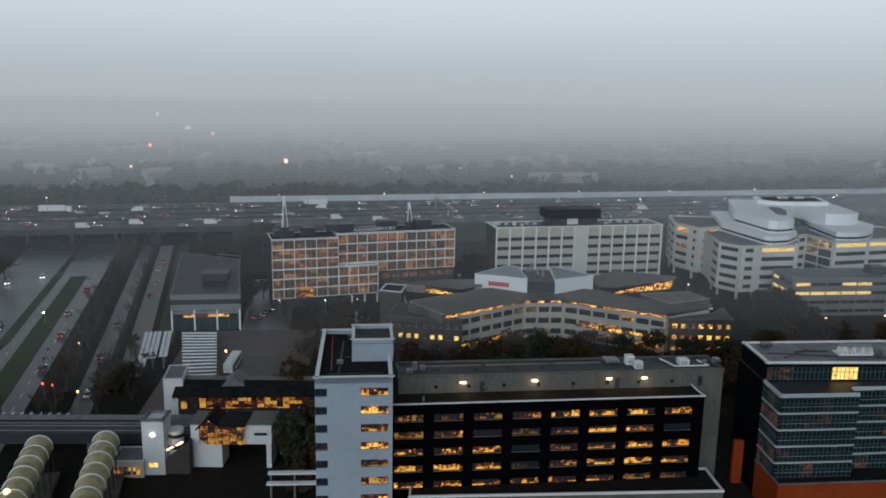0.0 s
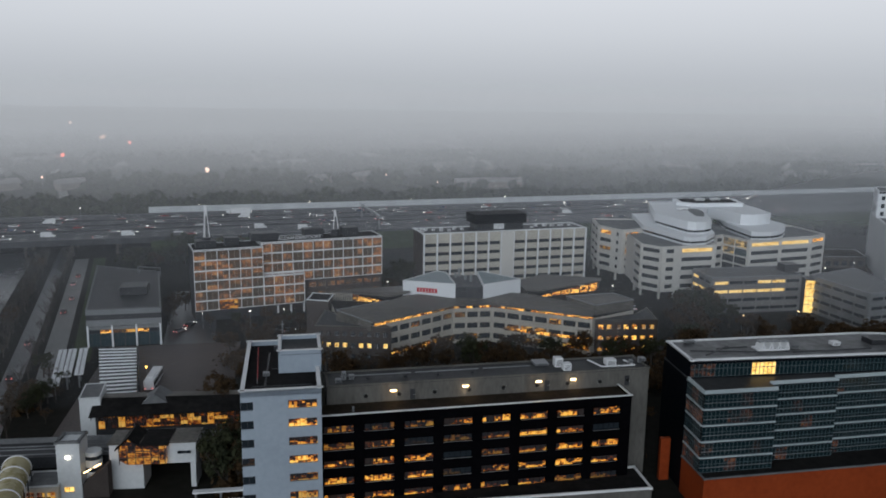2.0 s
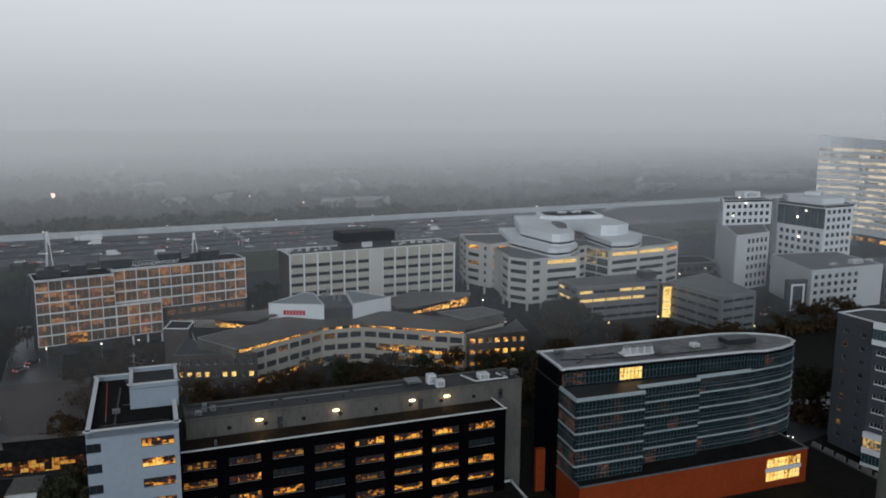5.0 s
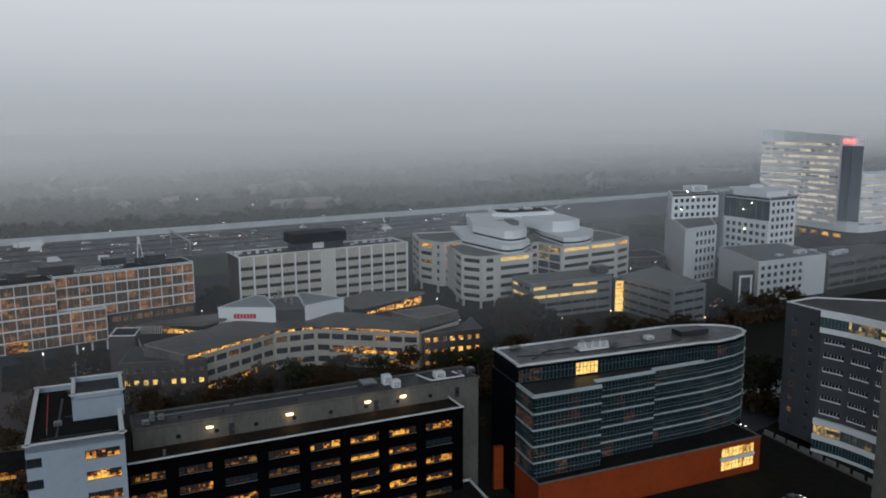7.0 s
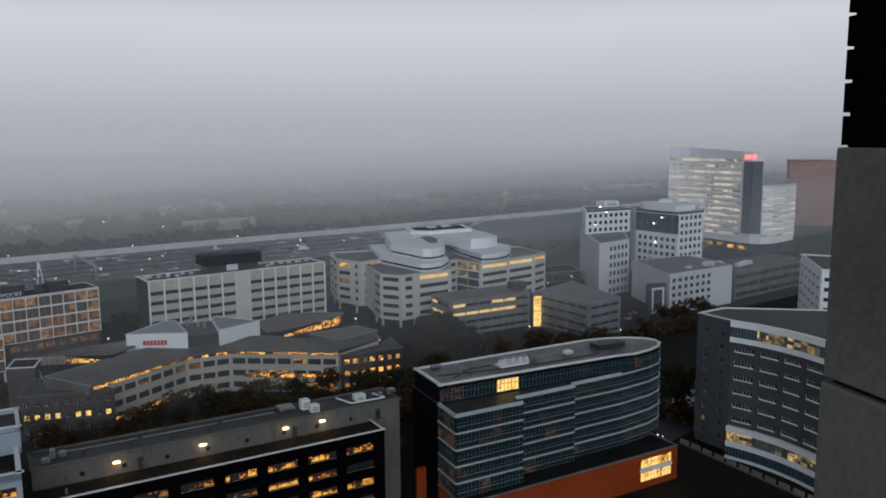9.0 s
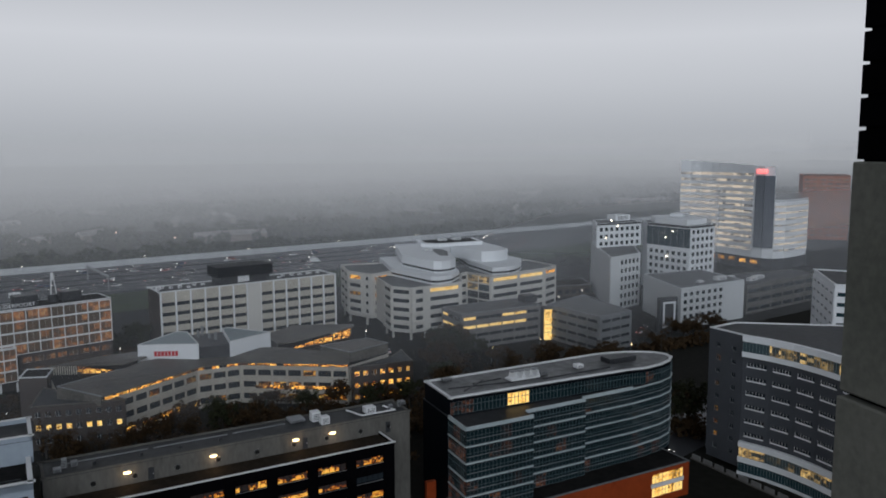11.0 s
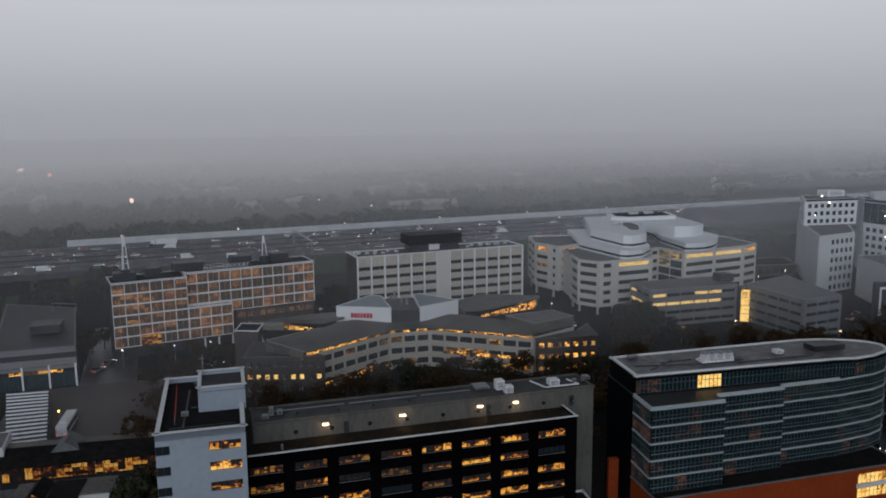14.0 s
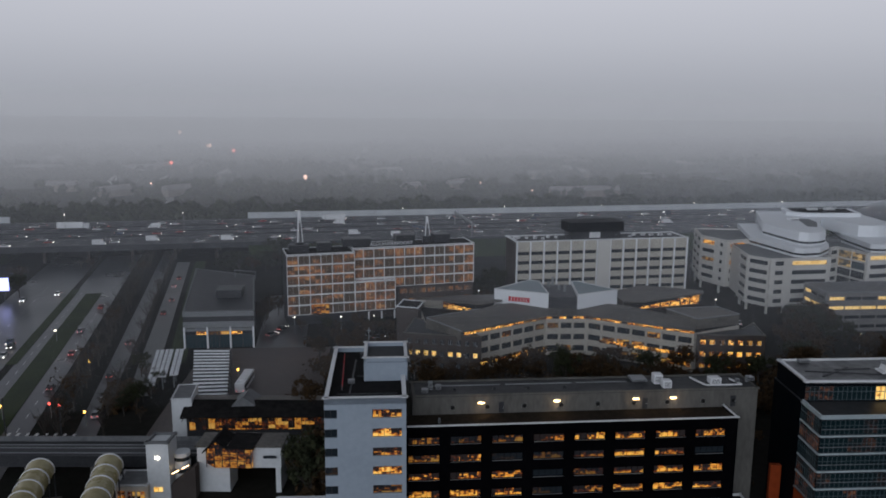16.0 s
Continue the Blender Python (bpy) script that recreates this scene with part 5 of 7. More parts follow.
part("roof_screen", bm, M["white"], curved)
bm = bmesh.new()
prism(bm, arc[9:] + [(x * 1.05, y * 1.05) for x, y in reversed(arc[9:])], 7.6, 42.4)
part("wing", bm, M["white"], curved)
bm = bmesh.new()
prism(bm, [(x * 1.008, y * 1.008) for x, y in arc] + [(x * 1.045, y * 1.045) for x, y in reversed(arc)], 0, 7.6)
part("base", bm, M["dim_metal"], curved)
for k in range(7):
    a, b = arc[k], arc[k + 1]
    facade(curved, a, b, 10.6, 13, 3.85, 1.2, 3.0, 1, 0.3, M["white"], M["white"], M["lit_abb"], deep=0.3, margin=0.0, mullions=7, top=0.4)
for k in range(9, 12):
    facade(curved, arc[k], arc[k + 1], 10.6, 8, 3.85, 1.4, 2.6, 1, 0.2, M["white"], M["white"], M["lit_abb"], deep=0.3, margin=0.0, mullions=4, top=1.0)
bm = bmesh.new()
wallbox(bm, along(arc[7], arc[8], 1.8), arc[8], 14.2, 58.6, 0.6, out=0.3)
wallbox(bm, arc[8], along(arc[8], arc[9], 6.0), 14.2, 58.6, 0.6, out=0.3)
part("end_panel", bm, surface("slate_panel", (0.10, 0.115, 0.14), (0.15, 0.165, 0.19), 0.4), curved, "large dark slate end panel")
logo = thing("roof_sign", (*arc[8], 63), "glowing red sign as a plain bar near the tower top", "sign")
bm = bmesh.new()
for k in range(3):
    wallbox(bm, along(arc[7], arc[8], 2.0 + k * 2.6), along(arc[7], arc[8], 4.3 + k * 2.6), 60.0, 62.4, 0.4, out=0.5)
part("bar", bm, M["glow_sign"], logo)
for k in range(0, 8):
    p = along(arc[k], arc[k + 1], 2.0, 0.2)
    piece("window", window_mesh(5.0, 2.4, M["dim_metal"], M["lit_zad"], 3), curved, at(p.x * 1.007, p.y * 1.007, 4.5, math.degrees(math.atan2(arc[k + 1][1] - arc[k][1], arc[k + 1][0] - arc[k][0]))))

# ---- far red brick tower ----
rt = [(540, 483), (566, 459), (595, 490), (570, 514)]
red = block("red_tower", rt, 0, 52, M["redbrick"], "tall red brick housing tower fading into the mist")
facade(red, rt[0], rt[1], 2, 15, 3.25, 0.9, 2.4, 6, 1.4, M["redbrick"], M["white"], M["lit_alex"], deep=0.3, margin=0.5)
roof_of(red, rt, 52.2, M["roof"], M["redbrick"])

# ---- dark curved office ----
DL, DC = (135.2, 146.3), (136.3, 136.5)
darc = [DC]
for k in range(1, 9):
    s = k / 8
    darc.append((136.3 + 22 * s * (1 - s) ** 1.6, 136.5 - 46 * s))
DZ = 33.0
dpts = [DL, *darc, (172, 96), (172, 130), (144.5, 148.0)]
dk = block("dark_office", dpts, 1.5, DZ - 0.4, M["dark"], "dark brick office with curved white bands and lit storeys")
facade(dk, DL, DC, 3.0, 9, 3.1, 1.0, 2.1, 2, 3.3, M["dark"], M["steel"], M["lit_few"], deep=0.3, margin=0.4, mullions=1, top=2.0)
for k in range(8):
    a, b = darc[k], darc[k + 1]
    turn = math.degrees(math.atan2(b[1] - a[1], b[0] - a[0]))
    facade(dk, a, b, 8.4, 6, 3.3, 1.0, 2.0, 1, 1.2, M["dark"], M["trim"], M["glass"], deep=0.3, margin=0.2, mullions=5, sills=True, bar=0.1)
    for z, h, mat_ in ((29.4, 2.4, M["lit_part"]), (4.5, 2.3, M["lit_part"]), (0.9, 2.3, M["glass_tint"])):
        length = (Vector(b) - Vector(a)).length
        for j in range(2):
            p = along(a, b, (j + 0.5) * length / 2, 0.75)
            piece("window", window_mesh(length / 2, h, M["teal"], mat_, 3), dk, at(p.x, p.y, z + h / 2, turn))
for z, h, out in ((31.8, 1.4, 0.5), (28.2, 1.2, 0.5), (6.8, 1.3, 0.6), (3.2, 1.3, 0.6), (0.2, 0.7, 0.6)):
    bm = bmesh.new()
    inner = [(x - 0.05, y) for x, y in darc]
    outer = [tuple(along(darc[max(k - 1, 0)], darc[min(k + 1, 8)], 0, 0) * 0 + Vector(darc[k]) + Vector((-(out + 0.4) * 0.97, -(out + 0.4) * 0.2))) for k in range(9)]
    prism(bm, inner + outer[::-1], z, z + h)
    part("curved_band", bm, M["white"], dk)
roof_of(dk, dpts, DZ - 0.2, M["roof"], M["trim"], 0.35, 0.5)
ramp = thing("forecourt_wall", (128, 130, 0), "low pale panelled wall along a dark ramp", "wall")
for k in range(14):
    bm = bmesh.new()
    s = k / 14
    x, y = 133.4 + 3.4 * s, 146.5 - 50 * s
    box(bm, at(x - 1.0, y, 0, 94), 3.58, 0.3, 0.4)
    part("plinth", bm, M["concrete"], ramp)
    bm = bmesh.new()
    box(bm, at(x - 1.0, y, 0.4, 94), 2.5, 0.4, 1.0)
    part("panel", bm, M["concrete_road"], ramp)
wo = block("white_office", [(231.7, 201.0), (211.0, 175.0), (221.0, 166.0), (241.0, 190.0)], 0, 33.0, M["white"], "white office corner with teal ribbon windows")
facade(wo, (211.0, 175.0), (221.0, 166.0), 3, 9, 3.2, 1.0, 2.3, 1, 0.6, M["white"], M["white"], M["glass_tint"], deep=0.3)
facade(wo, (231.7, 201.0), (211.0, 175.0), 3, 9, 3.2, 1.0, 2.0, 5, 2.6, M["white"], M["white"], M["glass_tint"], deep=0.3)
facade(wo, (221.0, 166.0), (241.0, 190.0), 3, 9, 3.2, 1.0, 2.4, 3, 0.5, M["white"], M["teal"], M["glass_tint"], deep=0.3)
roof_of(wo, [(231.7, 201.0), (211.0, 175.0), (221.0, 166.0), (241.0, 190.0)], 33.0, M["roof"], M["white"])

# ---- concrete wall end and louvres beside the viewpoint ----
NX, NY = 16.2, 13.97
NB = (NX - 1.6, NY - 11.0)
near = thing("wall_end", (NX, NY, 0), "concrete panel wall end under black louvres, close by", "wall")
for z0, z1, out in ((52.0, 60.9, 0.08), (61.0, 70.0, 0.08), (70.12, 75.4, 0.0)):
    bm = bmesh.new()
    wallbox(bm, NB, (NX, NY), z0, z1, 1.6 + out, out=-out if False else 0.0)
    bmesh.ops.translate(bm, verts=bm.verts, vec=(-out, 0, 0))
    bmesh.ops.bevel(bm, geom=list(bm.edges), offset=0.04, segments=1, affect="EDGES")
    part("panel", bm, M["panel"], near)
bm = bmesh.new()
wallbox(bm, NB, (NX, NY - 0.12), 0.0, 100.0, 1.0, out=0.2)
part("core", bm, M["black"], near)
louvre_bm = bmesh.new()
wallbox(louvre_bm, NB, (NX + 0.1, NY), 0.05, 0.69, 0.25, out=0.05)
louvre_me = bpy.data.meshes.new("louvre")
louvre_bm.to_mesh(louvre_me)
louvre_bm.free()
louvre_me.materials.append(M["black"])
for k in range(34):
    piece("louvre", louvre_me, near, at(0, 0, 75.4 + k * 0.72))

# ---- station: viaduct, vaults, halls ----
viaduct = thing("rail_viaduct", (-80, 153, 0), "dark rail viaduct with parallel tracks and parapets", "viaduct")
VA, VB = (-150, 147.0), (-31, 150.5)
bm = bmesh.new()
wallbox(bm, VB, VA, 3.6, 5.0, 9.6)
part("deck", bm, M["dim_metal"], viaduct)
for k, (o_, h, mm) in enumerate(((0.0, 1.0, M["dim_metal"]), (9.3, 1.1, M["roof_grey"]))):
    bm = bmesh.new()
    wallbox(bm, VB, VA, 5.0, 5.0 + h, 0.3, out=o_)
    part("parapet", bm, mm, viaduct)
for o_ in (1.8, 3.3, 5.8, 7.3):
    bm = bmesh.new()
    wallbox(bm, VB, VA, 5.0, 5.2, 0.16, out=o_)
    part("track_rail", bm, M["steel"], viaduct)
for x in range(-146, -40, 12):
    bm = bmesh.new()
    box(bm, at(x, 152, 0, 2), 1.2, 6.5, 3.7)
    part("pier", bm, M["concrete"], viaduct)


def vault(a, b, z, rad):
    """A barrel-vaulted platform roof from a to b, with pale hoops."""
    a, b = Vector((*a, z)), Vector((*b, z))
    ob = thing("platform_vault", (a.x, a.y, 0), "yellowish glazed barrel vault over a platform, with white hoops", "platform roof", "platform vaults")
    u = (b - a).normalized()
    side = u.cross(Vector((0, 0, 1)))
    length = (b - a).length
    angs = np.linspace(-0.25, math.pi + 0.25, 15)
    n = int(length / 4.4)
    for k in range(n):
        bm = bmesh.new()
        r0 = [bm.verts.new(a + u * (k * length / n) + side * (rad * math.cos(t)) + Vector((0, 0, rad * math.sin(t)))) for t in angs]
        r1 = [bm.verts.new(a + u * ((k + 1) * length / n) + side * (rad * math.cos(t)) + Vector((0, 0, rad * math.sin(t)))) for t in angs]
        for i in range(len(angs) - 1):
            bm.faces.new((r0[i], r0[i + 1], r1[i + 1], r1[i]))
        part("glazing", bm, M["vault"], ob, smooth=True)
        bm = bmesh.new()
        p0 = a + u * (k * length / n)
        ring = []
        for t in angs:
            ring.append([bm.verts.new(p0 + u * du + side * (rr * math.cos(t)) + Vector((0, 0, rr * math.sin(t)))) for du, rr in ((-0.14, rad - 0.05), (-0.14, rad + 0.16), (0.14, rad + 0.16), (0.14, rad - 0.05))])
        for q0, q1 in zip(ring, ring[1:]):
            for i in range(4):
                bm.faces.new((q0[i], q0[(i + 1) % 4], q1[(i + 1) % 4], q1[i]))
        part("hoop", bm, M["trim"], ob)
    for k in range(n + 1):
        p0 = a + u * (k * length / n)
        for sgn in (-1, 1):
            q = p0 + side * sgn * (rad - 0.1)
            bm = bmesh.new()
            box(bm, at(q.x, q.y, 1.0), 0.2, 0.2, z - 1.2)
            part("post", bm, M["dim_metal"], ob)
    bm = bmesh.new()
    lo = [bm.verts.new(p) for p in (a + side * (rad + 1), a - side * (rad + 1), b - side * (rad + 1), b + side * (rad + 1))]
    for v in lo:
        v.co.z = 1.0
    hi = [bm.verts.new((v.co.x, v.co.y, 0)) for v in lo]
    bm.faces.new(lo)
    for i in range(4):
        bm.faces.new((lo[i], lo[(i + 1) % 4], hi[(i + 1) % 4], hi[i]))
    part("platform", bm, M["concrete"], ob)
    return ob


vault((-80.5, 141.0), (-69.0, 98.0), 6.6, 2.5)
vault((-68.2, 143.5), (-56.5, 98.0), 6.6, 2.5)
lamp_in = thing("platform_lamp", (-74.6, 118.5, 9), "bright warm lamp under the vault glazing", "lamp")
bm = bmesh.new()
bmesh.ops.create_uvsphere(bm, u_segments=10, v_segments=8, radius=0.55, matrix=at(-74.9, 118.6, 9.1))
part("bulb", bm, M["glow_warm"], lamp_in)
for x, y, t_ in ((-75, 124, 80), (-62.5, 128, 80), (-86, 124, 80)):
    strip("track_bed", (x, y), (-0.25, 1), -30, 18, -2.2, 2.2, 0.15, M["roof_dark"], "dark ballast of the railway")

# lift tower, stairs, white hall
lift = block("lift_tower", [(-59.3, 142.2), (-55.0, 142.4), (-55.0, 147.0), (-59.3, 147.0)], 0, 11.6, M["pale"], "white lift tower with a lit sign and small windows")
bm = bmesh.new()
edge_trim(bm, [(-59.3, 142.2), (-55.0, 142.4), (-55.0, 147.0), (-59.3, 147.0)], 11.6, 0.5, 0.5)
part("coping", bm, M["roof_grey"], lift)
piece("window", window_mesh(1.8, 1.0, M["dim_metal"], M["lit_strong"], 1), lift, at(-57.3, 142.25, 2.2, 2))
bm = bmesh.new()
bmesh.ops.create_uvsphere(bm, u_segments=12, v_segments=8, radius=0.5, matrix=at(-57.2, 142.1, 8.8) @ Matrix.Diagonal((1, 0.25, 0.55, 1)))
part("round_lamp", bm, M["glow_white"], lift)
rnd = thing("round_stair", (-53.2, 144, 0), "white round stair drum with dark slots", "stair")
bm = bmesh.new()
bmesh.ops.create_cone(bm, cap_ends=True, segments=24, radius1=1.6, radius2=1.6, depth=7.0, matrix=at(-53.4, 145.5, 4.9))
part("drum", bm, M["pale"], rnd, smooth=False)
for z in (4.8, 7.2):
    bm = bmesh.new()
    bmesh.ops.create_cone(bm, cap_ends=False, segments=24, radius1=1.63, radius2=1.63, depth=0.8, matrix=at(-53.4, 145.5, z))
    part("slot", bm, M["glass"], rnd)
bm = bmesh.new()
box(bm, at(-53.4, 145.5, 0), 3.0, 2.6, 1.4)
part("base", bm, M["pale"], rnd)
steps = thing("lit_stair_flight", (-50, 143, 0), "covered stair flight with warm lamps", "stair")
for k in range(16):
    bm = bmesh.new()
    box(bm, at(-55.0 + k * 0.36, 142.6, 0), 0.355, 2.4, 2.2 + k * 0.3)
    part("step", bm, M["brick"], steps)
for k in range(2):
    bm = bmesh.new()
    box(bm, at(-53.2 + k * 2.0, 141.3, 5.6 + k * 1.1) @ Matrix.Rotation(radians(-28), 4, "Y"), 1.5, 0.12, 0.16)
    part("tube_lamp", bm, M["glow_warm"], steps)
hall = block("station_hall", [(-49.6, 143.2), (-33.0, 143.6), (-33.0, 149.5), (-49.6, 149.0)], 5.2, 9.6, M["pale"], "white station hall with a gabled lit oriel window")
for lx, lw in ((-46.4, 6.2), (-33.6, 1.0)):
    bm = bmesh.new()
    box(bm, at(lx, 146.1, 0), lw, 5.4, 5.3)
    part("leg", bm, M["pale"], hall)
bm = bmesh.new()
prism(bm, [(-49.9, 142.8), (-32.6, 143.2), (-32.6, 150), (-49.9, 149.6)], 9.6, 9.9)
part("roof", bm, M["zinc"], hall)
ori = thing("oriel", (-43.5, 142.5, 6), "gabled oriel window glowing warm in the white hall", "window")
bm = bmesh.new()
xs = [(-47.6, 6.6), (-46.0, 5.6), (-38.6, 5.6), (-38.6, 9.4), (-43.6, 9.4), (-45.6, 10.9), (-47.6, 9.2)]
f0 = [bm.verts.new((x, 142.4, z)) for x, z in xs]
f1 = [bm.verts.new((x, 143.6, z)) for x, z in xs]
bm.faces.new(f0)
for i in range(len(xs)):
    bm.faces.new((f0[i], f0[(i + 1) % len(xs)], f1[(i + 1) % len(xs)], f1[i]))
part("glazing", bm, M["lit_oriel"], ori)
bm = bmesh.new()
for x in (-47.5, -46, -44.4, -42.9, -41.4, -40, -38.7):
    box(bm, at(x, 142.35, 5.7), 0.14, 0.16, 3.6)
for z in (7.0, 8.3):
    box(bm, at(-43.0, 142.35, z), 8.8, 0.14, 0.12)
part("mullion", bm, M["dim_metal"], ori)
shed_roof(ori, [(-48.2, 141.9), (-45.6, 141.9), (-45.6, 149), (-48.2, 149)], [9.0, 11.4, 11.4, 9.0], 0.3, M["roof_dark"])
shed_roof(ori, [(-45.6, 141.9), (-43.4, 141.9), (-43.4, 149), (-45.6, 149)], [11.4, 9.8, 9.8, 11.4], 0.3, M["roof_dark"])
shed_roof(ori, [(-43.4, 141.9), (-38.0, 141.9), (-38.0, 149), (-43.4, 149)], [9.9, 9.9, 10.2, 10.2], 0.3, M["roof_dark"])
piece("window", window_mesh(2.6, 0.6, M["dim_metal"], M["glass"], 1), hall, at(-35.2, 143.3, 7.6, 1))
kiosk = block("kiosk", [(-63.8, 134.5), (-57.5, 134.8), (-58.0, 141.5), (-64.5, 141.2)], 0, 3.4, M["beige"], "small kiosk with white-framed lit shop windows")
roof_of(kiosk, [(-63.8, 134.5), (-57.5, 134.8), (-58.0, 141.5), (-64.5, 141.2)], 3.5, M["roof_grey"], M["pale"], 0.25, 0.4)
for k in range(3):
    piece("window", window_mesh(1.5, 1.9, M["trim"], M["lit_hall"], 1, True), kiosk, at(-62.6 + k * 1.9, 134.5, 1.6, 2.5))
for ob_, dx_, dy_ in ((lift, -1.2, 0.6), (rnd, -1.6, 1.4), (steps, -1.9, 2.0), (hall, -2.2, 3.2), (ori, -2.2, 3.2), (kiosk, -2.6, 6.8)):
    ob_.location += Vector((dx_, dy_, 0))
concourse = block("concourse", [(-62.0, 170.0), (-30.0, 172.0), (-30.0, 178.5), (-63.5, 178.0)], 0, 6.6, M["dim_metal"], "long dark-roofed concourse with a glowing glass front")
for k in range(16):
    piece("window", window_mesh(1.9, 2.8, M["dim_metal"], M["lit_hall"], 1, True), concourse, at(-60.4 + k * 1.95, 169.98 + k * 0.122, 4.3, 3.6))
shed_roof(concourse, [(-63.0, 168.6), (-29.5, 170.6), (-29.5, 175.5), (-63.5, 175)], [6.4, 6.4, 8.4, 8.4], 0.3, M["roof_dark"])
shed_roof(concourse, [(-63.5, 175), (-29.5, 175.5), (-29.5, 180), (-64, 179.5)], [8.4, 8.4, 7.8, 7.8], 0.3, M["zinc"])
bm = bmesh.new()
gf = [bm.verts.new(q) for q in ((-53.0, 172.6, 7.2), (-46.2, 173.0, 7.2), (-49.6, 172.8, 9.9))]
gb = [bm.verts.new(q) for q in ((-53.0, 178.6, 7.6), (-46.2, 179.0, 7.6), (-49.6, 178.8, 9.9))]
bm.faces.new(gf)
bm.faces.new(gb)
for i in range(3):
    bm.faces.new((gf[i], gf[(i + 1) % 3], gb[(i + 1) % 3], gb[i]))
part("gable", bm, M["roof_grey"], concourse, "pale metal gable on the dark roof")
bm = bmesh.new()
for k in range(30):
    x = -62.5 + k * 1.12
    box(bm, at(x, 170.4 + k * 0.066, 6.45) @ Matrix.Rotation(radians(23), 4, "X"), 0.12, 4.4, 0.16)
part("roof_seam", bm, M["dim_metal"], concourse)
wing = block("station_wing", [(-66.0, 172.0), (-61.5, 172.5), (-63, 182), (-67.5, 181.5)], 0, 9.4, M["pale"], "white boxy end of the station concourse")
roof_of(wing, [(-66.0, 172.0), (-61.5, 172.5), (-63, 182), (-67.5, 181.5)], 9.4, M["roof_grey"], M["pale"], 0.2, 0.3)
bm = bmesh.new()
wallbox(bm, (-63, 160.5), (-31, 162.5), 4.9, 5.2, 6)
tagged(part("station_deck", bm, M["roof_grey"]), "grey deck between viaduct and concourse", "deck", kind="structure")

# striped shed, shelters
shed = thing("bicycle_shed", (-68, 207, 0), "long shed roof with white corrugated stripes", "shed")
SA, SB, SC, SD = Vector((-79.0, 227.4)), Vector((-68.4, 227.8)), Vector((-57.6, 187.2)), Vector((-65.8, 185.8))
bm = bmesh.new()
prism(bm, [tuple(SD), tuple(SC), tuple(SB), tuple(SA)], 3.2, 3.7)
part("deck", bm, M["dim_metal"], shed)
for k in range(15):
    s = (k + 0.5) / 15
    bm = bmesh.new()
    a, b = SD.lerp(SA, s), SC.lerp(SB, s)
    wallbox(bm, a, b, 3.7, 4.0, 0.5)
    part("ridge", bm, M["white"], shed)
bm = bmesh.new()
for s in np.linspace(0.03, 0.97, 8):
    for a, b in ((SD, SA), (SC, SB)):
        p = a.lerp(b, s)
        box(bm, at(p.x * 0.995, p.y, 0), 0.25, 0.25, 3.3)
part("post", bm, M["steel"], shed)


def shelter(a, b, w, z):
    """A pale flat bus shelter roof on posts, from a to b."""
    ob = thing("bus_shelter", (*a, 0), "long pale flat shelter roof at the bus stops", "bus shelter", "bus shelters")
    a, b = Vector(a), Vector(b)
    n = 4
    for k in range(n):
        bm = bmesh.new()
        wallbox(bm, a.lerp(b, k / n + 0.01), a.lerp(b, (k + 1) / n - 0.01), z, z + 0.35, w, out=-w / 2)
        part("roof_panel", bm, M["white"], ob)
    bm = bmesh.new()
    wallbox(bm, a, b, z + 0.35, z + 0.5, 0.3, out=-0.15)
    part("gutter", bm, M["steel"], ob)
    for k in range(n + 1):
        bm = bmesh.new()
        p = a.lerp(b, min(0.97, max(0.03, k / n)))
        box(bm, at(p.x, p.y, 0), 0.3, 0.3, z)
        part("post", bm, M["steel"], ob)


shelter((-80.4, 196.0), (-88.8, 226.5), 2.2, 3.6)
shelter((-79.8, 203.0), (-86.2, 227.0), 2.2, 3.6)
shelter((-77.2, 204.5), (-83.3, 227.5), 2.2, 3.6)

# ---- trees ----
rng = random.Random(7)


def limb(bm, p0, p1, r0, r1, sides=5):
    ax = (p1 - p0).normalized()
    e1 = ax.orthogonal().normalized()
    e2 = ax.cross(e1)
    a = [bm.verts.new(p0 + (e1 * math.cos(t) + e2 * math.sin(t)) * r0) for t in np.linspace(0, 2 * math.pi, sides, endpoint=False)]
    b = [bm.verts.new(p1 + (e1 * math.cos(t) + e2 * math.sin(t)) * r1) for t in np.linspace(0, 2 * math.pi, sides, endpoint=False)]
    for i in range(sides):
        bm.faces.new((a[i], a[(i + 1) % sides], b[(i + 1) % sides], b[i]))


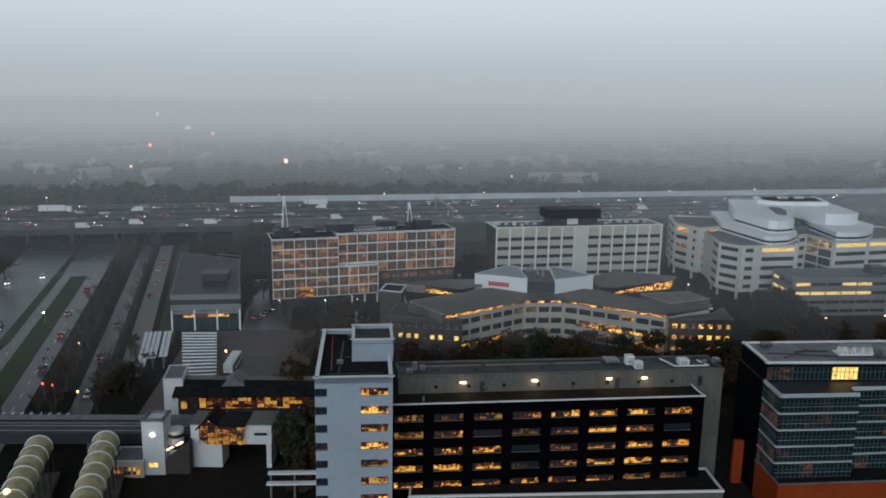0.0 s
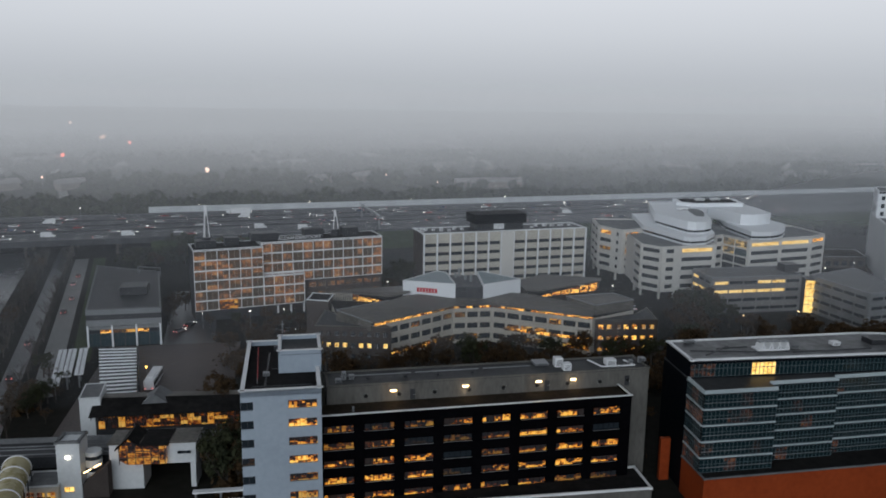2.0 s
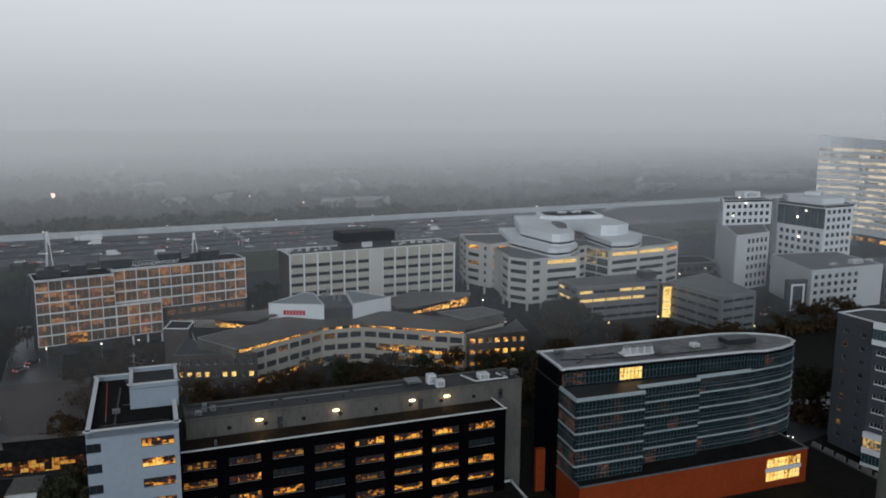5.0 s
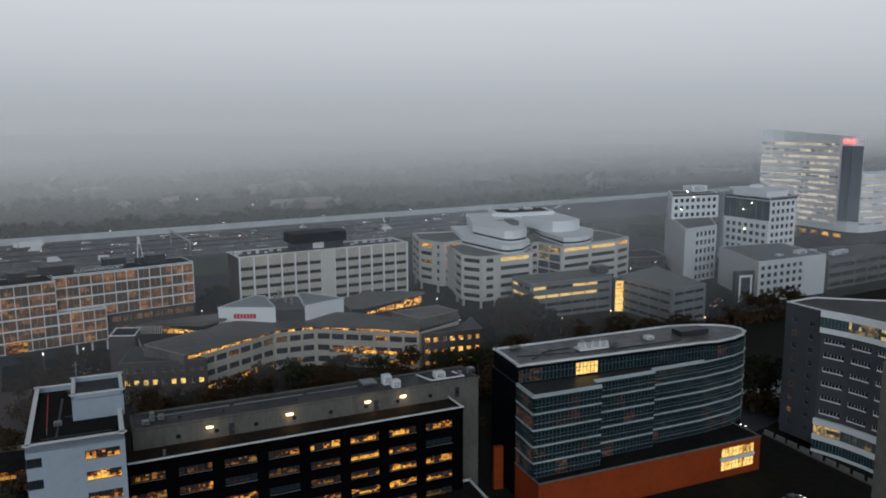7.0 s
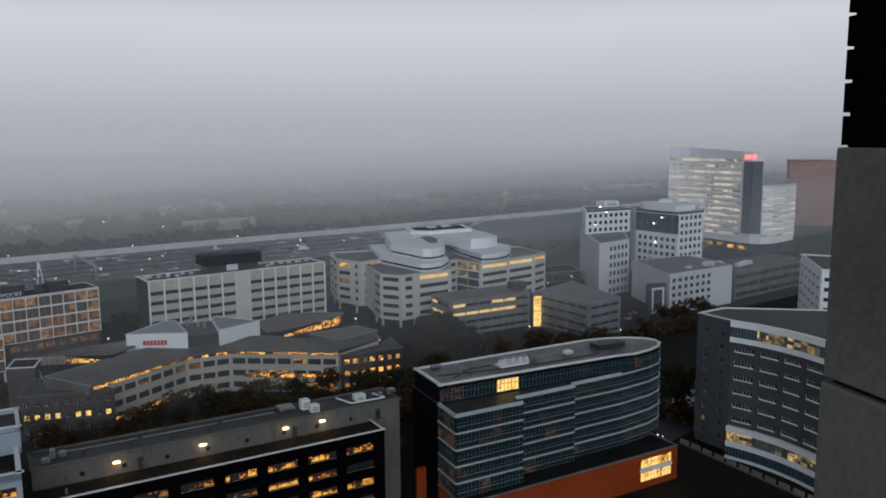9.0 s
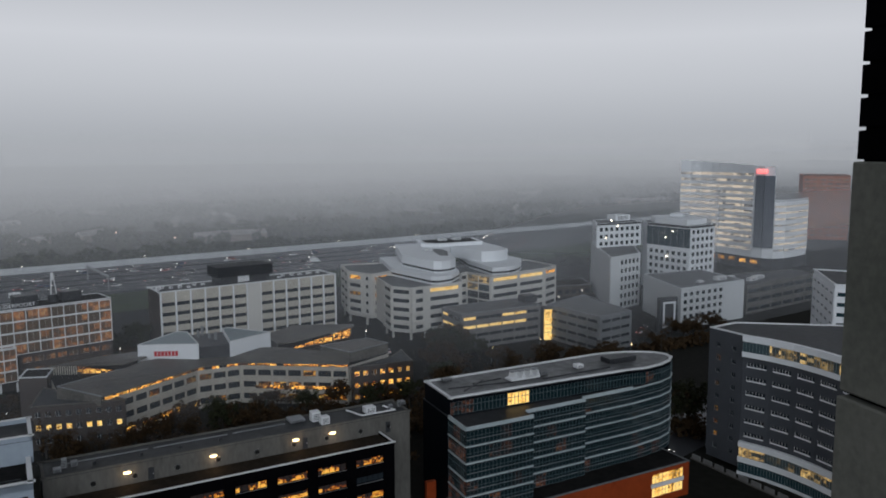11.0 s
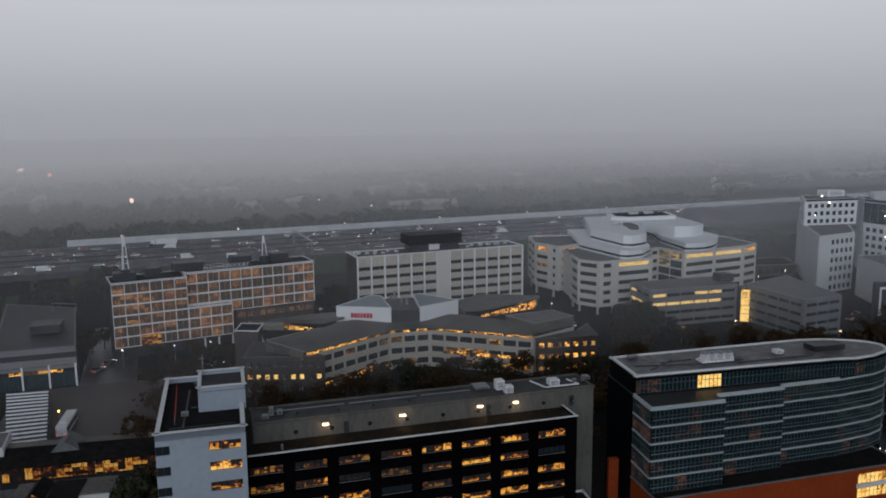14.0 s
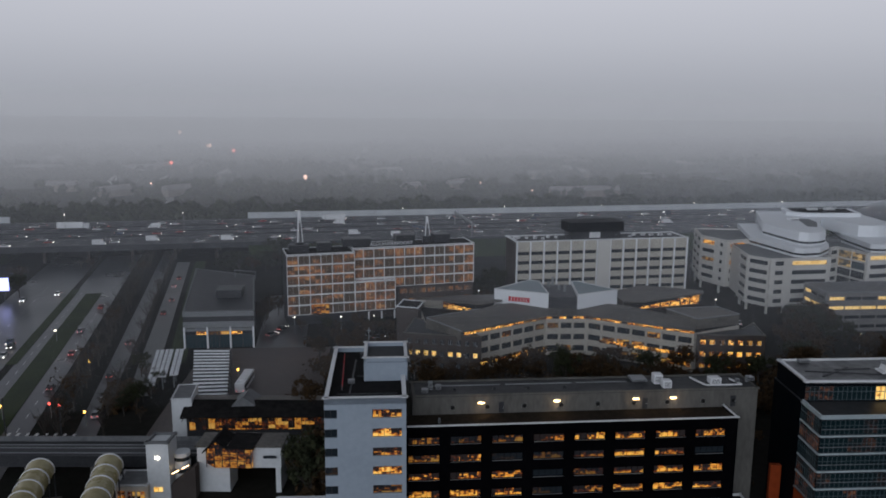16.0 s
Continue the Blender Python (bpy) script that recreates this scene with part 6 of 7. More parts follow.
def make_tree(name, h, spread, leaves, leaf_mat, label, seed, bare=False):
    r_ = random.Random(seed)
    ob = thing(name, (0, 0, 0), label, "tree", "trees")
    bm = bmesh.new()
    top = Vector((r_.uniform(-0.3, 0.3), r_.uniform(-0.3, 0.3), h * 0.55))
    limb(bm, Vector((0, 0, 0)), top, 0.028 * h, 0.014 * h, 7)
    ends = []
    for k in range(11 if not bare else 16):
        s = r_.uniform(0.35, 1.0)
        p0 = top * s
        ang = k * 2.4 + r_.uniform(-0.4, 0.4)
        out = spread * r_.uniform(0.45, 0.95)
        p1 = Vector((math.cos(ang) * out, math.sin(ang) * out, h * r_.uniform(0.55, 0.95)))
        mid = p0.lerp(p1, 0.5) + Vector((0, 0, h * 0.05))
        limb(bm, p0, mid, 0.011 * h, 0.007 * h)
        limb(bm, mid, p1, 0.007 * h, 0.002 * h, 4)
        ends += [mid, p1]
        for _ in range(5 if bare else 2):
            q = mid.lerp(p1, r_.random())
            tip_ = q + Vector((r_.uniform(-1, 1), r_.uniform(-1, 1), r_.uniform(0.1, 1))) * spread * 0.38
            limb(bm, q, tip_, 0.004 * h, 0.0015 * h, 3)
            ends.append(tip_)
    part("trunk", bm, M["bark"], ob)
    if leaves:
        verts, faces = [], []
        clumps = []
        for _ in range(34):
            e = r_.choice(ends)
            clumps.append((e + Vector((r_.gauss(0, 1), r_.gauss(0, 1), r_.gauss(0, 0.8))) * spread * 0.16, spread * r_.uniform(0.16, 0.34)))
        for _ in range(leaves):
            c, cr = r_.choice(clumps)
            d_ = Vector((r_.gauss(0, 1), r_.gauss(0, 1), r_.gauss(0, 1))).normalized()
            p = c + d_ * cr * r_.uniform(0.5, 1.0)
            s = r_.uniform(0.18, 0.42)
            e1 = Vector((r_.gauss(0, 1), r_.gauss(0, 1), r_.gauss(0, 1))).normalized()
            e2 = e1.cross(d_).normalized() if abs(e1.dot(d_)) < 0.95 else e1.orthogonal()
            i = len(verts)
            verts += [p + e1 * s, p + e2 * s * 0.7, p - e1 * s, p - e2 * s * 0.7]
            faces.append((i, i + 1, i + 2, i + 3))
        me = bpy.data.meshes.new("crown")
        me.from_pydata(verts, [], faces)
        me.materials.append(leaf_mat)
        cr_ = new("crown", me)
        cr_.parent = ob
    return ob


TREES = [make_tree("tree", 10, 4.2, 1500, M["leaf_brown"], "autumn tree with thinning brown leaves", 1),
         make_tree("tree", 11, 4.6, 1600, M["leaf_green"], "dull green leafy street tree", 2),
         make_tree("tree", 9, 3.6, 1100, M["leaf_brown"], "autumn tree with thinning brown leaves", 3),
         make_tree("tree", 8.5, 3.4, 0, None, "bare street tree with fine branches", 4, True),
         make_tree("tree", 9.5, 3.8, 220, M["leaf_brown"], "nearly bare tree with few brown leaves", 5, True)]
first_used = [False] * len(TREES)


def plant(kind, x, y, s=1.0, z=0.0):
    m = at(x, y, z, rng.uniform(0, 360))
    if not first_used[kind]:
        first_used[kind] = True
        TREES[kind].matrix_basis = m
        return TREES[kind]
    ob = copy_thing(TREES[kind], m)
    ob.scale = (s, s, s * rng.uniform(0.85, 1.15))
    return ob


def belt(n, x0, y0, x1, y1, wide, kinds, s0=0.7, s1=1.1):
    for k in range(n):
        s = (k + rng.uniform(0.1, 0.9)) / n
        plant(rng.choice(kinds), x0 + (x1 - x0) * s + rng.uniform(-wide, wide), y0 + (y1 - y0) * s + rng.uniform(-wide, wide), rng.uniform(s0, s1))


belt(24, -8, 205, 88, 214, 6, (0, 0, 1, 2), 0.6, 0.95)          # before the school
belt(9, 16, 222, 56, 222, 5, (0, 1, 2), 0.55, 0.9)
belt(8, -20, 208, 12, 190, 8, (0, 2, 4), 0.6, 0.9)
belt(15, 58, 190, 125, 200, 9, (0, 1, 2), 0.7, 1.1)              # behind the slab
belt(12, 88, 214, 120, 262, 6, (0, 0, 1), 0.7, 1.1)
belt(16, 122, 232, 172, 226, 8, (0, 0, 2), 0.6, 1.0)             # before the grey offices
belt(9, 112, 262, 124, 252, 4, (0, 1), 0.8, 1.2)
belt(14, 128, 185, 150, 160, 7, (0, 1, 2), 0.8, 1.2)             # between the glazed and dark offices
belt(10, 192, 240, 240, 246, 8, (0, 2), 0.6, 1.0)
belt(9, 55, 160, 62, 185, 3, (0, 1, 2), 0.9, 1.3)                # gap beside the slab
belt(8, -28, 140, -27, 155, 2.5, (1, 0), 0.9, 1.25)              # beside the stair tower
belt(10, -40, 225, -20, 258, 6, (0, 2, 4), 0.6, 0.95)            # before the gridded office
belt(9, -58, 262, -22, 258, 3, (0, 1, 4), 0.35, 0.6)
belt(7, -44, 170, -30, 215, 5, (2, 0), 0.7, 1.0)
belt(7, 0, 296, 18, 312, 6, (1, 1, 0), 0.8, 1.2)                 # between the two long offices
belt(6, -68, 262, -66, 290, 2, (0, 4), 0.5, 0.8)
belt(10, -104, 352, -60, 372, 7, (1, 1, 2), 0.8, 1.3)
belt(12, 196, 405, 300, 432, 4, (1, 1), 0.7, 1.0)
# rows of bare trees along the boulevard
bd, br_ = Vector(BD).normalized(), Vector((BD[1], -BD[0])).normalized()
for lat, kinds, n in ((0.0, (3, 3, 3, 4), 24), (9.6, (3, 3, 3), 20), (-3.4, (3, 3), 14)):
    for k in range(n):
        p = Vector(BO) + bd * (-32 + k * 218 / n + rng.uniform(-2, 2)) + br_ * (lat + rng.uniform(-0.8, 0.8))
        plant(rng.choice(kinds), p.x, p.y, rng.uniform(0.7, 1.1))
for k in range(12):
    p = Vector(BO) + bd * rng.uniform(-30, 20) + br_ * rng.uniform(12, 20)
    plant(rng.choice((4, 3, 1)), p.x, p.y, rng.uniform(0.4, 0.65))
for k in range(10):
    plant(rng.choice((1, 0, 3)), rng.uniform(-215, -165), rng.uniform(300, 360), rng.uniform(0.6, 0.9))

# ---- hedges as one mass each ----
def foliage_mass(name, boxes, count, seed, mat_, label, leaf=(0.35, 0.9)):
    g = np.random.default_rng(seed)
    vs, fs = [], []
    for (x0, y0, x1, y1, wide, h0, h1) in boxes:
        n = count
        s = g.random(n)
        cx = x0 + (x1 - x0) * s + g.normal(0, wide * 0.5, n)
        cy = y0 + (y1 - y0) * s + g.normal(0, wide * 0.5, n)
        top = h0 + (h1 - h0) * (0.5 + 0.5 * np.sin(s * 90 + g.random() * 6) * g.random(n))
        cz = top * np.sqrt(g.random(n))
        e1 = g.normal(size=(n, 3))
        e1 /= np.linalg.norm(e1, axis=1)[:, None]
        e2 = np.cross(e1, g.normal(size=(n, 3)))
        e2 /= np.linalg.norm(e2, axis=1)[:, None]
        r_ = g.uniform(leaf[0], leaf[1], n)[:, None]
        c = np.stack([cx, cy, cz], 1)
        base_i = sum(len(v) for v in vs)
        vs.append(np.stack([c + e1 * r_, c + e2 * r_, c - e1 * r_, c - e2 * r_], 1).reshape(-1, 3))
        fs.append(base_i + np.arange(4 * n).reshape(-1, 4))
    me = bpy.data.meshes.new(name)
    me.from_pydata(np.concatenate(vs).tolist(), [], np.concatenate(fs).tolist())
    me.materials.append(mat_)
    return tagged(new(name, me), label, "shrubs", kind="stuff")


foliage_mass("shrubs", [(-10, 214, 86, 218, 4, 0.5, 3), (60, 196, 122, 204, 8, 0.5, 4), (124, 238, 172, 234, 4, 0.5, 3), (58, 152, 61, 186, 1.6, 0.5, 6), (-28, 136, -27, 156, 2.5, 1, 6),
                        (124, 180, 150, 158, 6, 0.5, 5), (-40, 222, -18, 256, 5, 0.4, 2.5), (-92, 205, -86, 188, 3, 0.4, 2), (190, 238, 240, 243, 5, 0.4, 3), (92, 218, 122, 258, 4, 0.5, 4)],
             1500, 3, M["leaf_brown"], "dark autumn shrubs between the buildings")
foliage_mass("hedge", [(185, 400, 330, 440, 3, 2, 7), (-108, 360, -50, 384, 5, 2, 7), (0, 300, 20, 318, 5, 1, 6)], 1500, 4, M["leaf_green"], "dull green hedge before the motorway")

# ---- far woods and rows of houses beyond the motorway ----
g = np.random.default_rng(11)
cent = []
while len(cent) < 7500:
    x, y = g.uniform(-900, 1150), g.uniform(0, 1)
    y = 514 + 0.2162 * x + (70 * y if len(cent) < 2200 else 60 + 1100 * y ** 1.4)
    if g.random() < 0.55 + 0.45 * math.sin(x * 0.013 + y * 0.009) * math.sin(y * 0.017) or y < 570 + 0.2162 * x:
        cent.append((x, y))
cent = np.array(cent)
n = len(cent)
K = 24
hgt = g.uniform(5, 10, n)
d3 = g.normal(size=(n, K, 3))
d3 /= np.linalg.norm(d3, axis=2)[:, :, None]
c = np.concatenate([cent, np.zeros((n, 1))], 1)[:, None, :] + d3 * np.stack([hgt * 0.55, hgt * 0.55, hgt * 0.45], 1)[:, None, :] + np.stack([0 * hgt, 0 * hgt, hgt * 0.6], 1)[:, None, :]
e1 = g.normal(size=(n, K, 3))
e1 /= np.linalg.norm(e1, axis=2)[:, :, None]
e2 = np.cross(e1, d3)
rad = g.uniform(1.5, 3.2, (n, K, 1))
vv = np.stack([c + e1 * rad, c + e2 * rad, c - e1 * rad, c - e2 * rad], 2).reshape(-1, 3)
me = bpy.data.meshes.new("woods")
me.from_pydata(vv.tolist(), [], np.arange(len(vv)).reshape(-1, 4).tolist())
me.materials.append(M["woods"])
tagged(new("woods", me), "dark misty woods beyond the motorway", "woods", kind="stuff")

house_mat = surface("house_brick", (0.14, 0.11, 0.09), (0.3, 0.27, 0.25), 0.85, spread=0.3)
roof_mat = surface("roof_tiles", (0.13, 0.12, 0.12), (0.3, 0.29, 0.29), 0.7, spread=0.3)


def terrace_row(x, y, turn, n, name="house_row"):
    ob = thing(name, (x, y, 0), "row of small pitched-roof houses lost in mist", "houses", "house rows")
    bm = bmesh.new()
    box(bm, at(x, y, 0, turn), n * 6.0, 9.0, 5.6)
    part("wall", bm, house_mat, ob)
    bm = bmesh.new()
    m = at(x, y, 5.6, turn)
    w, d_ = n * 3.0 + 0.3, 5.0
    v = [bm.verts.new(m @ Vector(q)) for q in ((-w, -d_, 0), (w, -d_, 0), (w, d_, 0), (-w, d_, 0), (-w, 0, 3.6), (w, 0, 3.6))]
    for q in ((0, 1, 5, 4), (2, 3, 4, 5), (0, 4, 3), (1, 2, 5), (3, 2, 1, 0)):
        bm.faces.new([v[i] for i in q])
    part("roof", bm, roof_mat, ob)


for k in range(64):
    hx = rng.uniform(-700, 900)
    hy = 640 + 0.21 * hx + rng.uniform(0, 620)
    terrace_row(hx, hy, rng.choice((12, 12, 100, 55, -30)) + rng.uniform(-5, 5), rng.randint(4, 11))
for s0, l0, l1, o_, d_ in ((0, -4, 4, (-165, 460), (-0.36, 0.93)), (0, -4, 4, (-225, 450), (-0.33, 0.94)), (0, -3, 3, (-105, 500), (-0.06, 1)), (0, -3, 3, (-20, 850), (0.55, 0.83)), (0, -4, 4, (160, 900), (0.9, 0.3))):
    strip("road_far", o_, d_, s0, 900 if o_[1] < 600 else 260, l0, l1, 0.1, M["concrete_road"], "pale wet road running into the mist")

# ---- vehicles ----
def car_mesh(colour, length, width, hull, cabin, van=False):
    ob = thing("van" if van else "car", (0, 0, 0), "", "car", "traffic")
    bm = bmesh.new()
    prof = [(-0.5, 0.3), (-0.49, 0.75 * hull), (-0.36, hull), (0.28, hull * 0.97), (0.47, hull * 0.8), (0.5, 0.35)] if not van else [(-0.5, 0.35), (-0.5, cabin), (0.24, cabin), (0.36, hull), (0.49, hull * 0.85), (0.5, 0.35)]
    for sgn in (-1,):
        lo = [bm.verts.new((x * length, -width / 2, z)) for x, z in prof]
        hi = [bm.verts.new((x * length, width / 2, z)) for x, z in prof]
        bm.faces.new(lo)
        bm.faces.new(list(reversed(hi)))
        for i in range(len(prof)):
            bm.faces.new((lo[i], lo[(i + 1) % len(prof)], hi[(i + 1) % len(prof)], hi[i]))
    bmesh.ops.bevel(bm, geom=list(bm.edges), offset=0.07, segments=1, affect="EDGES")
    part("body", bm, colour, ob)
    if not van:
        bm = bmesh.new()
        v = [bm.verts.new((x * length, y * width, z)) for x, y, z in ((-0.4, -0.44, hull - 0.03), (0.2, -0.44, hull - 0.03), (0.2, 0.44, hull - 0.03), (-0.4, 0.44, hull - 0.03), (-0.28, -0.36, cabin), (0.06, -0.36, cabin), (0.06, 0.36, cabin), (-0.28, 0.36, cabin))]
        for q in ((4, 5, 6, 7), (0, 1, 5, 4), (1, 2, 6, 5), (2, 3, 7, 6), (3, 0, 4, 7)):
            bm.faces.new([v[i] for i in q])
        part("glasshouse", bm, M["glass"], ob)
        bm = bmesh.new()
        box(bm, at(-0.11 * length, 0, cabin - 0.02), length * 0.33, width * 0.7, 0.05)
        part("top", bm, colour, ob)
    else:
        bm = bmesh.new()
        box(bm, at(0.3 * length, 0, hull + 0.1) @ Matrix.Rotation(radians(20), 4, "Y"), 0.1, width * 0.85, (cabin - hull) * 0.7)
        part("windscreen", bm, M["glass"], ob)
    for x in (-0.31, 0.31):
        for y in (-0.46, 0.46):
            bm = bmesh.new()
            bmesh.ops.create_cone(bm, cap_ends=True, segments=12, radius1=0.33, radius2=0.33, depth=0.22, matrix=at(x * length, y * width, 0.33) @ Matrix.Rotation(radians(90), 4, "X"))
            wheel = part("wheel", bm, M["rubber"], ob)
            bm = bmesh.new()
            bmesh.ops.create_cone(bm, cap_ends=True, segments=8, radius1=0.2, radius2=0.2, depth=0.25, matrix=at(x * length, y * width, 0.33) @ Matrix.Rotation(radians(90), 4, "X"))
            part("rim", bm, M["steel"], wheel, "grey metal rim")
    for y in (-0.34, 0.34):
        bm = bmesh.new()
        box(bm, at(0.495 * length, y * width, 0.55), 0.1, 0.34, 0.2)
        part("headlight", bm, M["headlamp"], ob)
        bm = bmesh.new()
        box(bm, at(-0.495 * length, y * width, 0.65), 0.08, 0.3, 0.2)
        part("tail_light", bm, M["taillamp"], ob)
    return ob


PAINT = {"white": (0.75, 0.76, 0.77), "grey": (0.22, 0.23, 0.24), "black": (0.02, 0.02, 0.022), "red": (0.3, 0.02, 0.02), "blue": (0.03, 0.06, 0.14), "silver": (0.45, 0.46, 0.47)}
protos = []
for nm, col in PAINT.items():
    p_ = tuple(v * 0.85 for v in col)
    cm = surface("car_paint_" + nm, p_, col, 0.3, metal=0.2, bump=0, spec=0.6)
    o_ = car_mesh(cm, 4.5, 1.85, 0.95, 1.46)
    tagged(o_, nm + " car with its lamps on, on the wet road")
    protos.append([o_, False])
vm = surface("van_paint", (0.66, 0.67, 0.68), (0.78, 0.79, 0.8), 0.35, bump=0)
o_ = tagged(car_mesh(vm, 6.2, 2.1, 1.25, 2.6, True), "white panel van on the motorway")
protos.append([o_, False])


def drive(k, x, y, z, turn):
    ob, used = protos[k]
    if not used:
        protos[k][1] = True
        ob.matrix_basis = at(x, y, z, turn)
        return ob
    return copy_thing(ob, at(x, y, z, turn))


lanes = [(6, 0), (10, 0), (14, 0), (18, 0), (22, 0), (30, 0), (34, 0), (38, 0), (50, 180), (54, 180), (58, 180), (64, 180), (68, 180), (72, 180), (76, 180)]
for t_, flip in lanes:
    s = -150 + rng.uniform(0, 40)
    while s < 460:
        p = mw(s, t_ + rng.uniform(-0.4, 0.4))
        drive(rng.choice((0, 1, 2, 3, 4, 5, 5, 1, 0, 6)), p.x, p.y, MZ + 0.012, MT + flip)
        s += rng.uniform(24, 84)
for s, l, k, f in ((5, -9, 2, 90), (36, -9.4, 3, 90), (62, -11.5, 1, 90), (94, -10, 3, 90), (-15, -22, 0, 270), (38, -29, 5, 270), (48, -29.4, 2, 270), (53, -31, 4, 270), (120, -30, 0, 270), (112, -41, 0, 270), (44, 6, 1, 90), (12, 5, 2, 90), (-18, 6, 5, 90), (80, 13.5, 2, 90), (100, 15, 1, 90), (125, 14, 5, 90), (140, 15, 2, 90)):
    p = Vector(BO) + bd * s + br_ * l
    drive(k, p.x, p.y, 0.04, math.degrees(math.atan2(bd.y, bd.x)) + (0 if f == 90 else 180))
for x, y, k, tn in ((-60, 262, 2, 60), (-62, 255, 1, 60), (-30, 252, 2, 20), (-26, 253, 1, 20), (205, 262, 0, 30), (212, 268, 2, 30), (200, 270, 5, 30), (196, 285, 0, 80), (207, 290, 3, 80), (100, 276, 0, 80), (97, 283, 2, 80), (128, 152, 2, 20), (114, 118, 1, 0)):
    drive(k, x, y, 0.06, tn)


def long_vehicle(name, label, at_m, length, width, height, paint, cab):
    ob = thing(name, (0, 0, 0), label, name, "traffic")
    bm = bmesh.new()
    box(bm, at(-length * 0.5 * cab, 0, 1.0 if cab else 0.4), length * (1 - cab), width, height - (1.0 if cab else 0.4))
    bmesh.ops.bevel(bm, geom=list(bm.edges), offset=0.08, segments=1, affect="EDGES")
    part("body", bm, paint, ob)
    if cab:
        bm = bmesh.new()
        box(bm, at(length * 0.5 - length * cab * 0.45, 0, 0.5), length * cab * 0.75, width * 0.95, height * 0.72)
        bmesh.ops.bevel(bm, geom=list(bm.edges), offset=0.15, segments=1, affect="EDGES")
        part("cab", bm, paint, ob)
    else:
        bm = bmesh.new()
        box(bm, at(0, 0, 1.3), length * 0.94, width + 0.04, 1.1)
        part("window_band", bm, M["glass"], ob)
        bm = bmesh.new()
        box(bm, at(-length * 0.1, 0, height), length * 0.4, width * 0.5, 0.25)
        part("roof_unit", bm, paint, ob)
    bm = bmesh.new()
    box(bm, at(0, 0, 0.55), length * 0.96, width * 0.5, 0.5)
    part("chassis", bm, M["dim_metal"], ob)
    for x in (-0.38, -0.3, 0.36):
        for y in (-0.45, 0.45):
            bm = bmesh.new()
            bmesh.ops.create_cone(bm, cap_ends=True, segments=12, radius1=0.48, radius2=0.48, depth=0.3, matrix=at(x * length, y * width, 0.48) @ Matrix.Rotation(radians(90), 4, "X"))
            part("wheel", bm, M["rubber"], ob)
    for y in (-0.35, 0.35):
        bm = bmesh.new()
        box(bm, at(-length / 2 - 0.02, y * width, 0.8), 0.08, 0.35, 0.2)
        part("tail_light", bm, M["taillamp"], ob)
    ob.matrix_basis = at_m
    return ob


p = mw(-59, 58)
long_vehicle("truck", "white semi-trailer truck on the motorway", at(p.x, p.y, MZ, MT), 16.5, 2.55, 4.0, vm, 0.2)
p = mw(82, 70)
long_vehicle("truck", "white semi-trailer truck on the motorway", at(p.x, p.y, MZ, MT + 180), 14.0, 2.55, 3.8, vm, 0.2)
long_vehicle("bus", "white city bus with lit tail lamps", at(-58.4, 206.5, 0.06, 92), 12.0, 2.6, 3.0, vm, 0)

# ---- lamps ----
def street_lamp(x, y, h, glow, z=0.0, size=0.32):
    ob = thing("street_lamp", (x, y, z), "slim steel street lamp, lit", "street lamp", "street lamps")
    bm = bmesh.new()
    limb(bm, Vector((x, y, z)), Vector((x, y, z + h)), 0.11, 0.07, 6)
    pole = part("pole", bm, M["steel"], ob)
    bm = bmesh.new()
    box(bm, at(x, y - 0.4, z + h - 0.05), 0.35, 1.0, 0.14)
    part("arm", bm, M["steel"], pole)
    bm = bmesh.new()
    bmesh.ops.create_uvsphere(bm, u_segments=8, v_segments=6, radius=size, matrix=at(x, y - 0.6, z + h - 0.1))
    part("lantern", bm, glow, pole)


for x, y, g_ in ((-39.5, 259.5, "glow_white"), (-28.5, 261.5, "glow_white"), (-18.0, 264, "glow_white"), (-55, 258, "glow_white"), (-64.5, 300, "glow_white"), (-65, 315, "glow_white"), (8, 300, "glow_white"), (103, 232, "glow_warm"), (105, 246, "glow_warm"),
                 (128, 246, "glow_warm"), (150, 250, "glow_warm"), (168, 236, "glow_warm"), (176, 230, "glow_warm"), (140, 210, "glow_white"), (148, 205, "glow_white"), (96, 290, "glow_white"), (202, 320, "glow_white"), (222, 330, "glow_white"), (196, 300, "glow_white"), (208, 275, "glow_white")):
    street_lamp(x, y, 6.0, M[g_], size=0.24)
for x, y, g_ in ((-130, 246, "glow_white"), (-111, 181, "glow_amber"), (-89, 178, "glow_amber"), (-105, 215, "glow_amber"), (-62.5, 186, "glow_amber"), (-61, 210, "glow_amber"), (-97, 182, "glow_red"), (-100, 183, "glow_red")):
    street_lamp(x, y, 4.0, M[g_], size=0.3)
for x, y, g_, r_ in ((-640, 1845, "glow_far", 4.5), (-398, 1283, "glow_far", 3.2), (-326, 905, "glow_far_red", 2.2), (-141.5, 739, "glow_far", 1.9), (-139, 725, "glow_far", 1.2), (-145, 752, "glow_far", 1.0), (-320, 1141, "glow_far_red", 2.6), (-259, 668, "glow_far", 1.0), (60, 640, "glow_far", 0.6), (20, 700, "glow_far", 0.6), (-395, 1262, "glow_far", 2.0)):
    street_lamp(x, y, 9.0, M[g_], size=r_)
for s in range(-60, 420, 60):
    p = mw(s, 46)
    street_lamp(p.x, p.y, 10.0, M["glow_white"], MZ, 0.25)
for x, y, h in ((-90, 168, 9), (-104, 170, 10), (-72, 128, 8)):
    ob = thing("mast", (x, y, 0), "thin dark catenary mast beside the railway", "mast", "masts")
    bm = bmesh.new()
    limb(bm, Vector((x, y, 0)), Vector((x, y, h)), 0.16, 0.12, 6)
    part("pole", bm, M["dim_metal"], ob)
    bm = bmesh.new()
    box(bm, at(x, y, h - 0.5), 2.4, 0.12, 0.12)
    part("arm", bm, M["dim_metal"], ob)
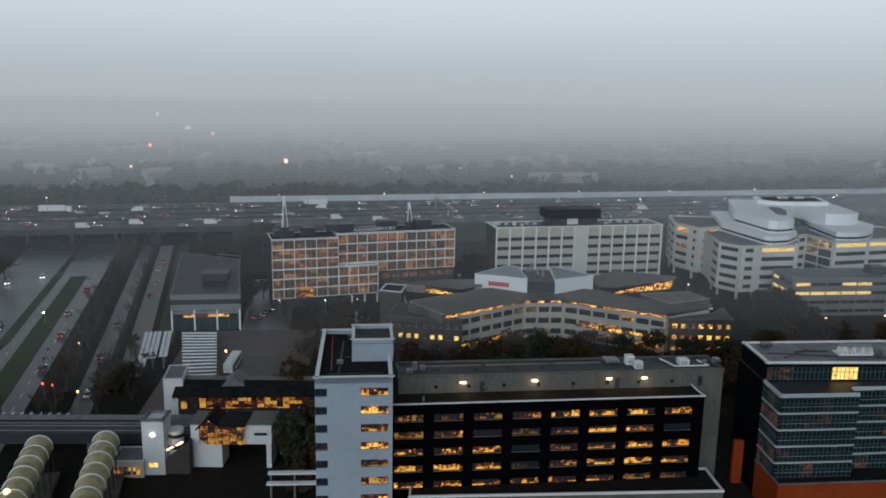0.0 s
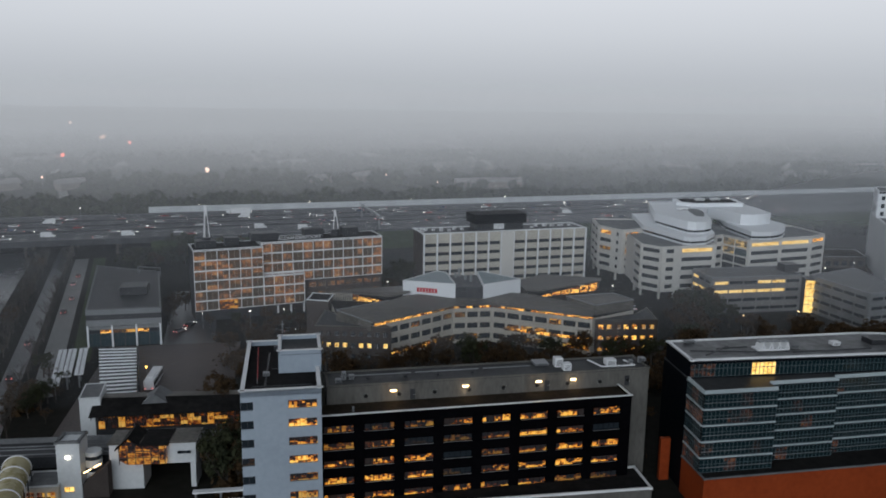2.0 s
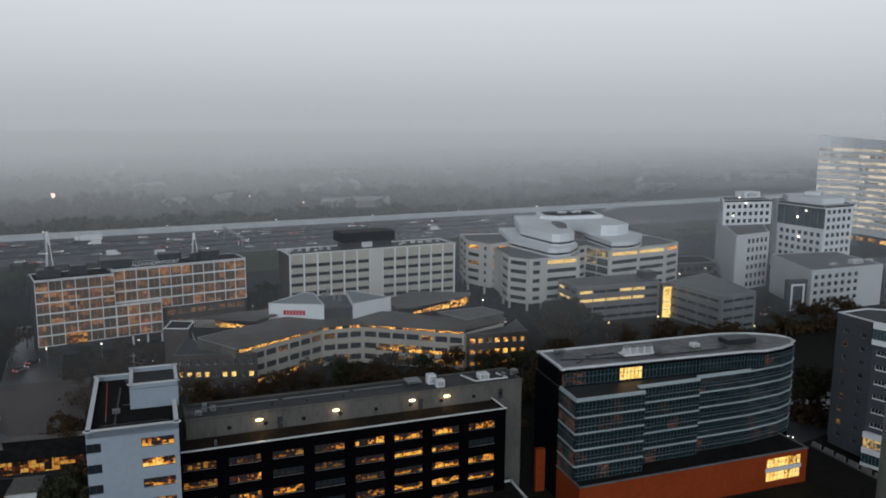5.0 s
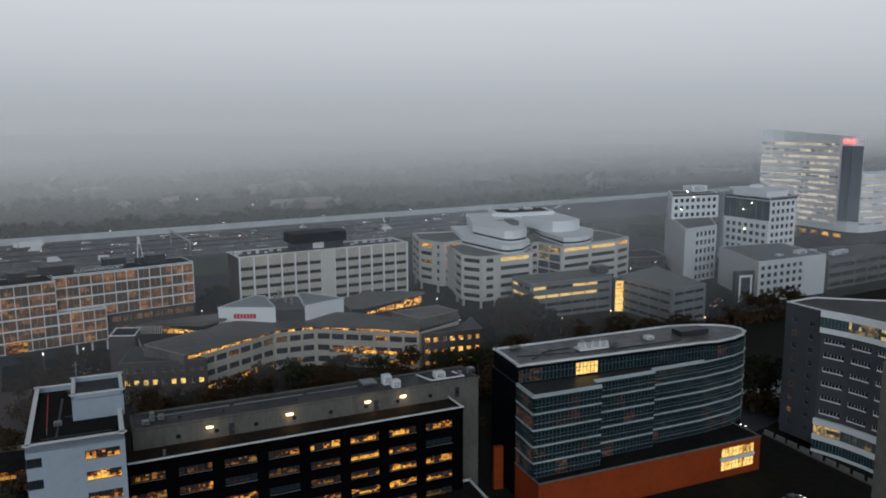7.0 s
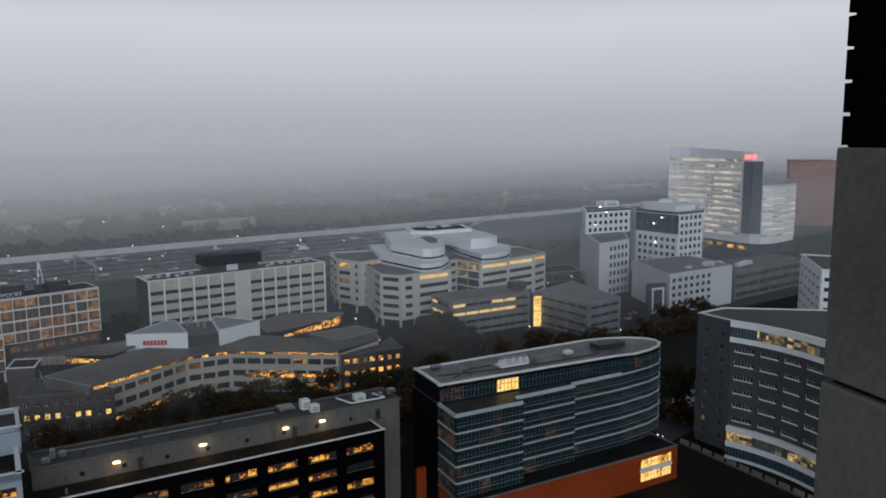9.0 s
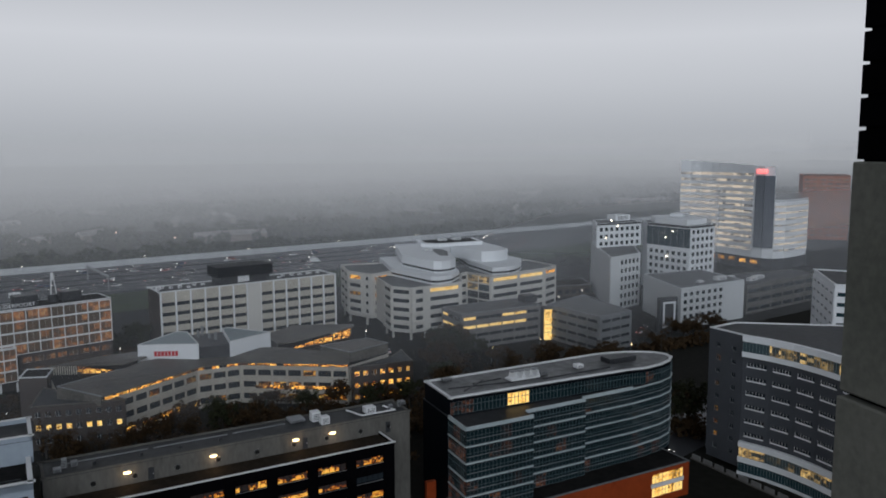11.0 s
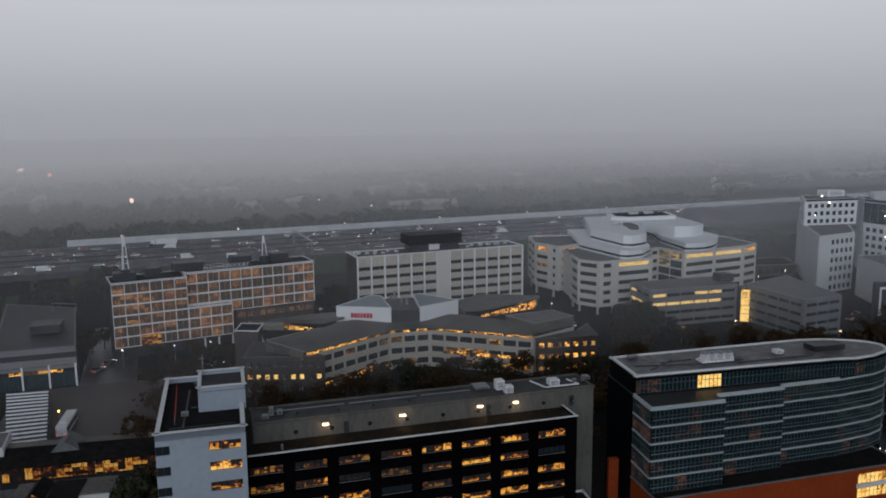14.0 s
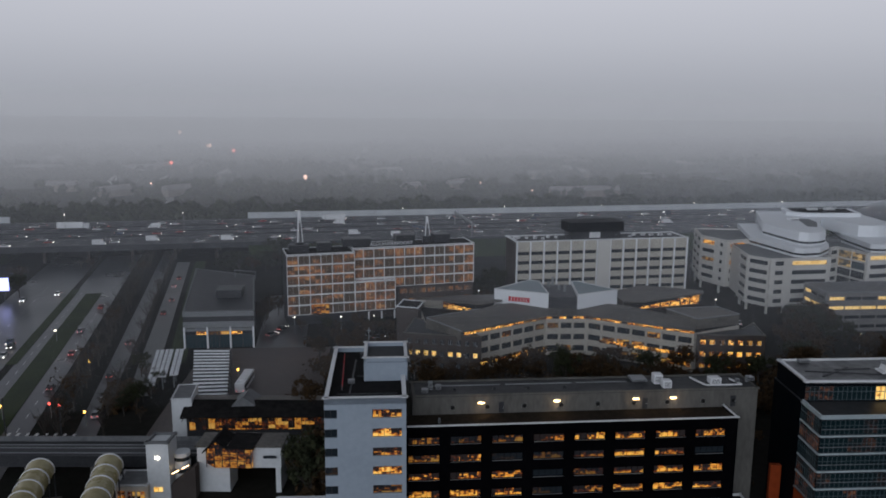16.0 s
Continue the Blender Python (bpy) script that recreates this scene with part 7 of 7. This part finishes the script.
screen = thing("advert_screen", (-176.4, 297.9, 0), "glowing blue-white advertising screen on a post", "screen")
bm = bmesh.new()
box(bm, at(-176.4, 298.2, 0, 20), 0.5, 0.5, 4.0)
part("post", bm, M["dim_metal"], screen)
bm = bmesh.new()
box(bm, at(-176.4, 298.2, 4.0, 20), 3.6, 0.4, 5.0)
part("panel", bm, M["glow_blue"], screen)
gantry = thing("sign_gantry", (*mw(150, 30), MZ), "steel sign gantry over the motorway", "gantry")
bm = bmesh.new()
for t_ in (1, 44):
    p = mw(150, t_)
    box(bm, at(p.x, p.y, MZ, MT), 0.5, 0.5, 7.5)
part("post", bm, M["steel"], gantry)
bm = bmesh.new()
mstrip(bm, 149.6, 150.4, 1, 44.5, MZ + 7.0, MZ + 7.9)
part("beam", bm, M["steel"], gantry)

# ---- mist imitated by flat sheets, among the buildings and beyond the motorway ----
def fog_sheet(name, y0, slope, low, high, start, end, glow=None, east=None):
    m, n_, l = nodes_of("mist")
    n_.remove(n_["Principled BSDF"])
    out = n_["Material Output"]
    tr, df, tl_ = n_.new("ShaderNodeBsdfTransparent"), n_.new("ShaderNodeBsdfDiffuse"), n_.new("ShaderNodeBsdfTranslucent")
    for sh in (df, tl_):
        sh.inputs["Color"].default_value = (0.92, 0.95, 1.0, 1)
    mixd, mixa = n_.new("ShaderNodeMixShader"), n_.new("ShaderNodeMixShader")
    mixd.inputs[0].default_value = 0.5
    l.new(df.outputs[0], mixd.inputs[1])
    l.new(tl_.outputs[0], mixd.inputs[2])
    geo = n_.new("ShaderNodeNewGeometry")
    sep = n_.new("ShaderNodeSeparateXYZ")
    l.new(geo.outputs["Position"], sep.inputs[0])
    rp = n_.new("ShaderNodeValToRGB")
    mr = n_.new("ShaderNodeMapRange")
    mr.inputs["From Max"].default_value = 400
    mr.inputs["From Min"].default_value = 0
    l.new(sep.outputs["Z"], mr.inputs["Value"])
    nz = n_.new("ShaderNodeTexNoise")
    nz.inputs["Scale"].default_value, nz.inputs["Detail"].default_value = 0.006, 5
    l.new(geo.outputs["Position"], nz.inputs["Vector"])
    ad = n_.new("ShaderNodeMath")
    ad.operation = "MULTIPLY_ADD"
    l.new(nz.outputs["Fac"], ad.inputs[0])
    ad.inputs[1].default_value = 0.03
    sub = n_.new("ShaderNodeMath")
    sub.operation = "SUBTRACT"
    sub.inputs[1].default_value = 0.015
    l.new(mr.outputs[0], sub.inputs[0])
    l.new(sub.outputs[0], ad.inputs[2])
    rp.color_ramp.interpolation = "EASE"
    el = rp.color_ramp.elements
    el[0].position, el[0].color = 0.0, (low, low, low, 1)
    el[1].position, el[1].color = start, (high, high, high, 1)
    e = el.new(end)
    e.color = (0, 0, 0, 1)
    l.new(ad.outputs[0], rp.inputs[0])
    # east: the painted haze gets denser towards +x
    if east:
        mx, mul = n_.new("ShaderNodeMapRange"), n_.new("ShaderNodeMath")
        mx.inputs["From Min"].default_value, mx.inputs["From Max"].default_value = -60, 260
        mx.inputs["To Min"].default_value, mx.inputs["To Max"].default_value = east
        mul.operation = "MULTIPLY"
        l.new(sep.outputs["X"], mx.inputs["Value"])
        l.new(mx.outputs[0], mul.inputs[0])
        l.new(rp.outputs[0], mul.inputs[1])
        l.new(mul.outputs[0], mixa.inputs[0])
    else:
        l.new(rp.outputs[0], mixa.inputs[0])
    l.new(tr.outputs[0], mixa.inputs[1])
    # glow: the haze's brightness is put in as emission, with no lamp behind it
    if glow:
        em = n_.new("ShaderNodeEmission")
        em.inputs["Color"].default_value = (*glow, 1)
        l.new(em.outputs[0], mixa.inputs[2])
    else:
        l.new(mixd.outputs[0], mixa.inputs[2])
    l.new(mixa.outputs[0], out.inputs["Surface"])
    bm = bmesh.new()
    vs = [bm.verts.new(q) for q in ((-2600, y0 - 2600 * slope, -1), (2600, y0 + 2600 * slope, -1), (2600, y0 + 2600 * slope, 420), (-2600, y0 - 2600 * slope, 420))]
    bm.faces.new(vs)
    tagged(part(name, bm, m), "flat sheet of fading opacity standing in for pale mist", "mist", kind="structure")


# two pale sheets among the office blocks imitate haze over what stands behind
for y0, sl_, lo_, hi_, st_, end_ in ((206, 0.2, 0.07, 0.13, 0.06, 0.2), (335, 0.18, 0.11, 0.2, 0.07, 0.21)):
    fog_sheet("haze_sheet", y0, sl_, lo_, hi_, st_, end_, east=(0.5, 1.55))
# far sheets glow by themselves to imitate bright haze over woods and horizon
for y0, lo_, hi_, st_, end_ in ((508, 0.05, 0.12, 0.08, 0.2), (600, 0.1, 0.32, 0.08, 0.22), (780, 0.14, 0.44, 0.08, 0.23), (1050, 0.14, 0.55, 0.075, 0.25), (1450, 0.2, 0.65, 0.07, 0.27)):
    fog_sheet("haze_sheet", y0, 0.2162, lo_, hi_, st_, end_, glow=(0.38, 0.41, 0.44))
fog_sheet("far_haze_sheet", 2300, 0.0, 0.3, 1.0, 0.12, 0.4, glow=(0.44, 0.475, 0.51))
